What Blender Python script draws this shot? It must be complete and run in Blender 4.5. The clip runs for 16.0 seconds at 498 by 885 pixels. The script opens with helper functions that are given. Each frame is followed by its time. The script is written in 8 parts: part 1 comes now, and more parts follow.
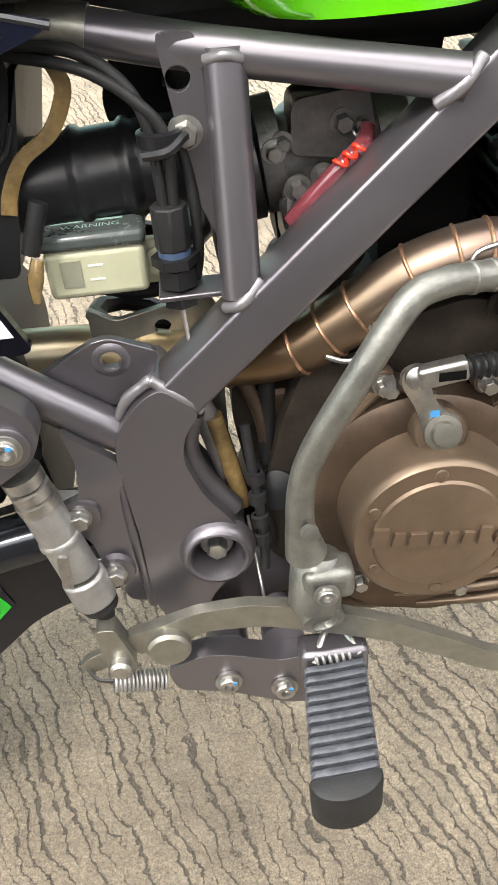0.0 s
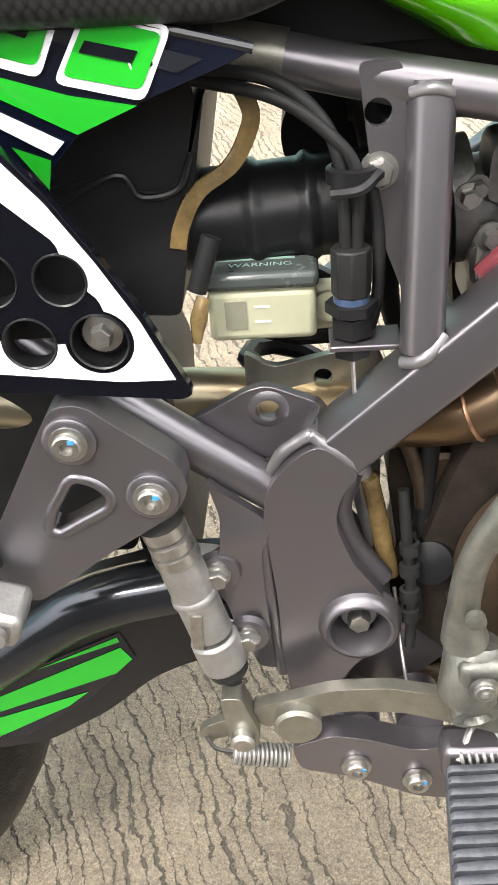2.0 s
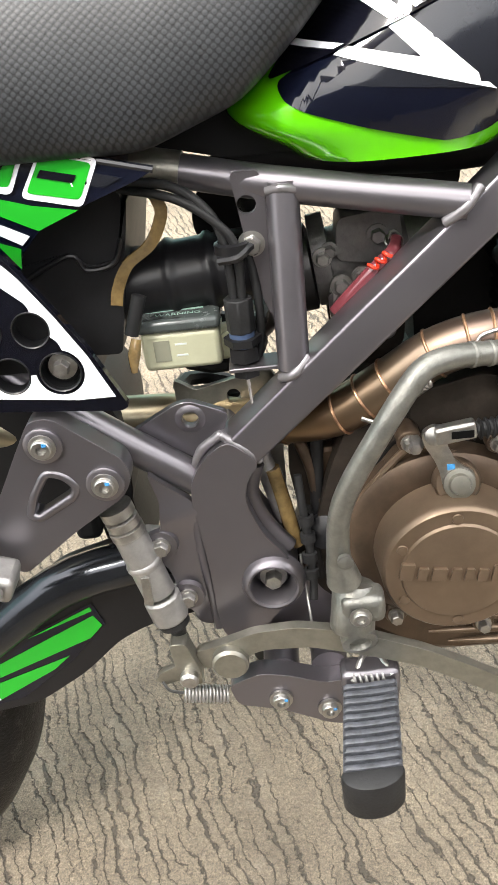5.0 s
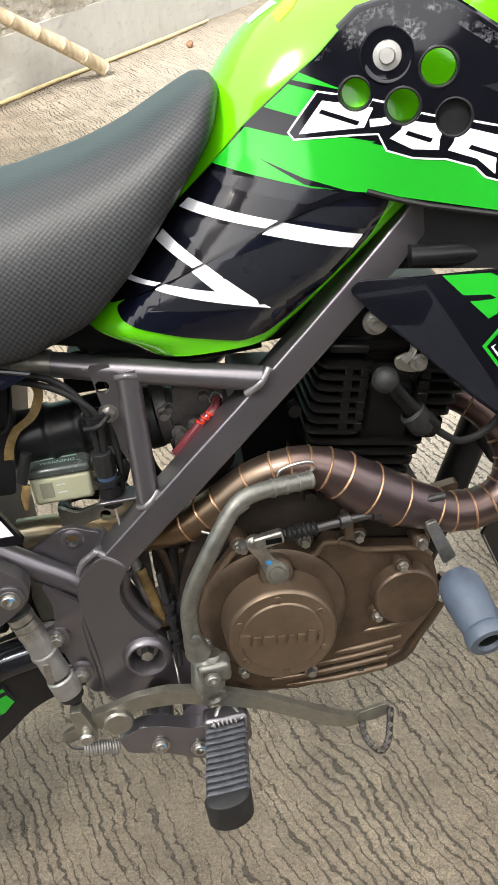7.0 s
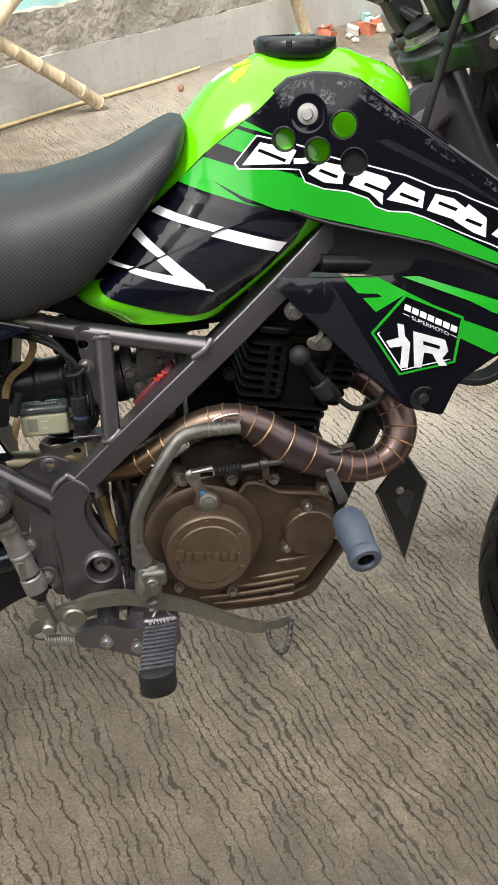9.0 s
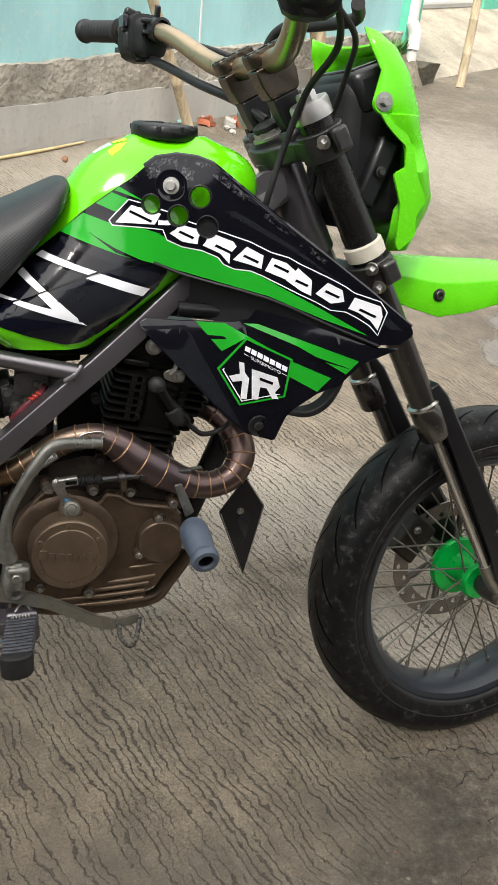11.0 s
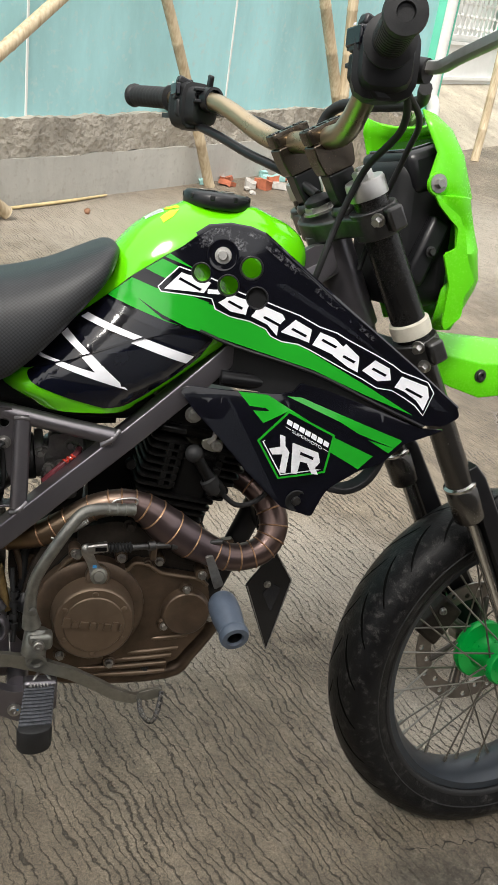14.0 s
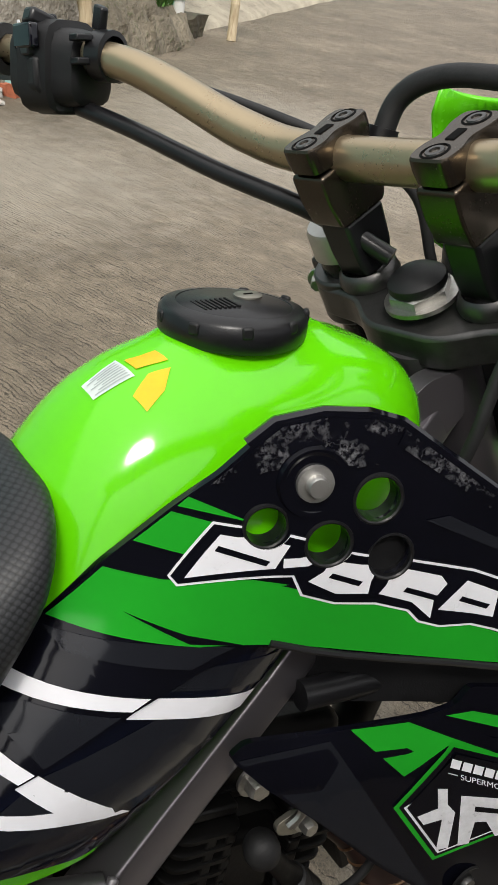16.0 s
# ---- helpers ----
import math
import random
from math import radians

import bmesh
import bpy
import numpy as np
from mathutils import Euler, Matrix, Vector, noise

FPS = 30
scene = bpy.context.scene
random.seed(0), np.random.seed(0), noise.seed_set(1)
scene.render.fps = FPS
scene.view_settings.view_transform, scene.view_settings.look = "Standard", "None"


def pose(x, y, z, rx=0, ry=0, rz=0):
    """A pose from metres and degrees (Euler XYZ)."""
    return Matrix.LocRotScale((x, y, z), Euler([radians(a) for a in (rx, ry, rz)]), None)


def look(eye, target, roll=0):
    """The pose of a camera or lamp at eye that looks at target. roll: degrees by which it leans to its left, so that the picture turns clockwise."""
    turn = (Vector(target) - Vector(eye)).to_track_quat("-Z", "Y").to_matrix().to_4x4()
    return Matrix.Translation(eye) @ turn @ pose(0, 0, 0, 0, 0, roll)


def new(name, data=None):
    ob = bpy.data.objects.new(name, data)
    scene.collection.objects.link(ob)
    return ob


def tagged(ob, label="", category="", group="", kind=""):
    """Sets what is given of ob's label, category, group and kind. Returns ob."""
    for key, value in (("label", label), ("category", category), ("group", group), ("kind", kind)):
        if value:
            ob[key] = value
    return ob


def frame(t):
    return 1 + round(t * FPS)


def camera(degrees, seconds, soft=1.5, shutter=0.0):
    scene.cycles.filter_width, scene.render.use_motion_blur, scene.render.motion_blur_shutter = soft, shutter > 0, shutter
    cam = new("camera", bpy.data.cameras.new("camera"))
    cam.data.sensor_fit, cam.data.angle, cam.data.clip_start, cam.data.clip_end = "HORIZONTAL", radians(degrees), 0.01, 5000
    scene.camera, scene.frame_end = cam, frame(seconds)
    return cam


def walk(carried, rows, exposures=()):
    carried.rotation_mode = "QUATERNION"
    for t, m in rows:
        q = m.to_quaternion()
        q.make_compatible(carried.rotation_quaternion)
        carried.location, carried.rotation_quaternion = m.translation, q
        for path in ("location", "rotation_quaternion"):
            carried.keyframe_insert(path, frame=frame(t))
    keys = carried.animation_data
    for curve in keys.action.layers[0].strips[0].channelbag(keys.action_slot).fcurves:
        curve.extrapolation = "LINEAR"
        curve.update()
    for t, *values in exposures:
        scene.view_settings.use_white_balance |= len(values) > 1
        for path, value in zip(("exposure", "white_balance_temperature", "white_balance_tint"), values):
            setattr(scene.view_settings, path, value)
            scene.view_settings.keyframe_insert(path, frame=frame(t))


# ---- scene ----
cam = camera(31.63, 16.0)
PATH = [
    (0, 0.0059, -0.0014, 0.8675, 43.997, 3.813, 0.632),
    (0.5, 0.0044, 0.0226, 0.8503, 45.606, 4.503, 3.805),
    (1, -0.0231, 0.0330, 0.8431, 46.425, 4.647, 6.526),
    (1.5, -0.0302, 0.0355, 0.8494, 46.936, 4.712, 7.739),
    (2, -0.0312, 0.0315, 0.8491, 47.131, 4.668, 8.382),
    (2.5, -0.0339, 0.0180, 0.8584, 47.518, 4.778, 8.787),
    (3, -0.0374, 0.0015, 0.8657, 48.004, 4.818, 9.024),
    (3.2, -0.0375, -0.0045, 0.8666, 48.149, 4.862, 9.166),
    (5.3, 0.0530, -0.1271, 0.9534, 50.692, 7.539, 4.171),
    (5.5, 0.0625, -0.1441, 0.9804, 50.579, 8.080, 2.673),
    (6, 0.0867, -0.1571, 1.0295, 50.737, 8.395, 0.114),
    (6.5, 0.0815, -0.1671, 1.0705, 50.628, 6.968, -1.207),
    (7, 0.1004, -0.1986, 1.1039, 50.906, 5.704, -1.874),
    (7.5, 0.1098, -0.2268, 1.1130, 51.040, 4.687, -1.619),
    (8, 0.1251, -0.2722, 1.1285, 51.574, 3.681, -1.112),
    (8.2, 0.1329, -0.2996, 1.1373, 51.924, 3.335, -0.789),
    (10.3, 0.1261, -0.5957, 1.2063, 57.496, -3.745, -3.707),
    (10.5, 0.1258, -0.6038, 1.2089, 58.150, -4.396, -4.387),
    (11, 0.1388, -0.6084, 1.2094, 58.635, -5.484, -6.848),
    (11.5, 0.1447, -0.5984, 1.1999, 58.236, -6.140, -8.306),
    (12, 0.1501, -0.5982, 1.1974, 58.231, -6.461, -9.151),
    (12.5, 0.1423, -0.6066, 1.2044, 59.205, -6.817, -8.986),
    (13, 0.1304, -0.6144, 1.2130, 60.454, -7.194, -8.017),
    (13.5, 0.1061, -0.6058, 1.2198, 61.554, -7.667, -6.596),
    (14, 0.0896, -0.5692, 1.2127, 61.945, -8.221, -5.531),
    (14.5, 0.1122, -0.4202, 1.2022, 61.491, -8.044, -4.577),
    (15, 0.1417, -0.1908, 1.2017, 60.587, -7.680, -3.441),
    (15.5, 0.0487, -0.0038, 1.1770, 59.003, -6.977, -12.563),
    (16, -0.0036, 0.1403, 1.1664, 57.300, -7.937, -23.059),
]
walk(cam, [(t, pose(x, y, z, rx, ry, rz)) for t, x, y, z, rx, ry, rz in PATH], [(0, 1.6), (3, 1.8), (5.5, 1.42), (6.5, 1.1), (8, 0.75), (10.5, 0.26), (14, 0.1), (15, -0.06), (15.5, -0.28), (16, -0.42)])

# ---- light ----
world = bpy.data.worlds.new("sky")
scene.world = world
world.use_nodes = True
wn = world.node_tree
sky = wn.nodes.new("ShaderNodeTexSky")
sky.sky_type, sky.sun_disc = "NISHITA", False
SUN_DIR = Vector((-0.30, -0.50, 0.81)).normalized()
sky.sun_elevation = math.asin(SUN_DIR.z)
sky.sun_rotation = math.atan2(SUN_DIR.x, SUN_DIR.y)
sky.dust_density = 5.0
sky.ozone_density = 0.5
# bright cloud over most of the sky, brightest overhead
wc = wn.nodes.new("ShaderNodeTexCoord")
wz = wn.nodes.new("ShaderNodeSeparateXYZ")
wn.links.new(wc.outputs["Generated"], wz.inputs[0])
wr = wn.nodes.new("ShaderNodeValToRGB")
wr.color_ramp.elements.new(0.35)
for e, pos, c in zip(wr.color_ramp.elements, (0.0, 0.35, 0.9), ((0.13, 0.13, 0.135, 1), (0.55, 0.55, 0.55, 1), (1.05, 1.035, 1.01, 1))):
    e.position, e.color = pos, c
wn.links.new(wz.outputs["Z"], wr.inputs["Fac"])
cloud = wn.nodes.new("ShaderNodeMix")
cloud.data_type, cloud.blend_type = "RGBA", "MULTIPLY"
cloud.inputs["Factor"].default_value = 1.0
cloud.inputs["B"].default_value = (17.5, 17.5, 17.5, 1)
wn.links.new(wr.outputs["Color"], cloud.inputs["A"])
mix = wn.nodes.new("ShaderNodeMix")
mix.data_type = "RGBA"
mix.inputs["Factor"].default_value = 0.8
wn.links.new(sky.outputs[0], mix.inputs["A"])
wn.links.new(cloud.outputs["Result"], mix.inputs["B"])
wn.links.new(mix.outputs["Result"], wn.nodes["Background"].inputs[0])
wn.nodes["Background"].inputs[1].default_value = 0.15
sun = new("sun", bpy.data.lights.new("sun", "SUN"))
sun.data.energy, sun.data.angle, sun.data.color = 4.3, radians(14), (1.0, 0.96, 0.9)
sun.matrix_world = look(SUN_DIR * 6, (0, 0, 0))

# ---- materials ----
def mat(name, col, rough=0.5, metal=0.0, var=0.15, scale=18.0, bump=0.0, bscale=300.0, coat=0.0, spec=0.5, col2=None, rvar=0.12, detail=6.0):
    m = bpy.data.materials.new(name)
    m.use_nodes = True
    n, l = m.node_tree.nodes, m.node_tree.links
    p = n["Principled BSDF"]
    tc = n.new("ShaderNodeTexCoord")
    no = n.new("ShaderNodeTexNoise")
    no.inputs["Scale"].default_value, no.inputs["Detail"].default_value, no.inputs["Roughness"].default_value = scale, detail, 0.65
    l.new(tc.outputs["Object"], no.inputs["Vector"])
    r = n.new("ShaderNodeValToRGB")
    r.color_ramp.elements[0].position, r.color_ramp.elements[1].position = 0.3, 0.72
    a = col2 or tuple(c * (1 - var) for c in col)
    r.color_ramp.elements[0].color = (*a, 1)
    r.color_ramp.elements[1].color = (*(tuple(min(1, c * (1 + var)) for c in col) if not col2 else col), 1)
    l.new(no.outputs["Fac"], r.inputs["Fac"])
    l.new(r.outputs["Color"], p.inputs["Base Color"])
    p.inputs["Metallic"].default_value = metal
    p.inputs["Coat Weight"].default_value = coat
    p.inputs["Coat Roughness"].default_value = 0.06
    p.inputs["Specular IOR Level"].default_value = spec
    mr = n.new("ShaderNodeMapRange")
    mr.inputs["To Min"].default_value, mr.inputs["To Max"].default_value = max(0.02, rough - rvar), min(1, rough + rvar)
    n2 = n.new("ShaderNodeTexNoise")
    n2.inputs["Scale"].default_value, n2.inputs["Detail"].default_value = bscale, 4.0
    l.new(tc.outputs["Object"], n2.inputs["Vector"])
    ad = n.new("ShaderNodeMath")
    ad.operation = "MULTIPLY_ADD"
    ad.inputs[1].default_value = 0.5
    l.new(no.outputs["Fac"], ad.inputs[0])
    hm = n.new("ShaderNodeMath")
    hm.operation = "MULTIPLY"
    hm.inputs[1].default_value = 0.5
    l.new(n2.outputs["Fac"], hm.inputs[0])
    l.new(hm.outputs[0], ad.inputs[2])
    l.new(ad.outputs[0], mr.inputs["Value"])
    l.new(mr.outputs["Result"], p.inputs["Roughness"])
    if bump:
        b = n.new("ShaderNodeBump")
        b.inputs["Strength"].default_value, b.inputs["Distance"].default_value = 1.0, bump
        l.new(n2.outputs["Fac"], b.inputs["Height"])
        l.new(b.outputs["Normal"], p.inputs["Normal"])
    return m


FRAME_M = mat("graphite_paint", (0.165, 0.155, 0.168), 0.31, 0.8, 0.04, 9, 0.0, 60, 0, 0.5, None, 0.015)
CAST_M = mat("cast_grey_metal", (0.31, 0.30, 0.29), 0.42, 0.7, 0.2, 60, 0.0003, 420)
KICK_M = mat("worn_grey_metal", (0.185, 0.183, 0.165), 0.4, 0.7, 0.28, 70, 0.0004, 320)
ALU_M = mat("dull_aluminium", (0.25, 0.24, 0.205), 0.36, 0.8, 0.16, 90, 0.0001, 600)
STEEL_M = mat("zinc_steel", (0.40, 0.39, 0.37), 0.36, 0.95, 0.2, 160, 0.0001, 800)
DARKSTEEL_M = mat("dark_steel", (0.075, 0.073, 0.072), 0.36, 0.8, 0.2, 90, 0.0001, 600)
BRONZE_M = mat("bronze_engine_paint", (0.155, 0.112, 0.077), 0.35, 0.62, 0.12, 45, 0.00006, 600)
CASE_M = mat("dark_bronze_paint", (0.095, 0.066, 0.045), 0.37, 0.6, 0.3, 35, 0.00012, 500)
BLOCK_M = mat("black_engine_paint", (0.008, 0.0078, 0.0075), 0.45, 0.0, 0.35, 60, 0.0002, 350, 0, 0.22)
FIN_M = mat("satin_black_casting", (0.003, 0.0029, 0.0028), 0.4, 0.0, 0.4, 50, 0.0002, 300, 0, 0.22)
PLASTIC_M = mat("black_plastic", (0.008, 0.008, 0.0092), 0.33, 0.0, 0.2, 40, 0.00008, 900, 0, 0.36)
MATTE_M = mat("matte_black_plastic", (0.009, 0.009, 0.0098), 0.5, 0.0, 0.25, 50, 0.0001, 800, 0, 0.28)
GLOSS_M = mat("gloss_black_decal", (0.003, 0.0032, 0.006), 0.08, 0.0, 0.3, 14, 0.0, 300, 0.0, 0.5, None, 0.04)
GREYDECAL_M = mat("dark_grey_decal", (0.011, 0.012, 0.016), 0.11, 0.0, 0.15, 18, 0.0, 300, 0.0, 0.5, None, 0.04)
NAVY_M = mat("navy_black_decal", (0.003, 0.004, 0.010), 0.08, 0.0, 0.3, 14, 0.0, 300, 0.0, 0.5, None, 0.04)
WHITE_M = mat("white_decal", (0.78, 0.78, 0.82), 0.3, 0.0, 0.05, 25, 0.0, 300, 0.3)
GREEN_M = mat("lime_green_paint", (0.105, 0.54, 0.002), 0.12, 0.0, 0.04, 12, 0.0, 300, 0.2, 0.45)
GREENP_M = mat("lime_green_plastic", (0.10, 0.52, 0.006), 0.26, 0.0, 0.05, 12, 0.0, 300, 0.0, 0.4)
DECALG_M = mat("green_decal", (0.013, 0.315, 0.018), 0.12, 0.0, 0.05, 14, 0.0, 300, 0.0, 0.6, None, 0.04)
HUB_M = mat("green_anodised_hub", (0.0, 0.42, 0.06), 0.3, 0.25, 0.12, 40)
DISC_M = mat("brushed_disc_steel", (0.2, 0.18, 0.165), 0.35, 0.85, 0.15, 90)
RUBBER_M = mat("black_rubber", (0.013, 0.013, 0.0135), 0.55, 0.0, 0.3, 60, 0.0002, 500, 0, 0.3)
PEGRUB_M = mat("scuffed_grey_rubber", (0.05, 0.053, 0.062), 0.5, 0.0, 0.5, 150, 0.0004, 400)
GOLD_M = mat("champagne_anodised", (0.36, 0.29, 0.19), 0.3, 0.85, 0.06, 25, 0.0, 400)
BROWNANO_M = mat("brown_anodised", (0.068, 0.055, 0.042), 0.25, 0.85, 0.06, 30, 0.0, 400)
FORK_M = mat("dark_fork_tube", (0.085, 0.08, 0.074), 0.24, 0.85, 0.12, 25, 0.0, 500)
FORKU_M = mat("black_fork_tube", (0.03, 0.029, 0.028), 0.26, 0.6, 0.12, 25, 0.0, 500)
SLIDERM = mat("blue_grey_nylon", (0.068, 0.088, 0.122), 0.46, 0.0, 0.2, 45, 0.0002, 300)
BOTTLE_M = mat("yellowed_white_plastic", (0.40, 0.40, 0.28), 0.35, 0.0, 0.08, 40)
BLUEPL_M = mat("blue_plastic", (0.045, 0.07, 0.13), 0.4, 0.0, 0.1, 40)
RED_M = mat("red_wire_clip", (0.55, 0.03, 0.01), 0.4, 0.0, 0.2, 90)
REDHOSE_M = mat("clear_red_hose", (0.13, 0.03, 0.038), 0.15, 0.0, 0.3, 60, 0.0, 300, 0.5)
AMBER_M = mat("amber_aged_hose", (0.20, 0.135, 0.055), 0.16, 0.0, 0.45, 60, 0.0, 300, 0.6)
CREAM_M = mat("cream_band", (0.62, 0.58, 0.48), 0.5, 0.0, 0.1, 80)
WELD_M = mat("painted_weld", (0.20, 0.19, 0.20), 0.34, 0.55, 0.08, 60, 0.0, 200, 0, 0.5, None, 0.06)
GROMMET_M = mat("bolt_blue_mark", (0.05, 0.25, 0.55), 0.4, 0.0, 0.2, 200)
BLOCKER_M = mat("dark_brown_wall_paint", (0.045, 0.036, 0.03), 0.7, 0.0, 0.2, 3, 0.001, 60)
GRIME_M = mat("oily_dark_casting", (0.022, 0.017, 0.013), 0.6, 0.0, 0.5, 55, 0.0005, 260, 0, 0.25)
STICKER_M = mat("pale_grey_sticker", (0.55, 0.60, 0.58), 0.35, 0.0, 0.05, 60)
YELLOW_M = mat("yellow_sticker", (0.75, 0.42, 0.0), 0.35, 0.0, 0.1, 60)
BRICK_M = mat("red_brick", (0.36, 0.11, 0.055), 0.85, 0.0, 0.3, 40, 0.002, 120)
RUBBLE_M = mat("grey_rubble", (0.36, 0.34, 0.31), 0.85, 0.0, 0.25, 30, 0.003, 80)
TEALR_M = mat("teal_painted_rubble", (0.28, 0.5, 0.47), 0.7, 0.0, 0.2, 30, 0.002, 80)
WOODR_M = mat("weathered_board", (0.36, 0.29, 0.21), 0.8, 0.0, 0.25, 30, 0.001, 120)
WHITEWALL_M = mat("white_wall_paint", (0.72, 0.72, 0.69), 0.7, 0.0, 0.08, 3, 0.001, 60)
GREENWALL_M = mat("mint_green_wall_paint", (0.13, 0.52, 0.36), 0.7, 0.0, 0.1, 3, 0.001, 60)
PVC_M = mat("white_pvc", (0.66, 0.66, 0.63), 0.5, 0.0, 0.1, 20)
LEAF_M = mat("weed_leaves", (0.07, 0.17, 0.03), 0.6, 0.0, 0.3, 30)


def nodes_of(m):
    return m.node_tree.nodes, m.node_tree.links, m.node_tree.nodes["Principled BSDF"]


def ramp(n, l, src, stops):
    r = n.new("ShaderNodeValToRGB")
    e = r.color_ramp.elements
    while len(e) < len(stops):
        e.new(0.5)
    for k, (pos, c) in enumerate(stops):
        e[k].position, e[k].color = pos, (*c, 1)
    l.new(src, r.inputs["Fac"])
    return r


def mixc(n, l, fac, a, b, mode="MIX"):
    x = n.new("ShaderNodeMix")
    x.data_type, x.blend_type = "RGBA", mode
    for s, v in (("Factor", fac), ("A", a), ("B", b)):
        if isinstance(v, (float, int)):
            x.inputs[s].default_value = v
        elif isinstance(v, tuple):
            x.inputs[s].default_value = (*v, 1)
        else:
            l.new(v, x.inputs[s])
    return x.outputs["Result"]


def seat_material():
    m = bpy.data.materials.new("seat_vinyl")
    m.use_nodes = True
    n, l, p = nodes_of(m)
    tc = n.new("ShaderNodeTexCoord")
    sp = n.new("ShaderNodeSeparateXYZ")
    l.new(tc.outputs["Object"], sp.inputs[0])
    df = n.new("ShaderNodeMath")
    df.operation = "MULTIPLY_ADD"
    l.new(sp.outputs["Y"], df.inputs[0])
    df.inputs[1].default_value = 0.6
    l.new(sp.outputs["Z"], df.inputs[2])
    cb = n.new("ShaderNodeCombineXYZ")
    l.new(sp.outputs["X"], cb.inputs["X"])
    l.new(df.outputs[0], cb.inputs["Y"])
    mp = n.new("ShaderNodeMapping")
    mp.inputs["Rotation"].default_value = (0, 0, radians(45))
    l.new(cb.outputs[0], mp.inputs["Vector"])
    v = n.new("ShaderNodeTexVoronoi")
    v.voronoi_dimensions = "2D"
    v.inputs["Scale"].default_value, v.inputs["Randomness"].default_value = 285, 0.0
    l.new(mp.outputs[0], v.inputs["Vector"])
    no = n.new("ShaderNodeTexNoise")
    no.inputs["Scale"].default_value = 9
    l.new(tc.outputs["Object"], no.inputs["Vector"])
    r = ramp(n, l, no.outputs["Fac"], [(0.3, (0.014, 0.0148, 0.0162)), (0.7, (0.022, 0.0235, 0.026))])
    dots = ramp(n, l, v.outputs["Distance"], [(0.3, (1.25, 1.25, 1.25)), (0.55, (0.35, 0.35, 0.35))])
    l.new(mixc(n, l, 1.0, r.outputs[0], dots.outputs[0], "MULTIPLY"), p.inputs["Base Color"])
    p.inputs["Roughness"].default_value = 0.46
    p.inputs["Specular IOR Level"].default_value = 0.36
    b = n.new("ShaderNodeBump")
    b.inputs["Distance"].default_value, b.inputs["Strength"].default_value = 0.0005, 0.5
    b.invert = True
    l.new(v.outputs["Distance"], b.inputs["Height"])
    l.new(b.outputs[0], p.inputs["Normal"])
    return m


def exhaust_material():
    m = bpy.data.materials.new("heat_tinted_steel")
    m.use_nodes = True
    n, l, p = nodes_of(m)
    tc = n.new("ShaderNodeTexCoord")
    sx = n.new("ShaderNodeSeparateXYZ")
    l.new(tc.outputs["Object"], sx.inputs[0])
    no = n.new("ShaderNodeTexNoise")
    no.inputs["Scale"].default_value, no.inputs["Detail"].default_value = 22, 6
    l.new(tc.outputs["Object"], no.inputs["Vector"])
    ma = n.new("ShaderNodeMath")
    ma.operation = "MULTIPLY_ADD"
    ma.inputs[1].default_value = 0.10
    l.new(no.outputs["Fac"], ma.inputs[0])
    l.new(sx.outputs["X"], ma.inputs[2])
    mr = n.new("ShaderNodeMapRange")
    mr.inputs["From Min"].default_value, mr.inputs["From Max"].default_value = -0.05, 0.45
    l.new(ma.outputs[0], mr.inputs["Value"])
    r = ramp(n, l, mr.outputs[0], [(0.0, (0.36, 0.32, 0.23)), (0.16, (0.24, 0.175, 0.095)), (0.28, (0.165, 0.105, 0.06)), (0.4, (0.20, 0.15, 0.105)), (0.52, (0.135, 0.092, 0.078)), (0.7, (0.125, 0.095, 0.10)), (1.0, (0.105, 0.066, 0.05))])
    l.new(r.outputs[0], p.inputs["Base Color"])
    p.inputs["Metallic"].default_value, p.inputs["Roughness"].default_value = 0.85, 0.32
    return m


# puddles, damp marks, broken ground and pale patches: x, y, half sizes, kind
WET = [(1.45, 1.93, 0.10, 0.16, "water"), (1.62, 2.2, 0.16, 0.14, "water"), (0.25, 0.1, 0.42, 0.16, "damp_shade"), (0.60, 0.20, 0.2, 0.16, "damp_shade"), (0.74, 0.23, 0.17, 0.15, "rough"), (0.62, 0.1, 0.14, 0.1, "rough"),
       # pale wear near the bike; farther out, sunlight put into the colour
       (0.52, 1.12, 0.34, 0.24, "worn"), (0.2, 0.85, 0.2, 0.14, "worn"), (0.72, 0.62, 0.2, 0.12, "worn"), (0.3, 3.9, 1.3, 0.9, "worn"), (2.2, 4.6, 1.0, 1.3, "worn")]


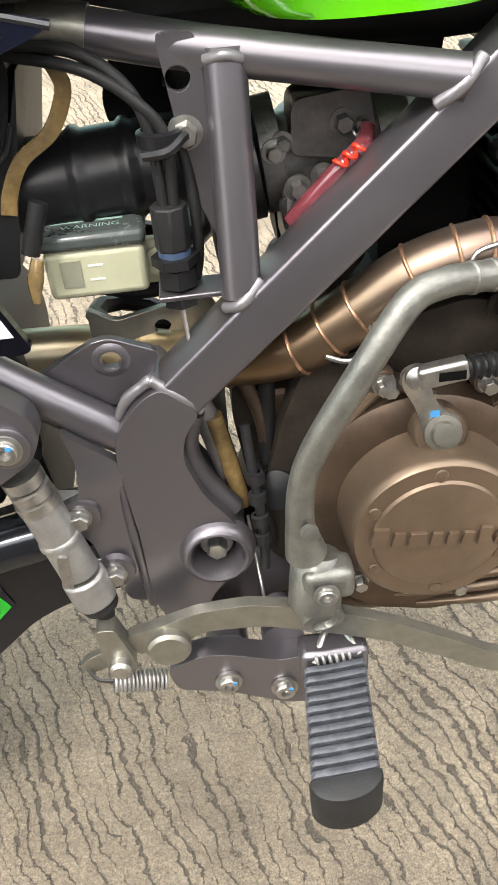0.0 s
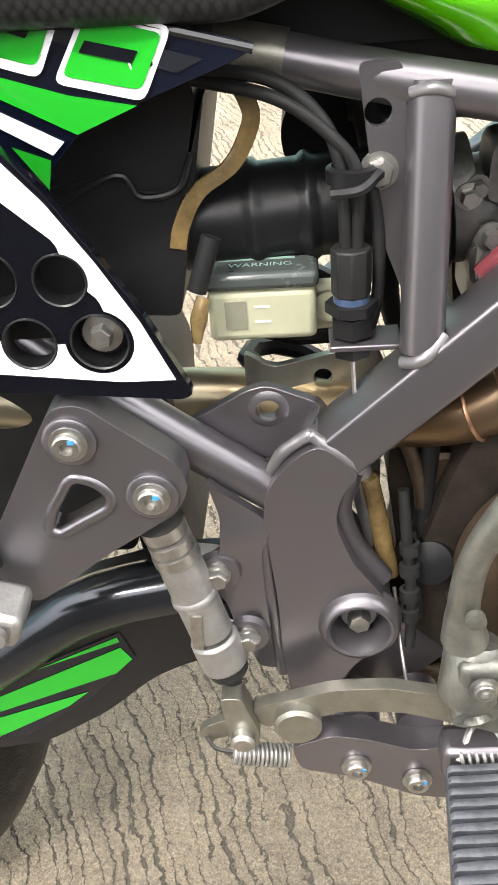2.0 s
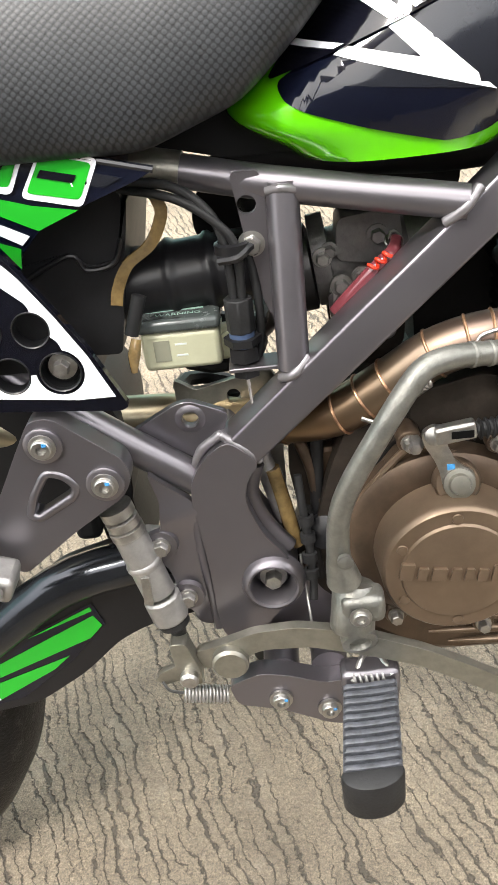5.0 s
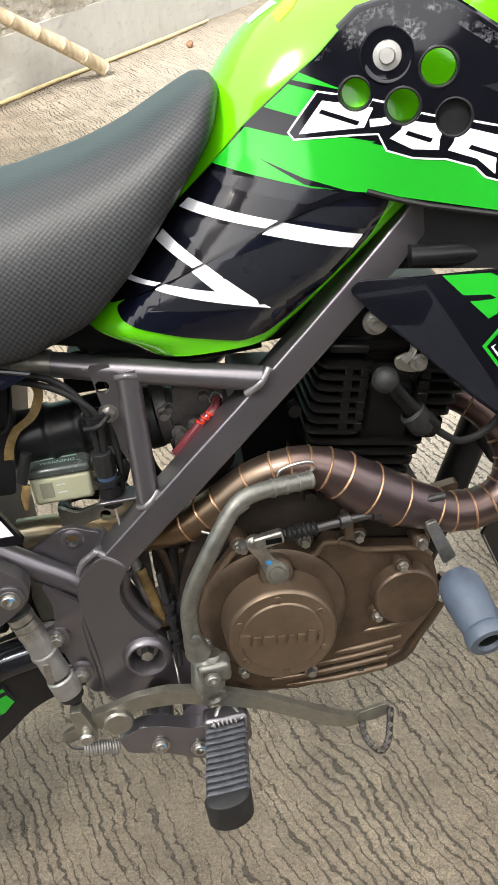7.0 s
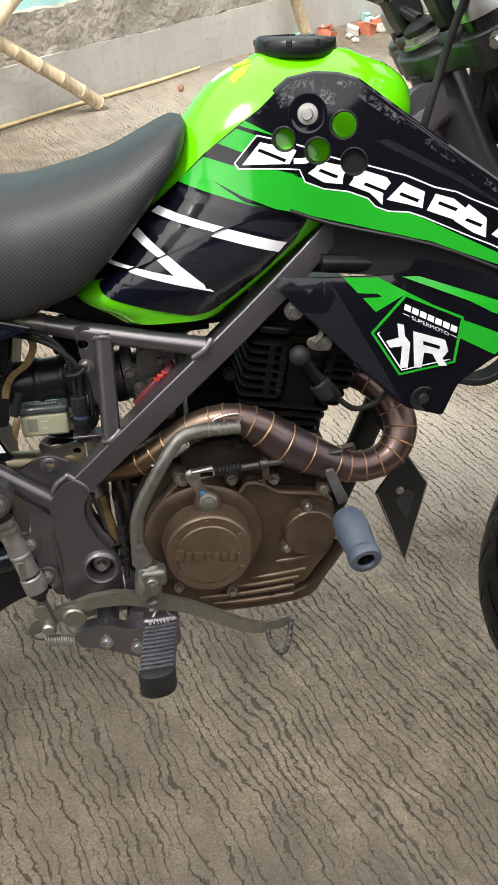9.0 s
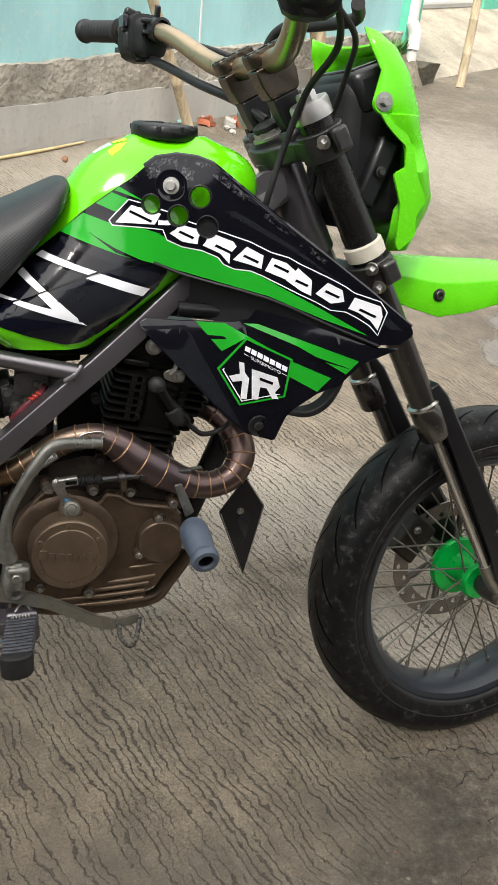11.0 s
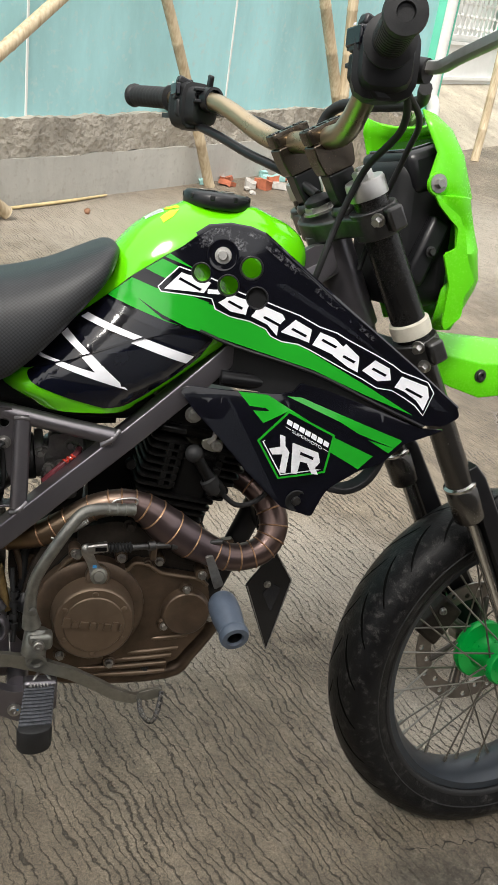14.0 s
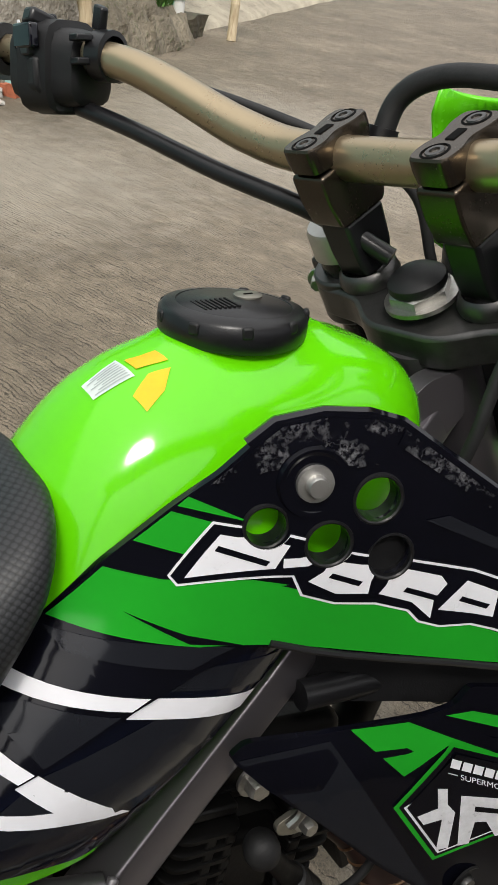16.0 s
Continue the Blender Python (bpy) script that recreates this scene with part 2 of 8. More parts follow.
def ground_material():
    m = bpy.data.materials.new("broomed_concrete")
    m.use_nodes = True
    n, l, p = nodes_of(m)
    tc = n.new("ShaderNodeTexCoord")
    mp = n.new("ShaderNodeMapping")
    mp.inputs["Rotation"].default_value = (0, 0, radians(61.5))
    l.new(tc.outputs["Object"], mp.inputs["Vector"])

    def math_(op, a, b=None, c=None):
        x = n.new("ShaderNodeMath")
        x.operation = op
        for k, val in enumerate((a, b, c)):
            if val is None:
                continue
            if isinstance(val, (int, float)):
                x.inputs[k].default_value = val
            else:
                l.new(val, x.inputs[k])
        return x.outputs[0]

    def noise_(vec, scale, detail, rough=0.5):
        x = n.new("ShaderNodeTexNoise")
        x.inputs["Scale"].default_value, x.inputs["Detail"].default_value, x.inputs["Roughness"].default_value = scale, detail, rough
        l.new(vec, x.inputs["Vector"])
        return x.outputs["Fac"]

    def between(val, lo, hi, t0=0.0, t1=1.0):
        x = n.new("ShaderNodeMapRange")
        for key, v in (("Value", val), ("From Min", lo), ("From Max", hi), ("To Min", t0), ("To Max", t1)):
            if isinstance(v, (int, float)):
                x.inputs[key].default_value = v
            else:
                l.new(v, x.inputs[key])
        return x.outputs[0]

    plain = tc.outputs["Object"]
    sx = n.new("ShaderNodeSeparateXYZ")
    l.new(mp.outputs[0], sx.inputs[0])
    # drag marks: wandering, jagged rows, each broken into pieces of its own
    y1 = math_("MULTIPLY_ADD", noise_(mp.outputs[0], 6.0, 2), 0.06, sx.outputs["Y"])
    y1 = math_("MULTIPLY_ADD", noise_(mp.outputs[0], 30.0, 4, 0.62), 0.026, y1)
    y1 = math_("MULTIPLY_ADD", noise_(mp.outputs[0], 120.0, 3, 0.6), 0.006, y1)
    yy = math_("MULTIPLY", y1, 70.0)
    row = math_("FLOOR", yy)
    dist = math_("ABSOLUTE", math_("SUBTRACT", math_("FRACT", yy), 0.5))
    cv = n.new("ShaderNodeCombineXYZ")
    l.new(math_("MULTIPLY", sx.outputs["X"], 5.5), cv.inputs["X"])
    l.new(math_("MULTIPLY", row, 7.31), cv.inputs["Y"])
    seg = noise_(cv.outputs[0], 1.0, 3, 0.6)
    wide = between(seg, 0.39, 0.61, 0.0, 0.168)
    wide = math_("MULTIPLY", wide, between(noise_(mp.outputs[0], 75.0, 3, 0.7), 0.32, 0.62, 0.25, 1.5))
    big = noise_(plain, 1.6, 8, 0.62)
    wide = math_("MULTIPLY", wide, between(big, 0.36, 0.54, 0.6, 1.0))
    # broken rough ground by the front wheel, damp mixed with painted shade, standing water
    sep = n.new("ShaderNodeSeparateXYZ")
    l.new(plain, sep.inputs[0])
    blot = noise_(plain, 9.0, 6, 0.6)
    masks = {"water": None, "damp_shade": None, "rough": None, "worn": None}
    for x, y, rx_, ry_, kind_ in WET:
        u = math_("MULTIPLY", math_("SUBTRACT", sep.outputs["X"], x), 1 / rx_)
        v = math_("MULTIPLY", math_("SUBTRACT", sep.outputs["Y"], y), 1 / ry_)
        d = math_("SQRT", math_("ADD", math_("MULTIPLY", u, u), math_("MULTIPLY", v, v)))
        d = math_("MULTIPLY_ADD", blot, 1.1, d)
        k = between(d, *((1.36, 1.58) if kind_ == "water" else (1.0, 1.75)), 1.0, 0.0)
        masks[kind_] = k if masks[kind_] is None else math_("MAXIMUM", masks[kind_], k)
    wet, damp_shade, rough, worn = (masks[k] for k in ("water", "damp_shade", "rough", "worn"))
    wide = math_("MULTIPLY", wide, math_("SUBTRACT", 1.0, math_("MULTIPLY", rough, 0.9)))
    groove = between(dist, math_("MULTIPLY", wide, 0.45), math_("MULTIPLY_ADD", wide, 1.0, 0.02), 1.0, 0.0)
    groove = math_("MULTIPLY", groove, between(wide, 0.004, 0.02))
    fine = noise_(plain, 210, 8, 0.78)
    c1 = ramp(n, l, big, [(0.3, (0.118, 0.096, 0.070)), (0.5, (0.182, 0.150, 0.110)), (0.7, (0.262, 0.220, 0.165))])
    c2 = ramp(n, l, fine, [(0.36, (0.38, 0.37, 0.36)), (0.64, (1.4, 1.39, 1.37))])
    cc = mixc(n, l, 0.8, c1.outputs[0], c2.outputs[0], "MULTIPLY")
    c3 = ramp(n, l, noise_(plain, 14, 9, 0.72), [(0.34, (0.66, 0.64, 0.62)), (0.66, (1.28, 1.27, 1.25))])
    cc = mixc(n, l, 0.8, cc, c3.outputs[0], "MULTIPLY")
    c4 = ramp(n, l, noise_(plain, 520, 4, 0.7), [(0.36, (0.3, 0.29, 0.28)), (0.5, (1.0, 1.0, 1.0)), (0.68, (2.0, 1.98, 1.94))])
    cc = mixc(n, l, 0.55, cc, c4.outputs[0], "MULTIPLY")
    # streaks drawn out along the rows
    sv = n.new("ShaderNodeCombineXYZ")
    l.new(math_("MULTIPLY", sx.outputs["X"], 5.0), sv.inputs["X"])
    l.new(math_("MULTIPLY", y1, 34.0), sv.inputs["Y"])
    c5 = ramp(n, l, noise_(sv.outputs[0], 1.0, 5, 0.6), [(0.34, (0.6, 0.59, 0.58)), (0.66, (1.36, 1.36, 1.36))])
    cc = mixc(n, l, 0.28, cc, c5.outputs[0], "MULTIPLY")
    # pale scoured flats between the rows
    cc = mixc(n, l, between(noise_(mp.outputs[0], 21, 6, 0.7), 0.56, 0.72, 0.0, 0.3), cc, (0.32, 0.28, 0.228))
    # pale scoured skin that also puts sunlight on the yard into the colour
    sunlit_skin = mixc(n, l, 0.7, (0.40, 0.355, 0.295), c2.outputs[0], "MULTIPLY")
    cc = mixc(n, l, math_("MULTIPLY", worn, 0.62), cc, sunlit_skin)
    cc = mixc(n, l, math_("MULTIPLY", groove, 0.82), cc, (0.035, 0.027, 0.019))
    cr = ramp(n, l, noise_(plain, 46, 12, 0.8), [(0.36, (0.035, 0.029, 0.022)), (0.45, (0.10, 0.085, 0.065)), (0.54, (0.18, 0.155, 0.12)), (0.62, (0.36, 0.32, 0.26))])
    cc = mixc(n, l, math_("MULTIPLY", rough, 0.85), cc, mixc(n, l, 0.6, cr.outputs[0], c2.outputs[0], "MULTIPLY"))
    # damp near the bike, with its soft shadow put into the colour
    cc = mixc(n, l, math_("MULTIPLY", damp_shade, 0.5), cc, (0.055, 0.047, 0.036))
    cc = mixc(n, l, math_("MULTIPLY", wet, 0.55), cc, (0.07, 0.06, 0.046))
    l.new(cc, p.inputs["Base Color"])
    l.new(math_("MULTIPLY_ADD", wet, -0.62, 0.66), p.inputs["Roughness"])
    dry = math_("SUBTRACT", 1.0, wet)
    hh = math_("MULTIPLY_ADD", groove, -1.0, math_("MULTIPLY", fine, 0.5))
    hh = math_("ADD", hh, math_("MULTIPLY", math_("MULTIPLY", noise_(plain, 46, 12, 0.8), rough), 2.6))
    hh = math_("ADD", hh, math_("MULTIPLY", noise_(mp.outputs[0], 24, 4, 0.6), 0.9))
    b = n.new("ShaderNodeBump")
    b.inputs["Distance"].default_value, b.inputs["Strength"].default_value = 0.008, 1.0
    l.new(math_("MULTIPLY", hh, dry), b.inputs["Height"])
    l.new(b.outputs[0], p.inputs["Normal"])
    return m


def tyre_material():
    m = mat("dusty_tyre_rubber", (0.0062, 0.0062, 0.0066), 0.4, 0.0, 0.45, 30, 0.0006, 330, 0, 0.17)
    n, l, p = nodes_of(m)
    tc = n.new("ShaderNodeTexCoord")
    no = n.new("ShaderNodeTexNoise")
    no.inputs["Scale"].default_value, no.inputs["Detail"].default_value, no.inputs["Roughness"].default_value = 760, 6, 0.8
    l.new(tc.outputs["Object"], no.inputs["Vector"])
    nb = n.new("ShaderNodeTexNoise")
    nb.inputs["Scale"].default_value, nb.inputs["Detail"].default_value = 70, 5
    l.new(tc.outputs["Object"], nb.inputs["Vector"])
    ma = n.new("ShaderNodeMath")
    ma.operation = "MULTIPLY"
    l.new(no.outputs["Fac"], ma.inputs[0])
    l.new(nb.outputs["Fac"], ma.inputs[1])
    f = n.new("ShaderNodeMapRange")
    f.inputs["From Min"].default_value, f.inputs["From Max"].default_value, f.inputs["To Max"].default_value = 0.29, 0.37, 0.2
    l.new(ma.outputs[0], f.inputs["Value"])
    old = p.inputs["Base Color"].links[0].from_socket
    l.new(mixc(n, l, f.outputs[0], old, (0.22, 0.21, 0.2)), p.inputs["Base Color"])
    return m


def wall_material(name, base, stain, amount, bump):
    m = bpy.data.materials.new(name)
    m.use_nodes = True
    n, l, p = nodes_of(m)
    tc = n.new("ShaderNodeTexCoord")
    mp = n.new("ShaderNodeMapping")
    mp.inputs["Scale"].default_value = (1, 1, 0.3)
    l.new(tc.outputs["Object"], mp.inputs["Vector"])
    a = n.new("ShaderNodeTexNoise")
    a.inputs["Scale"].default_value, a.inputs["Detail"].default_value, a.inputs["Roughness"].default_value = 2.2, 8, 0.65
    l.new(mp.outputs[0], a.inputs["Vector"])
    b = n.new("ShaderNodeTexNoise")
    b.inputs["Scale"].default_value, b.inputs["Detail"].default_value = 28, 8
    l.new(tc.outputs["Object"], b.inputs["Vector"])
    r = ramp(n, l, a.outputs["Fac"], [(0.35, tuple(c * (1 - amount) for c in base)), (0.62, base)])
    r2 = n.new("ShaderNodeMapRange")
    r2.inputs["From Min"].default_value, r2.inputs["From Max"].default_value, r2.inputs["To Max"].default_value = 0.56, 0.72, 0.7
    l.new(b.outputs["Fac"], r2.inputs["Value"])
    l.new(mixc(n, l, r2.outputs[0], r.outputs[0], stain), p.inputs["Base Color"])
    p.inputs["Roughness"].default_value = 0.8
    bp = n.new("ShaderNodeBump")
    bp.inputs["Distance"].default_value = bump
    l.new(b.outputs["Fac"], bp.inputs["Height"])
    l.new(bp.outputs[0], p.inputs["Normal"])
    return m


def bamboo_material():
    m = bpy.data.materials.new("dry_bamboo")
    m.use_nodes = True
    n, l, p = nodes_of(m)
    tc = n.new("ShaderNodeTexCoord")
    mp = n.new("ShaderNodeMapping")
    mp.inputs["Scale"].default_value = (12, 12, 1.2)
    l.new(tc.outputs["Object"], mp.inputs["Vector"])
    a = n.new("ShaderNodeTexNoise")
    a.inputs["Scale"].default_value, a.inputs["Detail"].default_value = 5, 9
    l.new(mp.outputs[0], a.inputs["Vector"])
    r = ramp(n, l, a.outputs["Fac"], [(0.3, (0.33, 0.25, 0.15)), (0.55, (0.47, 0.38, 0.25)), (0.75, (0.56, 0.48, 0.34))])
    l.new(r.outputs[0], p.inputs["Base Color"])
    p.inputs["Roughness"].default_value = 0.55
    return m


SEAT_M, PIPE_M, GROUND_M, TYRE_M, BAMBOO_M = seat_material(), exhaust_material(), ground_material(), tyre_material(), bamboo_material()
TEAL_M = wall_material("teal_wall_paint", (0.37, 0.65, 0.66), (0.44, 0.58, 0.56), 0.2, 0.002)
PLINTH_M = wall_material("grey_render", (0.46, 0.445, 0.40), (0.33, 0.31, 0.27), 0.22, 0.005)
ROUGH_M = wall_material("rough_stone_render", (0.46, 0.42, 0.35), (0.17, 0.15, 0.115), 0.4, 0.035)
MOSSY_M = wall_material("mossy_soil", (0.10, 0.085, 0.055), (0.045, 0.065, 0.02), 0.6, 0.02)
RAMP_M = wall_material("pale_concrete_ramp", (0.44, 0.39, 0.30), (0.17, 0.14, 0.105), 0.45, 0.02)

# ---- mesh helpers ----
def part(name, bm, material, parent=None, label="", xf=None, smooth=40, bevel=0.0, seg=2):
    bmesh.ops.recalc_face_normals(bm, faces=bm.faces[:])
    if xf is not None:
        bm.transform(xf)
    me = bpy.data.meshes.new(name)
    bm.to_mesh(me)
    bm.free()
    me.materials.append(material)
    if smooth:
        me.shade_smooth()
        me.set_sharp_from_angle(angle=radians(smooth))
    ob = new(name, me)
    if parent is not None:
        ob.parent = parent
    if bevel:
        b = ob.modifiers.new("bevel", "BEVEL")
        b.width, b.segments, b.limit_method, b.angle_limit = bevel, seg, "ANGLE", radians(38)
        b.harden_normals = False
    if label:
        ob["label"] = label
    return ob


def curve3(pts, n=8, closed=False):
    """Catmull-Rom through the points."""
    P = [Vector(p) for p in pts]
    m = len(P)
    out = []
    for i in range(m if closed else m - 1):
        if closed:
            a, b, c, d = P[i - 1], P[i], P[(i + 1) % m], P[(i + 2) % m]
        else:
            b, c = P[i], P[i + 1]
            a = P[i - 1] if i else b * 2 - c
            d = P[i + 2] if i + 2 < m else c * 2 - b
        for k in range(n):
            t = k / n
            out.append(0.5 * (2 * b + (c - a) * t + (2 * a - 5 * b + 4 * c - d) * t * t + (3 * b - a - 3 * c + d) * t ** 3))
    if not closed:
        out.append(P[-1].copy())
    return out


def tube(pts, r, seg=14, n=6, smooth=True, bm=None, section=None, caps=True, up=(0, 1, 0)):
    """A round tube (or another section) along the points; r: one radius, or one for each point."""
    bm = bm or bmesh.new()
    path = curve3(pts, n) if smooth and len(pts) > 2 else [Vector(p) for p in pts]
    rr = [r] * len(path) if isinstance(r, (int, float)) else [float(np.interp(i / (len(path) - 1), np.linspace(0, 1, len(r)), r)) for i in range(len(path))]
    sec = section or [(math.cos(2 * math.pi * k / seg), math.sin(2 * math.pi * k / seg)) for k in range(seg)]
    ref = Vector(up)
    rings = []
    for i, p in enumerate(path):
        d = (path[min(i + 1, len(path) - 1)] - path[max(i - 1, 0)]).normalized()
        if abs(d.dot(ref)) > 0.97:
            ref = Vector((1, 0, 0)) if abs(d.x) < 0.9 else Vector((0, 0, 1))
        u = (ref - d * d.dot(ref)).normalized()
        ref = u if section is None else ref
        v = d.cross(u)
        rings.append([bm.verts.new(p + (u * x + v * y) * rr[i]) for x, y in sec])
    k = len(sec)
    for a, b in zip(rings, rings[1:]):
        for j in range(k):
            bm.faces.new((a[j], a[(j + 1) % k], b[(j + 1) % k], b[j]))
    if caps:
        bm.faces.new(rings[0][::-1])
        bm.faces.new(rings[-1])
    return bm


def lathe(profile, o, axis, seg=32, bm=None, turn=0.0):
    """Turns (radius, along) pairs about an axis; a radius of 0 closes an end."""
    bm = bm or bmesh.new()
    q = Vector(axis).to_track_quat("Z", "Y").to_matrix()
    o = Vector(o)
    rings = []
    for r, h in profile:
        if r < 1e-6:
            rings.append([bm.verts.new(o + q @ Vector((0, 0, h)))])
        else:
            rings.append([bm.verts.new(o + q @ Vector((r * math.cos(2 * math.pi * k / seg + turn), r * math.sin(2 * math.pi * k / seg + turn), h))) for k in range(seg)])
    for a, b in zip(rings, rings[1:]):
        for j in range(seg):
            k = (j + 1) % seg
            if len(a) == 1 and len(b) > 1:
                bm.faces.new((a[0], b[j], b[k]))
            elif len(b) == 1 and len(a) > 1:
                bm.faces.new((a[j], a[k], b[0]))
            elif len(a) > 1:
                bm.faces.new((a[j], a[k], b[k], b[j]))
    return bm


def rounded(pts, r=0.004, seg=4):
    """A polygon with its corners rounded off."""
    out = []
    m = len(pts)
    for i in range(m):
        p, a, b = Vector(pts[i]), Vector(pts[i - 1]), Vector(pts[(i + 1) % m])
        da, db = a - p, b - p
        la, lb = da.length, db.length
        k = min(r, la * 0.45, lb * 0.45)
        s, e = p + da / la * k, p + db / lb * k
        for j in range(seg + 1):
            t = j / seg
            out.append(tuple(s * (1 - t) ** 2 + p * 2 * t * (1 - t) + e * t * t))
    return out


def circle(x, z, r, seg=28):
    return [(x + r * math.cos(2 * math.pi * k / seg), z + r * math.sin(2 * math.pi * k / seg)) for k in range(seg)]


def fill(outline, holes=()):
    """A flat sheet in x and z with holes."""
    bm = bmesh.new()
    edges = []
    for loop in (outline, *holes):
        vs = [bm.verts.new((x, 0, z)) for x, z in loop]
        edges += [bm.edges.new((vs[i], vs[(i + 1) % len(vs)])) for i in range(len(vs))]
    bmesh.ops.triangle_fill(bm, use_beauty=True, use_dissolve=False, edges=edges)
    return bm


def slice_up(bm, step):
    for ax in (0, 2):
        lo = min(v.co[ax] for v in bm.verts)
        hi = max(v.co[ax] for v in bm.verts)
        no = [0, 0, 0]
        no[ax] = 1
        c = lo + step
        while c < hi - step * 0.3:
            co = [0, 0, 0]
            co[ax] = c
            bmesh.ops.bisect_plane(bm, geom=bm.verts[:] + bm.edges[:] + bm.faces[:], plane_co=co, plane_no=no, dist=1e-6)
            c += step


def panel(outline, holes, fn, thick, step=0.02):
    """A shell whose right-hand face lies on y = fn(x, z)."""
    bm = fill(outline, holes)
    if step:
        slice_up(bm, step)
    if thick:
        rim = [e for e in bm.edges if len(e.link_faces) == 1]
        back = {v: bm.verts.new(v.co) for v in bm.verts[:]}
        for f in bm.faces[:]:
            bm.faces.new([back[v] for v in reversed(f.verts)])
        for e in rim:
            a, b = e.verts
            bm.faces.new((a, b, back[b], back[a]))
        bk = set(back.values())
        for v in bm.verts:
            v.co.y = fn(v.co.x, v.co.z) + (thick if v in bk else 0)
    else:
        for v in bm.verts:
            v.co.y = fn(v.co.x, v.co.z)
    return bm


def plate(outline, y0, y1, holes=()):
    return panel(outline, holes, lambda x, z: y0, y1 - y0, 0)


def decal(name, outline, fn, material, parent, lift=0.0006, holes=(), label="", step=0.02):
    return part(name, panel(outline, holes, lambda x, z: fn(x, z) - lift, 0, step), material, parent, label)


def rbox(c, s, bm=None, rot=None):
    bm = bm or bmesh.new()
    m = Matrix.Translation(c) @ (rot.to_4x4() if rot else Matrix()) @ Matrix.Diagonal((*s, 1))
    bmesh.ops.create_cube(bm, size=1, matrix=m)
    return bm


def loft(rings, closed=True, caps=True):
    bm = bmesh.new()
    R = [[bm.verts.new(p) for p in ring] for ring in rings]
    k = len(R[0])
    for a, b in zip(R, R[1:]):
        for j in range(k if closed else k - 1):
            bm.faces.new((a[j], a[(j + 1) % k], b[(j + 1) % k], b[j]))
    if caps and closed:
        bm.faces.new(R[0][::-1])
        bm.faces.new(R[-1])
    return bm


def hexbolt(o, axis, r, h, bm=None, washer=1.45):
    """A hexagon head on a washer; axis points out of the thing."""
    bm = lathe([(0, 0), (r * washer, 0), (r * washer, h * 0.22), (r * 0.9, h * 0.25)], o, axis, 20, bm)
    return lathe([(r, h * 0.2), (r, h * 0.85), (r * 0.85, h), (0, h)], o, axis, 6, bm, 0.3)


def socketbolt(o, axis, r, h, bm=None):
    return lathe([(r * 1.35, -h * 0.1), (r * 1.35, h * 0.25), (r * 1.02, h * 0.3), (r, h * 0.85), (r * 0.88, h), (r * 0.5, h), (r * 0.46, h * 0.35), (0, h * 0.35)], o, axis, 24, bm)


def coil(a, b, r, turns, wire, bm=None, seg=8):
    a, b = Vector(a), Vector(b)
    d = (b - a).normalized()
    u = d.orthogonal().normalized()
    v = d.cross(u)
    n = int(turns * 10)
    pts = [a + (b - a) * (i / n) + (u * math.cos(2 * math.pi * i / 10) + v * math.sin(2 * math.pi * i / 10)) * r for i in range(n + 1)]
    return tube(pts, wire, seg, 1, False, bm)


def interp(x, xs, ys):
    return float(np.interp(x, xs, ys))


OUT = (0, -1, 0)

# ---- setting ----
def ground_z(x, y):
    """The yard sinks a little under the front wheel."""
    return -0.02 * math.exp(-((x - 0.72) ** 2 + (y - 0.45) ** 2) / 0.09)


def ground_steps(lo, hi, step):
    far = [0.4, 1, 2, 4, 8, 16, 30, 60]
    return [lo - f for f in far[::-1]] + list(np.arange(lo, hi, step)) + [hi + f for f in far]


bm = bmesh.new()
gx, gy = ground_steps(-0.6, 2.0, 0.06), ground_steps(-0.8, 1.6, 0.06)
gv = [[bm.verts.new((x, y, ground_z(x, y))) for x in gx] for y in gy]
for a, c in zip(gv, gv[1:]):
    for k in range(len(gx) - 1):
        bm.faces.new((a[k], a[k + 1], c[k + 1], c[k]))
tagged(part("ground", bm, GROUND_M, None, smooth=60), "broom-dragged grey-brown concrete yard with worn patches, sunlight and shade put into the colour", "ground", kind="structure")

WALL = Matrix.Translation((-0.15, 4.44, 0)) @ Matrix.Rotation(radians(47.7), 4, "Z")


def wall_at(p):
    return WALL @ Vector(p)


def uneven(bm, amp, scale, axes=(1, 2)):
    for v in bm.verts:
        d = noise.noise_vector(v.co * scale)
        for a in axes:
            v.co[a] += d[a] * amp


def slab(s0, s1, d0, d1, z0, z1, step=0.08):
    bm = bmesh.new()
    nx, nz = max(1, int((s1 - s0) / step)), max(1, int((z1 - z0) / step))
    def grid(dd):
        return [[bm.verts.new((s0 + (s1 - s0) * i / nx, dd, z0 + (z1 - z0) * k / nz)) for i in range(nx + 1)] for k in range(nz + 1)]
    f, b = grid(d0), grid(d1)
    for k in range(nz):
        for i in range(nx):
            bm.faces.new((f[k][i], f[k][i + 1], f[k + 1][i + 1], f[k + 1][i]))
            bm.faces.new((b[k][i], b[k + 1][i], b[k + 1][i + 1], b[k][i + 1]))
    for i in range(nx):
        bm.faces.new((f[nz][i], f[nz][i + 1], b[nz][i + 1], b[nz][i]))
        bm.faces.new((f[0][i], b[0][i], b[0][i + 1], f[0][i + 1]))
    for k in range(nz):
        bm.faces.new((f[k][0], f[k + 1][0], b[k + 1][0], b[k][0]))
        bm.faces.new((f[k][nx], b[k][nx], b[k + 1][nx], f[k + 1][nx]))
    return bm


def placed(ob, m):
    ob.matrix_world = m
    return ob


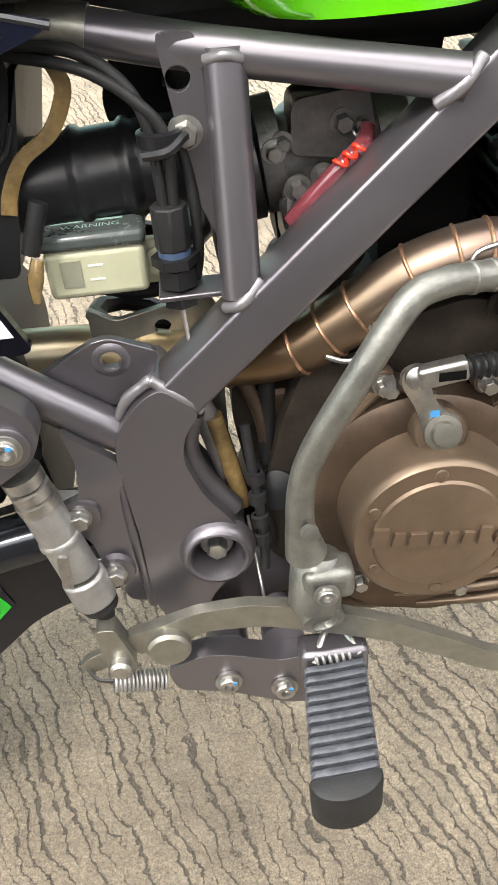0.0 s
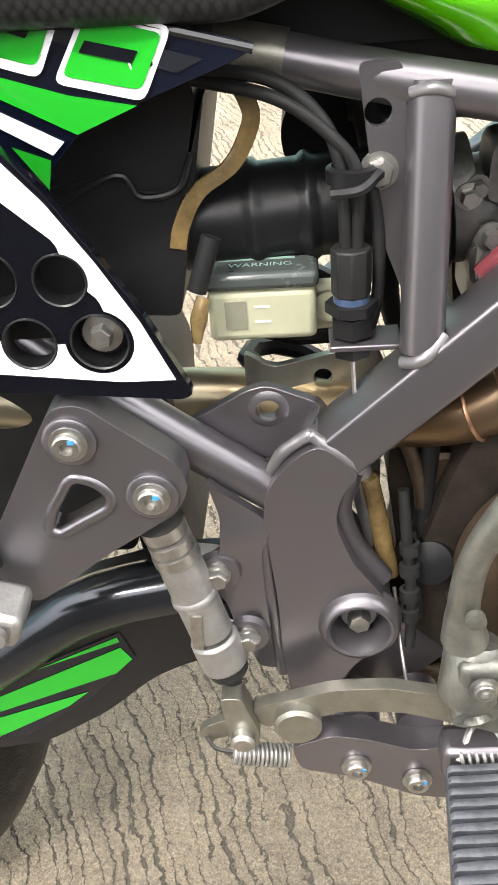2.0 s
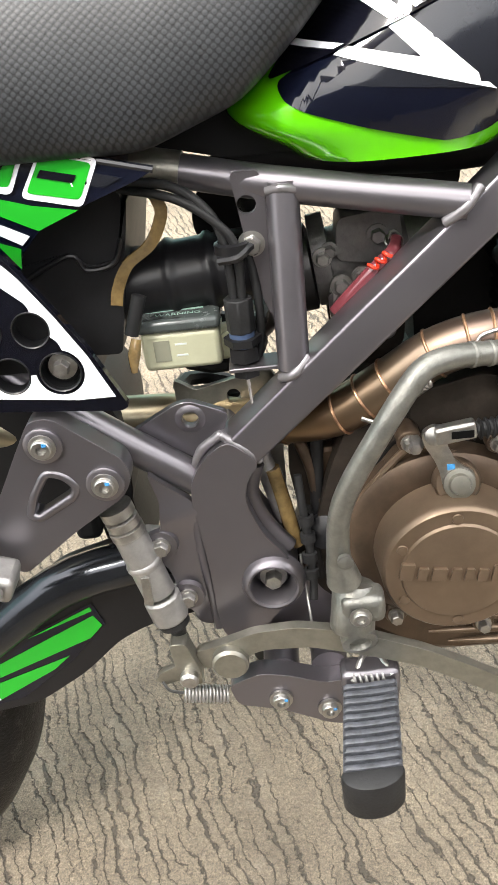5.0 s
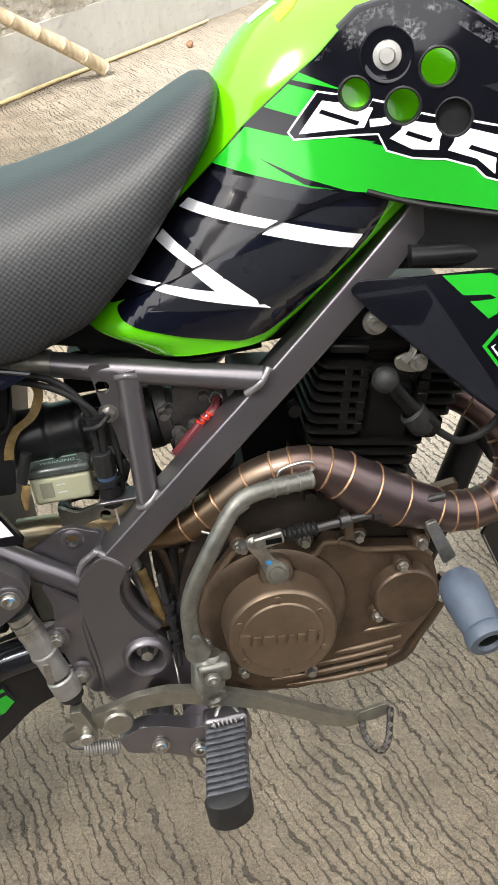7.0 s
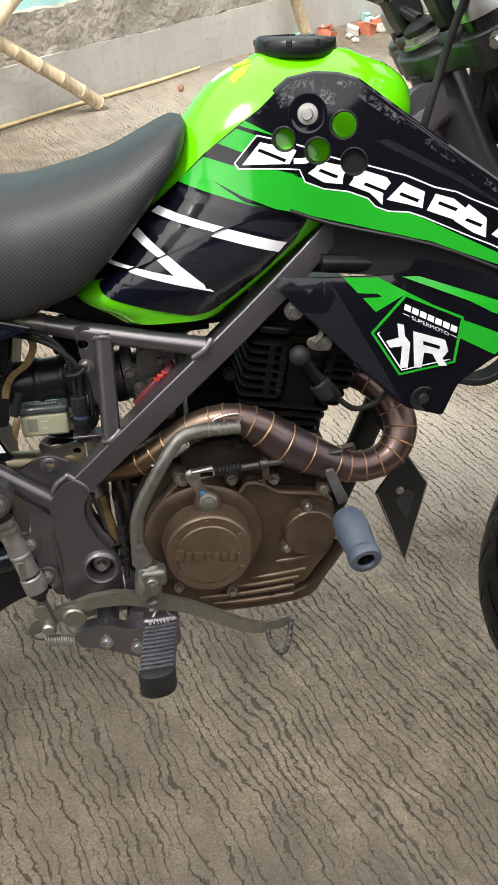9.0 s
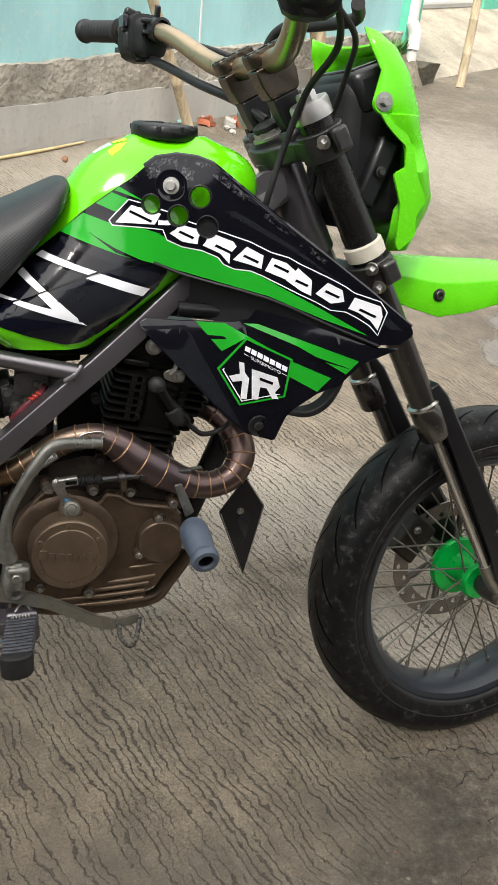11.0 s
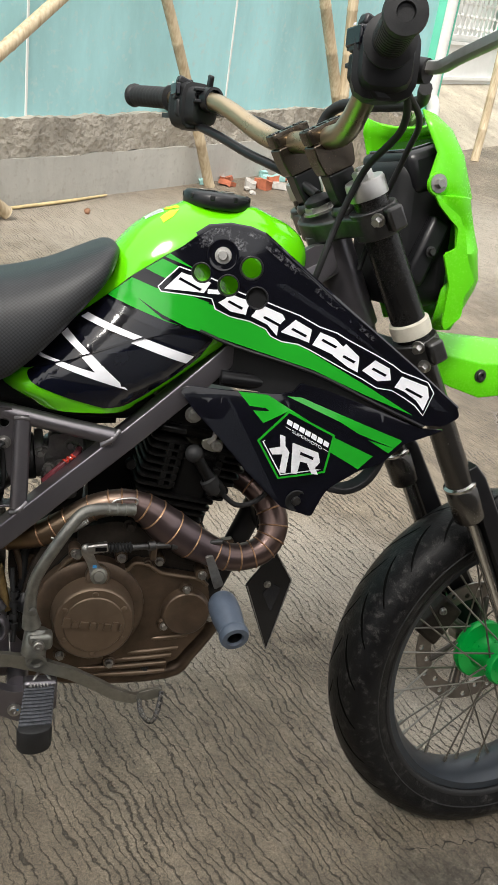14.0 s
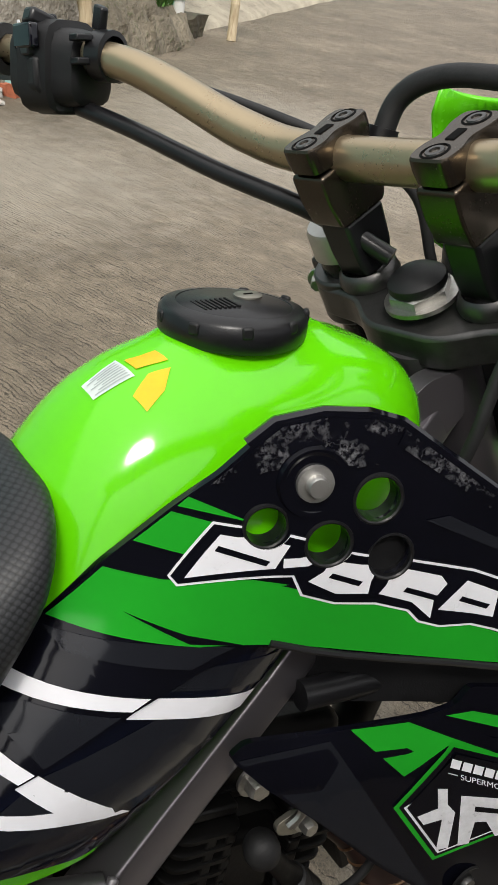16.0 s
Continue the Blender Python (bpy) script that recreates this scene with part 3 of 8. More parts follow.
bm = slab(-9, 3.98, 0.0, 0.3, -0.1, 0.235, 0.06)
uneven(bm, 0.008, 5)
tagged(placed(part("plinth", bm, PLINTH_M), WALL), "grey rendered wall footing with cracks", "wall footing", kind="structure")
bm = slab(-9, 3.98, 0.006, 0.3, 0.228, 0.43, 0.035)
uneven(bm, 0.022, 6)
uneven(bm, 0.012, 21)
tagged(placed(part("stone_course", bm, ROUGH_M, smooth=60), WALL), "rough crumbling stone and mortar course on the footing", "wall footing", kind="structure")
bm = slab(-9, 3.95, 0.06, 0.24, 0.40, 2.9, 0.3)
wall_ob = tagged(placed(part("wall_yard", bm, TEAL_M), WALL), "pale teal painted plaster wall, weathered", "wall", kind="structure")
for s in (-2.3, -0.42, 1.2, 2.6):
    part("panel_seam", rbox((s, 0.058, 1.65), (0.012, 0.008, 2.5)), WHITEWALL_M, wall_ob)
bm = slab(3.95, 4.2, -0.01, 0.3, 0.0, 2.9, 0.3)
tagged(placed(part("pilaster", bm, GREENWALL_M), WALL), "mint green painted gate pillar", "pillar", kind="structure")
bm = slab(8.25, 10.5, 1.05, 1.28, 0.2, 2.9, 0.3)
tagged(placed(part("pilaster", bm, GREENWALL_M), WALL), "mint green painted gate pillar", "pillar", kind="structure")
# sloping concrete in front of the gate
rings = []
for s in np.linspace(4.22, 10.5, 18):
    w = 0.06 * noise.noise(Vector((s * 1.7, 0, 0)))
    rings.append([(s, -0.05 + w, -0.05), (s, 0.0 + w, 0.03), (s, 0.5, 0.22 + w * 0.3), (s, 1.15, 0.42), (s, 1.15, -0.05)])
tagged(placed(part("ramp", loft(rings), RAMP_M, smooth=60), WALL), "pale sunlit concrete ramp up to the gate", "ramp", kind="structure")
bm = slab(4.0, 4.5, -0.12, 0.5, -0.05, 0.16, 0.06)
uneven(bm, 0.05, 7, (0, 1, 2))
tagged(placed(part("soil_bank", bm, MOSSY_M, smooth=60), WALL), "dark mossy earth beside the ramp", "soil", kind="structure")
# mossy rubble bank where the footing has fallen away
MOSS_M = wall_material("mossy_dark_rubble", (0.23, 0.195, 0.14), (0.07, 0.085, 0.03), 0.5, 0.03)
rings = []
for f in np.linspace(2.5, 4.0, 44):
    ring = []
    hgt = interp(f, [2.5, 2.7, 3.2, 3.8, 4.0], [0.22, 0.36, 0.40, 0.34, 0.26])
    for d, z in ((0.08, -0.05), (-0.26, -0.05), (-0.24, 0.05), (-0.19, 0.14), (-0.15, 0.22), (-0.12, 0.5), (-0.07, 0.78), (-0.02, 0.95), (0.08, 1.0)):
        q = Vector((f, d, z * hgt if z > 0.3 else z))
        if z > 0:
            q += Vector((0, noise.noise(q * 6) * 0.07 + noise.noise(q * 17) * 0.03, noise.noise(q * 9 + Vector((4, 0, 0))) * 0.04))
        ring.append(q)
    rings.append(ring)
tagged(placed(part("moss_bank", loft(rings), MOSS_M, smooth=40), WALL), "dark mossy rubble bank at the foot of the wall", "bank", kind="structure")
# white gate
gate = tagged(new("gate"), "white painted metal gate with an ornamental grille", "gate", kind="structure")
gate.matrix_world = WALL
part("panel", rbox((6.45, 1.16, 0.60), (3.5, 0.05, 0.56)), WHITEWALL_M, gate)
for z in (0.36, 0.48, 0.86, 0.93, 1.38):
    part("rail", rbox((6.45, 1.125, z), (3.5, 0.06, 0.035)), WHITEWALL_M, gate)
for k in range(26):
    s = 4.68 + k * 0.135
    bm = tube([(s, 1.14, 0.93), (s, 1.14, 1.38)], 0.012, 8)
    for z in (1.02, 1.15, 1.28):
        bmesh.ops.create_uvsphere(bm, u_segments=8, v_segments=6, radius=0.026, matrix=Matrix.Translation((s, 1.14, z)))
    part("baluster", bm, WHITEWALL_M, gate)
tagged(placed(part("wall_house", slab(4.2, 10.5, 1.35, 1.5, 0.2, 3.0, 0.4), WHITEWALL_M), WALL), "white house wall behind the gate", "wall", kind="structure")
bm = tube([(4.02, -0.07, 0.0), (4.02, -0.07, 0.30)], 0.045, 16)
tube([(4.02, -0.07, 0.30), (4.03, -0.06, 0.42), (4.0, -0.02, 0.52)], 0.058, 16, 6, True, bm)
tube([(4.0, -0.03, 0.5), (4.0, -0.03, 2.4)], 0.05, 16, 1, False, bm)
tagged(placed(part("drain_pipe", bm, PVC_M), WALL), "grubby white drain pipe at the wall's end", "pipe", kind="structure")

# unseen wall, posts and roof added to shade near concrete and darken reflections
bm = rbox((3.2, -1.35, 0.80), (9.6, 0.2, 1.60))
tagged(part("wall_blocker", bm, BLOCKER_M, None, smooth=0), "unseen low dark wall added behind the camera to darken reflections", "wall", kind="structure")
for x in (-1.5, 3.2, 7.9):
    tagged(part("post_blocker", rbox((x, -1.35, 2.205), (0.11, 0.11, 1.21)), BLOCKER_M, None, smooth=0, bevel=0.006), "unseen dark post holding up the added roof", "post", kind="structure")
bm = rbox((3.2, -1.17, 2.86), (9.6, 0.54, 0.1))
tagged(part("ceiling_blocker", bm, WOODR_M, None, smooth=0), "unseen boarded roof added to shade the near yard", "eaves", kind="structure")


def bamboo(base, top, r, label):
    b, t = Vector(base), Vector(top)
    n = 9
    pts, rad = [], []
    for i in range(n):
        f = i / (n - 1)
        for e, k in ((-0.004, 1.0), (0.0, 1.08), (0.004, 1.0)):
            q = b + (t - b) * min(1, max(0, f + e))
            q = q + Vector((math.sin(f * 7), math.cos(f * 5), 0)) * 0.008
            pts.append(q)
            rad.append(r * k * (1 - 0.18 * f))
    tagged(part("bamboo_pole", tube(pts, rad, 14, 1, False), BAMBOO_M, None), label, "bamboo pole", "bamboo poles")


for base, top, r, lb in (
    ((-0.72, -0.17, 0.03), (-1.45, -0.05, 0.6), 0.032, "short bamboo pole propped on the concrete against the footing"),
    ((-1.78, -0.12, 0.03), (1.2, -0.06, 2.03), 0.034, "dry bamboo pole leaning slantwise on the teal wall"),
    ((0.955, -0.09, 0.0), (-0.2, -0.05, 2.2), 0.033, "dry bamboo pole leaning on the teal wall"),
    ((2.6, -0.1, 0.0), (1.37, -0.06, 2.2), 0.042, "thick brown bamboo pole leaning on the teal wall"),
    ((2.38, -0.14, 0.0), (2.145, -0.11, 2.2), 0.04, "pale bamboo pole standing at the teal wall"),
    ((4.54, -0.355, 0.0), (4.85, -0.2, 2.2), 0.04, "bamboo post standing before the ramp"),
):
    bamboo(wall_at(base), wall_at(top), r, lb)
tagged(part("sandal_box", rbox((0, 0, 0.02), (0.16, 0.1, 0.035)), mat("grey_rubber_mat", (0.07, 0.075, 0.08), 0.5), None, bevel=0.006), "dark grey plastic block lying on the concrete", "plastic block")
bpy.data.objects["sandal_box"].name = "plastic_block"
bpy.data.objects["plastic_block"].matrix_world = pose(1.56, 1.86, 0.0, 0, 0, 30)

bm = tube([(-1.45, -0.06, 0.012), (-0.9, -0.035, 0.01), (-0.3, -0.05, 0.012), (0.1, -0.03, 0.01)], [0.01, 0.008, 0.009, 0.006], 10, 6)
tagged(placed(part("split_cane", bm, mat("yellow_dry_cane", (0.55, 0.43, 0.22), 0.6, 0.0, 0.25, 25), None), WALL), "yellow dry cane lying along the wall footing", "cane")
bm = rbox((0.735, 0.02, 0.50), (0.29, 0.018, 0.12), None, Matrix.Rotation(0.06, 3, "Y") @ Matrix.Rotation(-0.25, 3, "X"))
tagged(placed(part("board_offcut", bm, mat("pale_plywood", (0.62, 0.47, 0.30), 0.7, 0.0, 0.15, 25), None, bevel=0.002), WALL), "pale plywood offcut leaning on the teal wall", "board")

# rubble by the footing
rnd = random.Random(4)
for k in range(16):
    c = Vector((0.85, 5.38, 0)) + Vector((rnd.uniform(-0.38, 0.5), rnd.uniform(-0.25, 0.3), 0))
    sz = (rnd.uniform(0.05, 0.16), rnd.uniform(0.05, 0.1), rnd.uniform(0.03, 0.07))
    m = (BRICK_M, RUBBLE_M, RUBBLE_M, TEALR_M, BRICK_M, WOODR_M)[k % 6]
    bm = rbox((0, 0, 0), sz)
    bmesh.ops.subdivide_edges(bm, edges=bm.edges[:], cuts=2, use_grid_fill=True)
    uneven(bm, 0.016, 19, (0, 1, 2))
    nm, lb = {0: ("broken_brick", "broken red brick in the rubble by the wall"), 3: ("plaster_chunk", "teal painted plaster chunk in the rubble")}.get(k % 6 if k % 6 != 4 else 0, ("rubble_stone", "grey lump of broken concrete by the wall"))
    ob = tagged(part(nm, bm, m, smooth=30), lb, "rubble", "rubble heap")
    ob.matrix_world = Matrix.Translation((c.x, c.y, sz[2] * 0.42)) @ Matrix.Rotation(rnd.uniform(0, 6.3), 4, "Z") @ Matrix.Rotation(rnd.uniform(-0.25, 0.25), 4, "X")
for k in range(26):
    c = wall_at((1.5 + rnd.gauss(0, 0.42), -0.12 - abs(rnd.gauss(0, 0.14)), 0))
    sz = rnd.uniform(0.012, 0.038)
    bm = bmesh.new()
    bmesh.ops.create_icosphere(bm, subdivisions=1, radius=sz)
    for v in bm.verts:
        v.co = v.co * (1 + 0.5 * noise.noise(v.co * 60 + Vector((k, 0, 0))))
        v.co.z *= 0.55
    ob = tagged(part("rubble_chip", bm, (RUBBLE_M, RUBBLE_M, BRICK_M, WHITEWALL_M)[k % 4], None, smooth=20), "small broken chip of rubble on the concrete", "rubble", "rubble heap")
    ob.location = (c.x, c.y, sz * 0.4)
bm = bmesh.new()
bmesh.ops.create_icosphere(bm, subdivisions=2, radius=0.018)
uneven(bm, 0.006, 40, (0, 1, 2))
ob = tagged(part("pebble", bm, mat("brown_stone", (0.22, 0.11, 0.06), 0.8, 0.0, 0.3, 60)), "small brown stone on the concrete", "stone")
ob.location = (-0.141, 4.081, 0.013)
# weeds at the end of the wall
bm = bmesh.new()
for k in range(70):
    a, h = rnd.uniform(0, 6.28), rnd.uniform(0.04, 0.16)
    o = wall_at((3.75 + rnd.uniform(-0.15, 0.15), -0.03 + rnd.uniform(-0.05, 0.05), 0.26))
    t = o + Vector((math.cos(a) * h * 0.7, math.sin(a) * h * 0.7, h))
    side = Vector((-math.sin(a), math.cos(a), 0)) * 0.014
    v = [bm.verts.new(p) for p in (o, (o + t) / 2 + side, t, (o + t) / 2 - side)]
    bm.faces.new(v)
tagged(part("weeds", bm, LEAF_M, None, smooth=0), "small green weeds growing from the footing", "weeds", kind="stuff")

# cracks in the concrete by the front wheel
CRACK_M = mat("crack_shadow", (0.03, 0.026, 0.02), 0.95, 0.0, 0.3, 60)
for path, w in (([(0.62, 0.35), (0.70, 0.362), (0.771, 0.368), (0.80, 0.325), (0.81, 0.275), (0.765, 0.229), (0.74, 0.18), (0.66, 0.113), (0.6, 0.02)], 0.0024), ([(0.771, 0.368), (0.83, 0.352), (0.95, 0.31)], 0.002), ([(0.80, 0.325), (0.775, 0.30), (0.75, 0.31), (0.715, 0.285)], 0.003)):
    pts = curve3([(x, y, 0) for x, y in path], 14)
    bm = bmesh.new()
    L, R = [], []
    for k, p in enumerate(pts):
        t = (pts[min(k + 1, len(pts) - 1)] - pts[max(k - 1, 0)]).normalized()
        sd = Vector((-t.y, t.x, 0))
        o = p + sd * (0.012 * noise.noise(p * 60) + 0.006 * noise.noise(p * 160))
        h = w * (0.05 + abs(noise.noise(p * 90 + Vector((3, 1, 0)))) * 1.6)
        for lst, f in ((L, 1), (R, -1)):
            q = o + sd * h * f
            lst.append(bm.verts.new((q.x, q.y, ground_z(q.x, q.y) + 0.0022)))
    for k in range(len(pts) - 1):
        bm.faces.new((L[k], L[k + 1], R[k + 1], R[k]))
    tagged(part("ground_crack", bm, CRACK_M, None, smooth=0), "dark jagged crack in the concrete yard", "crack", kind="structure")

# paler slab beside the yard, with a broken mortar ridge along its edge
PALE_M = wall_material("pale_smooth_concrete", (0.30, 0.268, 0.215), (0.17, 0.15, 0.118), 0.3, 0.003)
edge0, edge1 = Vector((0.35, -0.105, 0)), Vector((3.6, 1.753, 0))
run = (edge1 - edge0).normalized()
side = Vector((run.y, -run.x, 0))
rings = []
for f in np.linspace(0, 1, 150):
    o = edge0.lerp(edge1, f)
    w = 0.010 * noise.noise(o * 9) + 0.006 * noise.noise(o * 31)
    rings.append([o + side * (d + (w if d < 0.05 else 0)) + Vector((0, 0, z)) for d, z in ((0.0, -0.03), (0.0, 0.004), (0.006, 0.014), (0.016, 0.019), (0.2, 0.021), (0.7, 0.021), (0.7, -0.03))])
tagged(part("pavement", loft(rings), PALE_M, smooth=50), "pale smooth concrete slab with a worn rounded edge", "pavement", kind="structure")
bm = bmesh.new()
nu, nv = 150, 16
grid = []
for i in range(nu + 1):
    row = []
    for j in range(nv + 1):
        f, g = i / nu, j / nv
        q = Vector((0.62, 0.055, 0)).lerp(Vector((1.02, 0.285, 0)), f) - side * (0.125 * (1 - g))
        q = q + Vector((noise.noise(q * 40), noise.noise(q * 43 + Vector((5, 0, 0))), 0)) * 0.006
        lump = noise.noise(q * 17) + 0.55 * noise.noise(q * 44) + 0.3 * noise.noise(q * 105)
        fade = min(1, f / 0.1, (1 - f) / 0.1, g / 0.25, (1.06 - g) / 0.16)
        row.append(bm.verts.new((q.x, q.y, ground_z(q.x, q.y) - 0.006 + fade * (0.009 + 0.015 * lump))))
    grid.append(row)
for a, c in zip(grid, grid[1:]):
    for j in range(nv):
        bm.faces.new((a[j], a[j + 1], c[j + 1], c[j]))
MORTAR_M = wall_material("crumbled_mortar", (0.15, 0.13, 0.10), (0.06, 0.052, 0.04), 0.5, 0.012)
tagged(part("mortar_ridge", bm, GROUND_M, smooth=25), "crumbling broken concrete beside the slab", "mortar", kind="structure")
rg = random.Random(9)
for k in range(22):
    f = rg.random()
    q = Vector((0.56, 0.06, 0)).lerp(Vector((0.96, 0.29, 0)), f) + side * rg.uniform(-0.12, 0.01)
    sz = rg.uniform(0.0015, 0.004)
    bm = bmesh.new()
    bmesh.ops.create_icosphere(bm, subdivisions=1, radius=sz)
    for v in bm.verts:
        v.co = v.co * (1 + 0.5 * noise.noise(v.co * 300 + Vector((k, 0, 0))))
        v.co.z *= 0.7
    ob = tagged(part("grit_stone", bm, BRICK_M if k == 5 else MORTAR_M, None, smooth=20), "small loose stone on the broken concrete", "stone", "loose stones")
    ob.location = (q.x, q.y, ground_z(q.x, q.y) + sz * 0.35)

# ---- motorcycle ----
BIKE = Matrix.Translation((-0.047, 0.3615, 0)) @ Matrix.Rotation(radians(6.7), 4, "Z") @ Matrix.Rotation(radians(-9.7), 4, "X")
bike = tagged(new("motorcycle"), "lime green and black supermoto motorcycle leaning on its stand", "motorcycle")
bike.matrix_world = BIKE
AXIS = Vector((-0.46, 0, 0.888)).normalized()
STEM = Vector((0.40, 0, 0.976))
STEER = Matrix.Translation(STEM) @ Matrix.Rotation(radians(9), 4, AXIS) @ Matrix.Translation(-STEM)
FWD = AXIS.cross(Vector((0, 1, 0))) * -1     # across the fork, to the front


# front wheel
WC = Vector((0.802, 0, 0.275))
wheel = part("front_wheel", lathe([(0.212, -0.041), (0.222, -0.043), (0.2225, -0.037), (0.211, -0.03), (0.203, -0.012), (0.2015, 0), (0.203, 0.012), (0.211, 0.03), (0.2225, 0.037), (0.222, 0.043), (0.212, 0.041), (0.205, 0.03), (0.198, 0.014), (0.1965, 0), (0.198, -0.014), (0.205, -0.03), (0.212, -0.041)], WC, (0, 1, 0), 96), mat("slate_rim_paint", (0.016, 0.021, 0.028), 0.35, 0.2, 0.15, 40), bike, "wire-spoked wheel with a dark slate rim", STEER)
prof = [(0.2215, -0.036), (0.223, -0.046), (0.238, -0.0535), (0.254, -0.0555), (0.268, -0.053), (0.280, -0.045), (0.2885, -0.033), (0.2935, -0.018), (0.295, 0)]
part("tyre", lathe(prof + [(r, -h) for r, h in prof[-2::-1]], WC, (0, 1, 0), 128), TYRE_M, wheel, "worn black road tyre with dusty shoulders", STEER)
# tread cuts: black strips laid on the tyre in place of groove shade
CUT_M = mat("groove_shade", (0.0025, 0.0025, 0.0025), 0.9, 0.0, 0.15, 18.0, 0.0, 300.0, 0.0, 0.1)
for h_ in (-1, 1):
    part("bead_ring", lathe([(0.2225, h_ * 0.0468), (0.2245, h_ * 0.0492), (0.2275, h_ * 0.0505), (0.2305, h_ * 0.0508)], WC, (0, 1, 0), 96), RUBBER_M, wheel, "", STEER)
    part("sidewall_ring", lathe([(0.247, h_ * 0.0552), (0.2483, h_ * 0.0561), (0.2496, h_ * 0.0552)], WC, (0, 1, 0), 96), RUBBER_M, wheel, "", STEER)


def tyre_pt(a, h, lift=0.0004):
    r = interp(abs(h), [0, 0.018, 0.033, 0.045, 0.053], [0.295, 0.2935, 0.2885, 0.280, 0.268]) + lift
    return WC + Vector((math.cos(a) * r, h, math.sin(a) * r))


for k in range(26):
    a0 = 2 * math.pi * k / 26
    for sgn in (-1, 1):
        bm = bmesh.new()
        L, Rr = [], []
        for j in range(9):
            f = j / 8
            a = a0 + sgn * 0.02 + 0.26 * f
            h = sgn * (0.006 + 0.036 * f ** 1.3)
            w = 0.0021 * math.sin(math.pi * (0.12 + 0.8 * f))
            L.append(bm.verts.new(tyre_pt(a, h - w)))
            Rr.append(bm.verts.new(tyre_pt(a + 0.004, h + w)))
        for j in range(8):
            bm.faces.new((L[j], L[j + 1], Rr[j + 1], Rr[j]))
        part("tread_groove", bm, CUT_M, wheel, "", STEER)
hub = part("hub", lathe([(0, -0.05), (0.014, -0.05), (0.016, -0.042), (0.030, -0.04), (0.0335, -0.034), (0.0335, -0.028), (0.027, -0.022), (0.025, 0), (0.03, 0.018), (0.05, 0.022), (0.052, 0.028), (0.052, 0.034), (0.047, 0.04), (0.02, 0.045), (0, 0.045)], WC, (0, 1, 0), 48), HUB_M, wheel, "green anodised hub", STEER)
SPOKE_M = mat("dull_spoke_steel", (0.22, 0.205, 0.18), 0.4, 0.9, 0.2, 120)
for k in range(36):
    a = 2 * math.pi * k / 36
    sgn = -1 if k % 2 else 1
    da = 0.72 if (k // 2) % 2 else -0.72
    rh = 0.031 if sgn < 0 else 0.049
    p = WC + Vector((math.cos(a + da) * rh, sgn * 0.031, math.sin(a + da) * rh))
    q = WC + Vector((math.cos(a) * 0.2, sgn * 0.006, math.sin(a) * 0.2))
    bm = tube([p, q], 0.0016, 6, 1, False)
    tube([q - (q - p).normalized() * 0.014, q + (q - p).normalized() * 0.004], 0.0031, 6, 1, False, bm)
    part("spoke", bm, SPOKE_M, wheel, "", STEER)
# brake disc on the far side
bm = fill([(math.cos(2 * math.pi * k / 64) * 0.11, math.sin(2 * math.pi * k / 64) * 0.11) for k in range(64)], [[(math.cos(-2 * math.pi * k / 48) * 0.082, math.sin(-2 * math.pi * k / 48) * 0.082) for k in range(48)]] + [circle(math.cos(2 * math.pi * k / 24) * (0.09 if k % 2 else 0.101), math.sin(2 * math.pi * k / 24) * (0.09 if k % 2 else 0.101), 0.005, 10) for k in range(24)])
r = bmesh.ops.extrude_face_region(bm, geom=bm.faces[:])
bmesh.ops.translate(bm, verts=[g for g in r["geom"] if isinstance(g, bmesh.types.BMVert)], vec=(0, 0.004, 0))
bmesh.ops.translate(bm, verts=bm.verts[:], vec=WC + Vector((0, 0.056, 0)))
disc = part("brake_disc", bm, DISC_M, wheel, "drilled steel brake disc", STEER)
for k in range(6):
    a = 2 * math.pi * k / 6
    bm = tube([WC + Vector((math.cos(a) * 0.03, 0.056, math.sin(a) * 0.03)), WC + Vector((math.cos(a + 0.3) * 0.085, 0.058, math.sin(a + 0.3) * 0.085))], 0.006, 8, 1, False)
    part("disc_carrier", bm, DISC_M, wheel, "", STEER)
bm = rbox(WC + Vector((-0.085, 0.058, 0.055)), (0.05, 0.045, 0.075), None, Matrix.Rotation(0.7, 3, "Y"))
cal = part("brake_caliper", bm, GRIME_M, bike, "dark brown brake caliper behind the spokes", STEER, bevel=0.006, seg=3)
part("caliper_bolt", socketbolt(WC + Vector((-0.085, 0.035, 0.075)), OUT, 0.005, 0.006), STEEL_M, cal, "", STEER)
part("axle_nut", hexbolt(WC + Vector((0.008, -0.108, -0.002)), OUT, 0.008, 0.012), DARKSTEEL_M, wheel, "steel axle nut", STEER)
bm = tube([WC + Vector((0, -0.108, 0)), WC + Vector((0, 0.1, 0))], 0.009, 16, 1, False)
lathe([(0.0, -0.03), (0.018, -0.03), (0.02, 0.0), (0.016, 0.02), (0.016, 0.035), (0, 0.035)], WC + Vector((0, -0.06, 0)), (0, 1, 0), 24, bm)
part("axle", bm, DARKSTEEL_M, wheel, "", STEER)


ROD_M = mat("polished_rod_steel", (0.42, 0.41, 0.39), 0.2, 0.95, 0.1, 60)
CAP_M = mat("silver_anodised", (0.48, 0.47, 0.45), 0.42, 0.9, 0.1, 60)


def on_fork(z, y=0.0, out=0.0):
    return Vector((0.428 + (0.978 - z) * 0.525, y, z)) + FWD * out


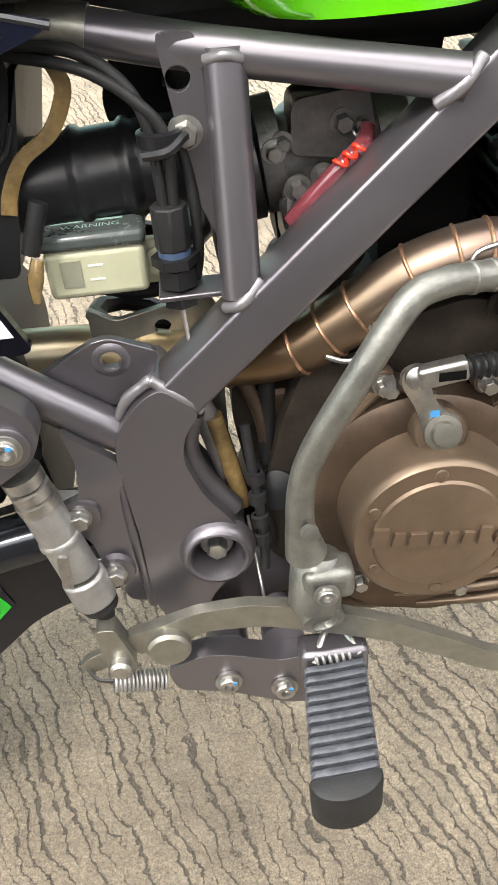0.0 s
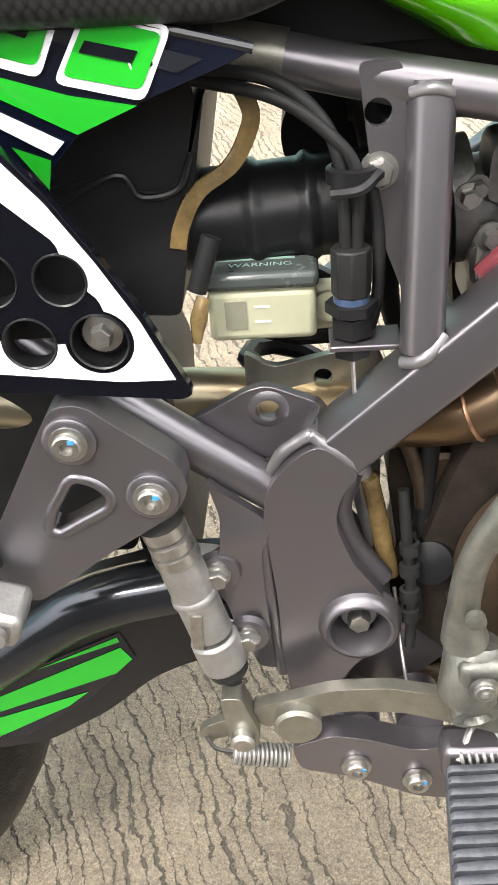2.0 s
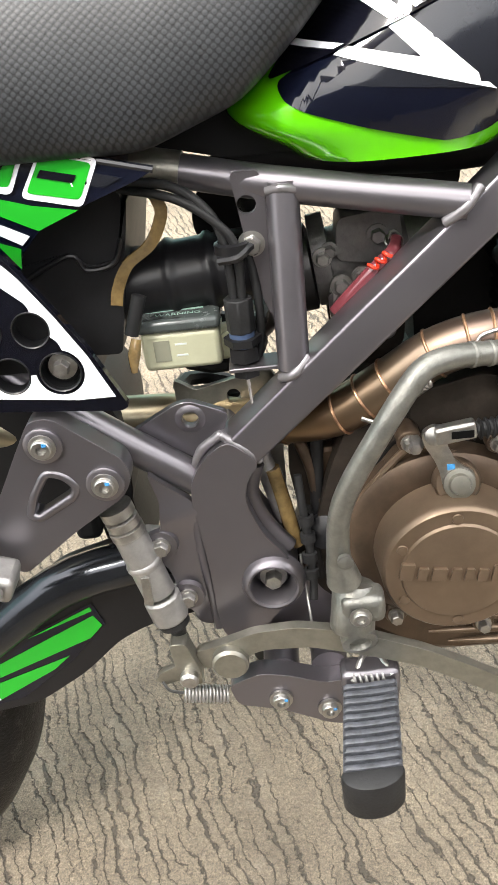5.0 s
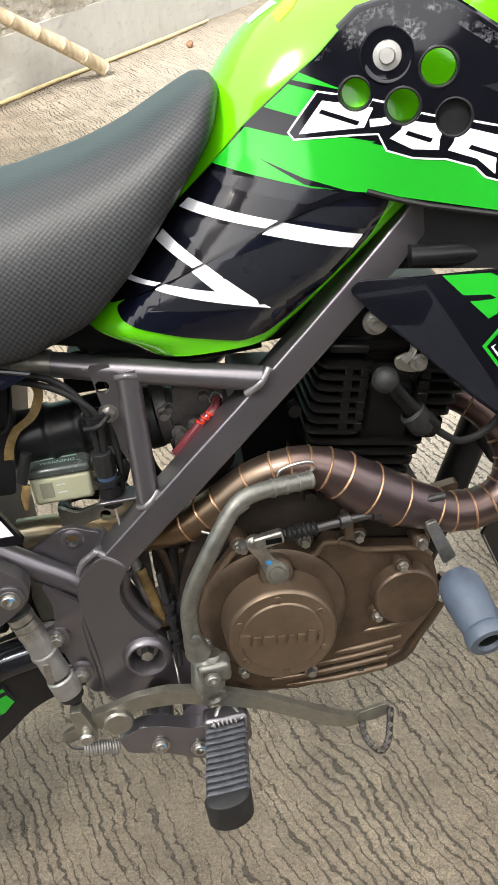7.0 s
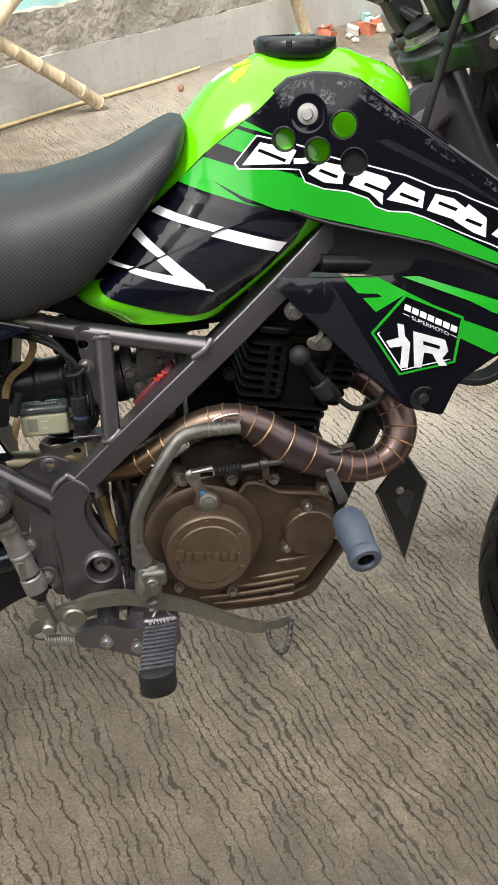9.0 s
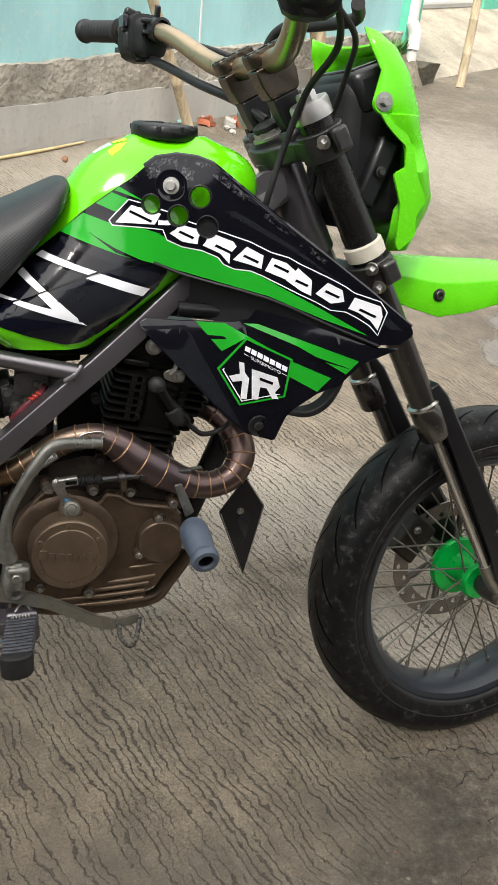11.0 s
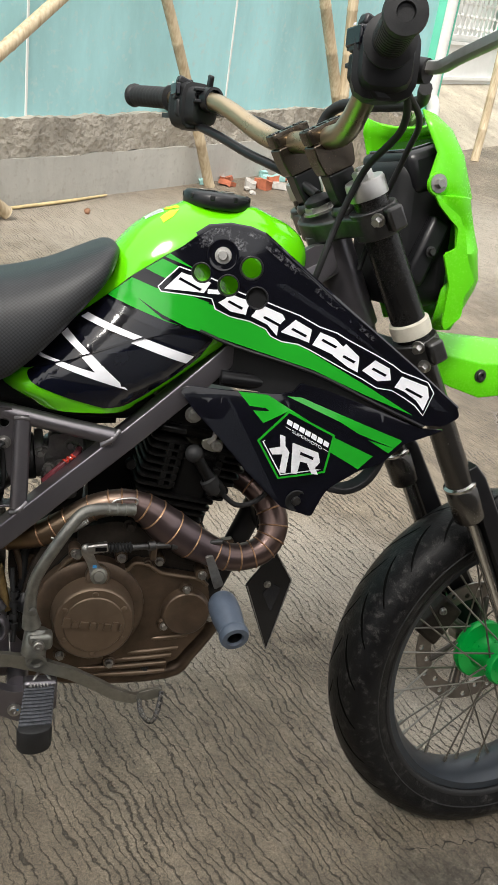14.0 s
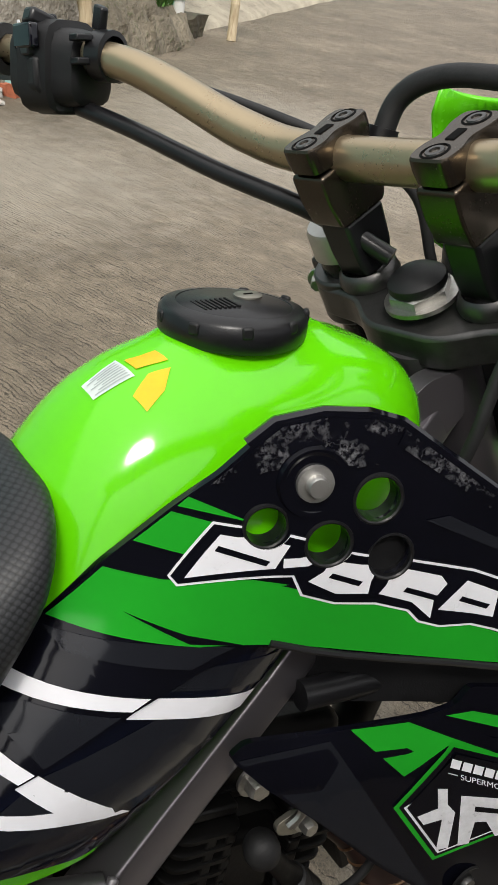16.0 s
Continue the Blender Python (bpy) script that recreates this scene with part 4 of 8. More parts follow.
for sgn in (-1, 1):
    y = sgn * 0.088
    leg = part("fork_leg", tube([on_fork(1.0, y), on_fork(0.815, y)], 0.0225, 32, 1, False), FORKU_M, bike, "black upside-down fork tube", STEER)
    part("lower_tube", tube([on_fork(0.83, y), on_fork(0.60, y)], 0.0195, 28, 1, False), FORK_M, leg, "dark polished fork tube", STEER)
    part("collar", lathe([(0.0205, -0.03), (0.0232, -0.026), (0.0232, 0.0), (0.0232, 0.022), (0.0205, 0.026), (0.0135, 0.028), (0.0135, -0.03)], on_fork(0.588, y), AXIS, 32), FORK_M, leg, "", STEER)
    part("seal_ring", lathe([(0.0195, -0.003), (0.0236, -0.002), (0.0238, 0.002), (0.0195, 0.004)], on_fork(0.613, y), AXIS, 32), ROD_M, leg, "bright seal ring", STEER)
    part("stanchion", tube([on_fork(0.60, y), on_fork(0.315, y)], 0.0092, 24, 1, False), ROD_M, leg, "polished steel fork rod", STEER)
    bm = tube([on_fork(0.335, y), on_fork(0.31, y, 0.001), WC + Vector((-0.004, y * 1.02, 0.01))], [0.0105, 0.012, 0.013], 20, 5)
    lathe([(0, -0.010), (0.0145, -0.010), (0.0155, 0.010), (0, 0.010)], WC + Vector((0.0, y * 1.05, 0)), (0, 1, 0), 28, bm)
    part("axle_clamp", bm, ALU_M, leg, "", STEER)
    part("fork_cap", lathe([(0.025, -0.006), (0.025, 0.013), (0.0235, 0.016), (0.0, 0.016)], on_fork(0.996, y), AXIS, 40), CAP_M, leg, "silver fork cap", STEER)
    part("adjuster", lathe([(0.0125, 0.015), (0.0125, 0.025), (0.011, 0.027), (0.007, 0.027), (0.006, 0.031), (0, 0.031)], on_fork(0.996, y), AXIS, 6), CAP_M, leg, "", STEER)
    part("fork_band", lathe([(0.0225, -0.011), (0.0265, -0.009), (0.027, 0.0), (0.0265, 0.009), (0.0225, 0.011)], on_fork(0.833, y), AXIS, 36), CREAM_M, leg, "cream plastic band on the fork tube", STEER)
    # guard: a channel blade ahead of the rod, broad and angular at its foot
    rings = []
    for f in np.linspace(0, 1, 18):
        c = on_fork(0.632 - 0.345 * f, y, interp(f, [0, 0.5, 0.85, 1], [0.021, 0.026, 0.029, 0.026]))
        dp = interp(f, [0, 0.03, 0.5, 0.8, 0.93, 1], [0.008, 0.0135, 0.0175, 0.023, 0.028, 0.017])
        wd = interp(f, [0, 0.03, 0.8, 1], [0.013, 0.0175, 0.0195, 0.018])
        sec_ = [(-1, -0.9), (-0.75, -1), (0.7, -1), (1, -0.75), (1, 0.75), (0.7, 1), (-0.75, 1), (-1, 0.9), (-0.55, 0.35), (-0.55, -0.35)]
        rings.append([c + FWD * a * dp + Vector((0, w_ * wd, 0)) for a, w_ in sec_])
    gd = part("fork_guard", loft(rings), PLASTIC_M, bike, "black plastic fork guard", STEER, smooth=30, bevel=0.0012)
    for z, o_ in ((0.385, 0.030), (0.365, 0.031), (0.306, 0.020), (0.318, 0.046)):
        part("guard_bolt", socketbolt(on_fork(z, y + sgn * 0.0195, o_), (0, sgn, 0), 0.0042, 0.004), DARKSTEEL_M if z > 0.33 else STEEL_M, gd, "", STEER)
# triple clamps
for z, nm, rr in ((0.965, "upper_clamp", 0.031), (0.805, "lower_clamp", 0.033)):
    o = on_fork(z)
    sec = [(-0.115, 0.0), (-0.108, 0.03), (-0.07, 0.028), (-0.045, -0.005), (0.045, -0.005), (0.07, 0.028), (0.108, 0.03), (0.115, 0.0), (0.105, -0.03), (0.06, -0.032), (0.03, -0.055), (-0.03, -0.055), (-0.06, -0.032), (-0.105, -0.03)]
    ring = rounded(sec, 0.014, 4)
    rings = [[o + FWD * b + Vector((0, a, 0)) + AXIS * h for a, b in ring] for h in (-0.014, 0.012)]
    cl = part(nm, loft(rings), DARKSTEEL_M, bike, "black fork clamp", STEER, bevel=0.003)
    for sgn in (-1, 1):
        part("clamp_boss", lathe([(0.0225, -0.02), (0.0305, -0.02), (0.0305, 0.016), (0.0225, 0.016)], on_fork(z, sgn * 0.088), AXIS, 32), DARKSTEEL_M, cl, "", STEER, bevel=0.002)
        part("pinch_lug", rbox(on_fork(z, sgn * 0.117, 0.006), (0.03, 0.022, 0.03), None, AXIS.to_track_quat("Z", "Y").to_matrix()), DARKSTEEL_M, cl, "", STEER, bevel=0.004)
        for dz in ((0.004,) if z > 0.9 else (-0.012, 0.012)):
            part("pinch_bolt", hexbolt(on_fork(z + dz, sgn * 0.117, -0.012), -FWD + Vector((0, -0.7, 0)), 0.006, 0.012), STEEL_M, cl, "zinc pinch bolt", STEER)
sn = part("stem_nut", lathe([(0.021, 0), (0.021, 0.008), (0.018, 0.010), (0, 0.010)], STEM - AXIS * 0.006, AXIS, 6), STEEL_M, bike, "steel steering stem nut under a black cap", STEER)
part("stem_washer", lathe([(0, -0.001), (0.0245, -0.001), (0.0245, 0.002), (0, 0.002)], STEM - AXIS * 0.006, AXIS, 32), STEEL_M, sn, "", STEER)
part("stem_cap", lathe([(0.0185, 0.009), (0.0195, 0.011), (0.019, 0.015), (0.014, 0.019), (0.005, 0.0205), (0, 0.0205)], STEM - AXIS * 0.006, AXIS, 32), MATTE_M, sn, "black domed stem cap", STEER)
part("steering_stem", tube([on_fork(0.95, 0, -0.028), on_fork(0.80, 0, -0.028)], 0.02, 24, 1, False), DARKSTEEL_M, bike, "", STEER)
# head tube with welds
part("head_tube", tube([Vector((0.412, 0, 0.945)), Vector((0.475, 0, 0.82))], 0.029, 28, 1, False), FRAME_M, bike)
bm = tube([(0.425, 0.02, 0.90), (0.36, 0.04, 0.86), (0.3, 0.055, 0.805)], 1.0, 4, 4, True, None, [(-0.019, -0.024), (0.019, -0.024), (0.019, 0.024), (-0.019, 0.024)])
part("frame_spar", bm, FRAME_M, bike, "", bevel=0.004)

# handlebar
bar_pts = [(0.262, 0.488, 1.135), (0.304, 0.37, 1.126), (0.333, 0.245, 1.113), (0.367, 0.14, 1.068), (0.378, 0.075, 1.055), (0.376, -0.06, 1.055), (0.366, -0.125, 1.066), (0.335, -0.225, 1.105), (0.305, -0.30, 1.117), (0.262, -0.395, 1.122)]
bar = part("handlebar", tube(bar_pts, [0.011, 0.011, 0.0125, 0.0143, 0.0143, 0.0143, 0.0143, 0.0125, 0.011, 0.011], 20, 8), GOLD_M, bike, "champagne gold tapered handlebar", STEER)
for sgn in (-1, 1):
    o, e = (Vector((0.296, -0.318, 1.118)), Vector((0.26, -0.402, 1.122))) if sgn < 0 else (Vector((0.302, 0.374, 1.1255)), Vector((0.267, 0.474, 1.134)))
    d = (e - o).normalized()
    pr = [(0.012, -0.002), (0.0245 if sgn < 0 else 0.02, 0.0), (0.0245 if sgn < 0 else 0.02, 0.004), (0.0165, 0.007)]
    L = (e - o).length
    for k in range(10):
        h = 0.010 + k * (L - 0.022) / 9.0
        pr += [(0.0168, h), (0.0168, h + 0.004), (0.0156, h + 0.0048), (0.0156, h + 0.0066)]
    pr += [(0.0168, L - 0.004), (0.019, L), (0.018, L + 0.005), (0.008, L + 0.006), (0.007, L + 0.002), (0, L + 0.002)]
    part("grip", lathe(pr, o, d, 28), RUBBER_M, bar, "black ribbed rubber grip", STEER)
    # switch housing
    c = Vector((0.318, -0.272, 1.113)) if sgn < 0 else Vector((0.319, 0.312, 1.118))
    rot = d.to_track_quat("Z", "Y").to_matrix()
    rings = []
    for h, w in ((-0.034, 0.02), (-0.03, 0.026), (-0.012, 0.029), (-0.010, 0.034), (0.018, 0.035), (0.022, 0.029), (0.034, 0.026), (0.036, 0.02)):
        ring = []
        for k in range(24):
            a = 2 * math.pi * k / 24
            sq = (abs(math.cos(a)) ** 4 + abs(math.sin(a)) ** 4) ** -0.25
            ring.append(c + rot @ Vector((math.cos(a) * w * sq * 0.9, math.sin(a) * w * sq, h)) + Vector((0, 0, -0.007)))
        rings.append(ring)
    sw = part("switch_housing", loft(rings), MATTE_M, bar, "black plastic switch housing", STEER)
    part("switch_button", rbox(c + Vector((-0.028, 0, 0.006)), (0.012, 0.02, 0.012)), PLASTIC_M, bar, "", STEER, bevel=0.002)
    part("switch_button", rbox(c + Vector((-0.024, 0.004, -0.02)), (0.012, 0.022, 0.009)), PLASTIC_M, bar, "", STEER, bevel=0.002)
    part("switch_slider", rbox(c + Vector((-0.012, sgn * 0.004, 0.026)), (0.018, 0.012, 0.01)), PLASTIC_M, bar, "", STEER, bevel=0.002)
    chin = [[c + Vector((dx, sgn * dy, dz)) for dx, dy, dz in ((-0.032 * k, -0.014, h), (-0.032 * k, 0.02, h), (0.02 * k, 0.024, h), (0.03 * k, 0.0, h), (0.02 * k, -0.02, h))] for h, k in ((0.0, 1.0), (-0.022, 1.0), (-0.042, 0.45))]
    part("housing_chin", loft(chin), MATTE_M, bar, "", STEER, bevel=0.003)
    part("clamp_ring", lathe([(0.0145, -0.008), (0.0185, -0.007), (0.0185, 0.007), (0.0145, 0.008)], c + Vector((0.012, -sgn * 0.048, 0.0)), d, 28), PLASTIC_M, bar, "", STEER)
    for dz in (-0.008, 0.008):
        part("clamp_fin", rbox(c + Vector((-0.008, -sgn * 0.046, dz + 0.004)), (0.014, 0.013, 0.005)), PLASTIC_M, bar, "", STEER, bevel=0.0012)
    part("mode_switch", rbox(c + Vector((-0.018, sgn * 0.0, 0.026)), (0.022, 0.016, 0.012), None, Matrix.Rotation(0.35, 3, "Y")), PLASTIC_M, bar, "", STEER, bevel=0.003)
    part("button_well", rbox(c + Vector((-0.031, -sgn * 0.002, 0.014)), (0.008, 0.03, 0.018)), GLOSS_M, bar, "", STEER, bevel=0.002)
    part("button_icon", rbox(c + Vector((-0.0352, -sgn * 0.0, 0.024)), (0.0006, 0.004, 0.002)), WHITE_M, bar, "", STEER)
    # perch
    part("lever_perch", tube([c + Vector((0.012, -sgn * 0.035, 0.0)), c + Vector((0.035, -sgn * 0.025, -0.003)), c + Vector((0.05, sgn * 0.0, -0.006))], [0.017, 0.014, 0.012], 14, 5), MATTE_M, bar, "", STEER)
part("brake_lever", tube([(0.355, -0.255, 1.112), (0.372, -0.285, 1.110), (0.36, -0.34, 1.112), (0.352, -0.41, 1.118), (0.35, -0.43, 1.12)], 1.0, 4, 6, True, None, [(-0.006, -0.004), (-0.003, -0.006), (0.003, -0.006), (0.006, -0.004), (0.006, 0.004), (0.003, 0.006), (-0.003, 0.006), (-0.006, 0.004)]), CAP_M, bar, "grey metal brake lever", STEER)
part("clutch_lever", tube([(0.356, 0.295, 1.113), (0.373, 0.325, 1.108), (0.352, 0.40, 1.106), (0.325, 0.49, 1.11)], 1.0, 4, 6, True, None, [(-0.006, -0.004), (0.006, -0.004), (0.006, 0.004), (-0.006, 0.004)]), DARKSTEEL_M, bar, "dark clutch lever", STEER)
part("lever_tang", rbox((0.329, 0.268, 1.144), (0.007, 0.013, 0.018), None, Matrix.Rotation(0.3, 3, "X")), PLASTIC_M, bar, "", STEER, bevel=0.002)
# risers
FRM = Matrix((FWD, (0, 1, 0), AXIS)).transposed()
for y in (-0.043, 0.062):
    o = Vector((0.377, y, 1.055))

    def block(outline, w, d=0.0):
        return loft([[o + FWD * a + AXIS * c + Vector((0, h, 0)) for a, c in rounded(outline, 0.004, 3)] for h in (d - w, d + w)])
    ri = part("bar_riser", block([(-0.0265, -0.0012), (0.0265, -0.0012), (0.026, -0.02), (0.0225, -0.036), (0.019, -0.041), (-0.021, -0.041), (-0.0255, -0.022)], 0.0145), BROWNANO_M, bike, "brown anodised handlebar riser clamp", STEER, bevel=0.0018)
    # waisted cap; black pieces stand in for shaded bolt wells and a slot
    plan = rounded([(-0.028, -0.0135), (-0.028, 0.0135), (-0.014, 0.015), (0, 0.0105), (0.014, 0.015), (0.028, 0.0135), (0.028, -0.0135), (0.014, -0.015), (0, -0.0105), (-0.014, -0.015)], 0.006, 4)
    cp = part("riser_cap", loft([[o + FWD * a * k + Vector((0, c * k, 0)) + AXIS * h for a, c in plan] for h, k in ((0.001, 0.95), (0.010, 1.0), (0.0165, 1.0), (0.018, 0.96))]), BROWNANO_M, ri, "", STEER, smooth=35)
    for f in (-0.0185, 0.0185):
        part("bolt_well", lathe([(0.0086, 0.0002), (0.0074, 0.0007), (0.0068, -0.004), (0, -0.004)], o + FWD * f + AXIS * 0.018, AXIS, 24), CUT_M, cp, "", STEER)
        part("riser_bolt", lathe([(0.0058, 0.0002), (0.0054, 0.0010), (0.0032, 0.0010), (0.0028, -0.0012), (0, -0.0012)], o + FWD * f + AXIS * 0.0178, AXIS, 18), DARKSTEEL_M, cp, "", STEER)
    part("riser_slot", rbox(o + AXIS * 0.0181, (0.0125, 0.0065, 0.0012), None, FRM), CUT_M, cp, "", STEER, bevel=0.003)
    part("foot_block", block([(-0.018, -0.040), (0.0185, -0.040), (0.017, -0.068), (0.012, -0.084), (-0.013, -0.084), (-0.0165, -0.066)], 0.0135), PLASTIC_M, ri, "black riser foot", STEER, bevel=0.003)
    part("riser_foot", lathe([(0.0, 0), (0.0215, 0), (0.0225, 0.004), (0.0205, 0.010), (0.018, 0.012)], o - AXIS * 0.094, AXIS, 28), DARKSTEEL_M, ri, "dark riser washer", STEER)
# cables
def cable(name, pts, r, m=RUBBER_M, xf=None, label="", parent=None):
    return part(name, tube(pts, r, 10, 8), m, parent or bike, label, xf)


cable("wiring_sheath", [(0.322, 0.30, 1.083), (0.338, 0.24, 1.066), (0.358, 0.16, 1.04), (0.384, 0.08, 1.016), (0.41, 0.035, 0.99)], 0.0068, PLASTIC_M, STEER, "glossy black wiring sheath")
cable("clutch_cable", [(0.372, 0.28, 1.108), (0.395, 0.19, 1.088), (0.42, 0.10, 1.06), (0.455, 0.06, 1.03), (0.47, 0.05, 0.98)], 0.0042, RUBBER_M, STEER, "black clutch cable")
cable("brake_hose", [(0.41, 0.055, 1.055), (0.418, 0.045, 1.09), (0.424, 0.01, 1.103), (0.43, -0.06, 1.098), (0.435, -0.15, 1.095), (0.40, -0.22, 1.10)], 0.0075, RUBBER_M, STEER, "thick black hose looping over the clamps")
part("hose_ferrule", tube([(0.408, 0.057, 1.045), (0.413, 0.052, 1.072)], 0.0105, 14, 1, False), PLASTIC_M, bike, "", STEER)
cable("throttle_cable", [(0.36, -0.25, 1.10), (0.39, -0.2, 1.06), (0.395, -0.12, 1.02), (0.385, -0.085, 0.96), (0.37, -0.075, 0.90), (0.365, -0.06, 0.86)], 0.0042, RUBBER_M, STEER, "black throttle cable")
cable("throttle_cable", [(0.355, -0.25, 1.095), (0.41, -0.2, 1.07), (0.44, -0.13, 1.04), (0.45, -0.07, 0.98), (0.44, -0.05, 0.9)], 0.0036, RUBBER_M, STEER, "thin black cable")

# headlight mask
MZ = [1.100, 1.08, 1.051, 1.023, 1.010, 1.001, 0.999, 0.986, 0.967, 0.956, 0.937, 0.931, 0.917, 0.898, 0.883, 0.854, 0.828]
MR = [0.492, 0.496, 0.510, 0.501, 0.501, 0.508, 0.510, 0.523, 0.552, 0.556, 0.556, 0.539, 0.549, 0.560, 0.549, 0.548, 0.552]
MF = [0.535, 0.555, 0.575, 0.591, 0.598, 0.602, 0.595, 0.598, 0.604, 0.608, 0.615, 0.618, 0.623, 0.631, 0.628, 0.613, 0.605]
MW = [0.072, 0.082, 0.089, 0.092, 0.092, 0.090, 0.096, 0.093, 0.083, 0.083, 0.088, 0.093, 0.087, 0.080, 0.080, 0.074, 0.060]
rings = []
for z, xs, xf_, hw in zip(MZ, MR, MF, MW):
    ring = []
    for k in range(29):
        a = math.pi * k / 28
        top = 0.012 * math.sin(a) ** 0.8 if z > 1.09 else 0
        ring.append(Vector((xs + (xf_ - xs) * math.sin(a) ** 0.75, -hw * (math.cos(a) + 0.10 * math.copysign(math.sin(2 * min(a, math.pi - a)), math.cos(a))), z - top)))
    rings.append(ring)
mk = part("headlight_mask", loft(rings, False), GREENP_M, bike, "lime green headlight mask with jagged rear edge", STEER, smooth=28)
so = mk.modifiers.new("shell", "SOLIDIFY")
so.thickness, so.offset = 0.0035, 0
part("mask_bolt", hexbolt((0.512, -0.097, 1.014), OUT, 0.0065, 0.009, None, 1.8), STEEL_M, mk, "zinc flanged mask bolt", STEER)
part("mask_lug", lathe([(0, 0), (0.0135, 0), (0.0145, 0.004), (0, 0.004)], (0.512, -0.0975, 1.013), (0, 1, 0), 28), GREENP_M, mk, "", STEER)
# lower wing with a pointed rear tip, bowed round to the front
wing_y = lambda x, z: -0.099 + 0.9 * max(0.0, x - 0.565) ** 1.5 + 0.02 * max(0.0, 0.90 - z)
part("mask_wing", panel(rounded([(0.5068, 1.0012), (0.5188, 0.9941), (0.5497, 0.9767), (0.5615, 0.9561), (0.5707, 0.9240), (0.5882, 0.8951), (0.5735, 0.8762), (0.5740, 0.8499), (0.5510, 0.8309), (0.5458, 0.8384), (0.5474, 0.8905), (0.5336, 0.9281), (0.5504, 0.9359), (0.5490, 0.9626), (0.5373, 0.9708), (0.5196, 0.9855)], 0.004, 3), [], wing_y, 0.0035, 0.012), GREENP_M, mk, "pointed lower mask wing", STEER, smooth=30, bevel=0.0009)
hl = part("headlight_shell", rbox((0.527, 0, 0.95), (0.1, 0.12, 0.19)), MATTE_M, bike, "black headlight bucket behind the mask", STEER, bevel=0.025, seg=4)
for bx, by, bz, sx_, sz_ in ((0.525, -0.066, 0.93, 0.03, 0.09),):
    part("headlight_stay", rbox((bx, by, bz), (sx_, 0.02, sz_), None, Matrix.Rotation(0.4, 3, "Y")), PLASTIC_M, hl, "", STEER, bevel=0.006)
part("stay_bolt", hexbolt((0.525, -0.08, 0.93), OUT, 0.005, 0.006), DARKSTEEL_M, hl, "", STEER)
da = part("speedometer", rbox((0.527, 0, 1.035), (0.075, 0.13, 0.055), None, Matrix.Rotation(radians(-20), 3, "Y")), PLASTIC_M, bike, "black speedometer pod with a grey rim", STEER, bevel=0.012, seg=3)
part("gauge_glass", rbox((0.518, 0, 1.062), (0.058, 0.1, 0.004), None, Matrix.Rotation(radians(-20), 3, "Y")), mat("dark_gauge_glass", (0.02, 0.022, 0.025), 0.08, 0, 0.1, 20, 0, 300, 1.0), da, "", STEER, bevel=0.0015)

# front mudguard
secs = [(0.585, 0.815, 0.035, 0.757), (0.61, 0.815, 0.042, 0.745), (0.655, 0.812, 0.052, 0.731), (0.70, 0.809, 0.056, 0.736), (0.765, 0.806, 0.06, 0.75), (0.782, 0.804, 0.061, 0.749), (0.808, 0.80, 0.062, 0.733), (0.86, 0.789, 0.062, 0.739), (0.95, 0.766, 0.055, 0.733), (1.03, 0.742, 0.035, 0.724)]
rings = []
for x, zt, hw, zl in secs:
    ring = []
    for u, v in ((-1, 0), (-1, 0.35), (-0.97, 0.6), (-0.8, 0.72), (-0.55, 0.86), (-0.3, 0.97), (0, 1), (0.3, 0.97), (0.55, 0.86), (0.8, 0.72), (0.97, 0.6), (1, 0.35), (1, 0)):
        ring.append(Vector((x, u * hw, zl + (zt - zl) * v)))
    rings.append(ring)
fd = part("front_mudguard", loft(rings, False), GREENP_M, bike, "lime green high front mudguard", STEER, smooth=25)
so = fd.modifiers.new("shell", "SOLIDIFY")
so.thickness, so.offset = 0.003, 0
su = fd.modifiers.new("soft", "BEVEL")
su.width, su.segments, su.angle_limit = 0.002, 2, radians(25)
part("mudguard_bolt", socketbolt((0.653, -0.0525, 0.763), OUT, 0.007, 0.005), DARKSTEEL_M, fd, "dark socket bolt", STEER)
part("mudguard_mount", rbox((0.64, 0, 0.772), (0.08, 0.05, 0.03)), MATTE_M, fd, "", STEER, bevel=0.005)

# ---- tank ----
TZ = [0.712, 0.722, 0.74, 0.76, 0.80, 0.845, 0.875, 0.905, 0.93, 0.948, 0.959, 0.966]
TR = [0.045, 0.02, -0.01, 0.012, 0.058, 0.100, 0.117, 0.136, 0.157, 0.180, 0.204, 0.23]
TF = [0.165, 0.185, 0.21, 0.235, 0.288, 0.343, 0.374, 0.384, 0.379, 0.361, 0.337, 0.302]
TW = [0.094, 0.099, 0.104, 0.106, 0.099, 0.088, 0.081, 0.074, 0.063, 0.049, 0.036, 0.02]


def tab(z, ys):
    """A smoothed reading of a table over height."""
    return sum(interp(z + d, TZ, ys) for d in (-0.009, -0.005, 0, 0.005, 0.009)) / 5


def tank_y(x, z):
    xr, xf_, w = tab(z, TR), tab(z, TF), tab(z, TW)
    u = (x - (xr + xf_) / 2) / ((xf_ - xr) / 2)
    n = 3.2 if u > 0 else 2.7
    return -w * (1 - min(0.9995, abs(u)) ** n) ** (1 / n)


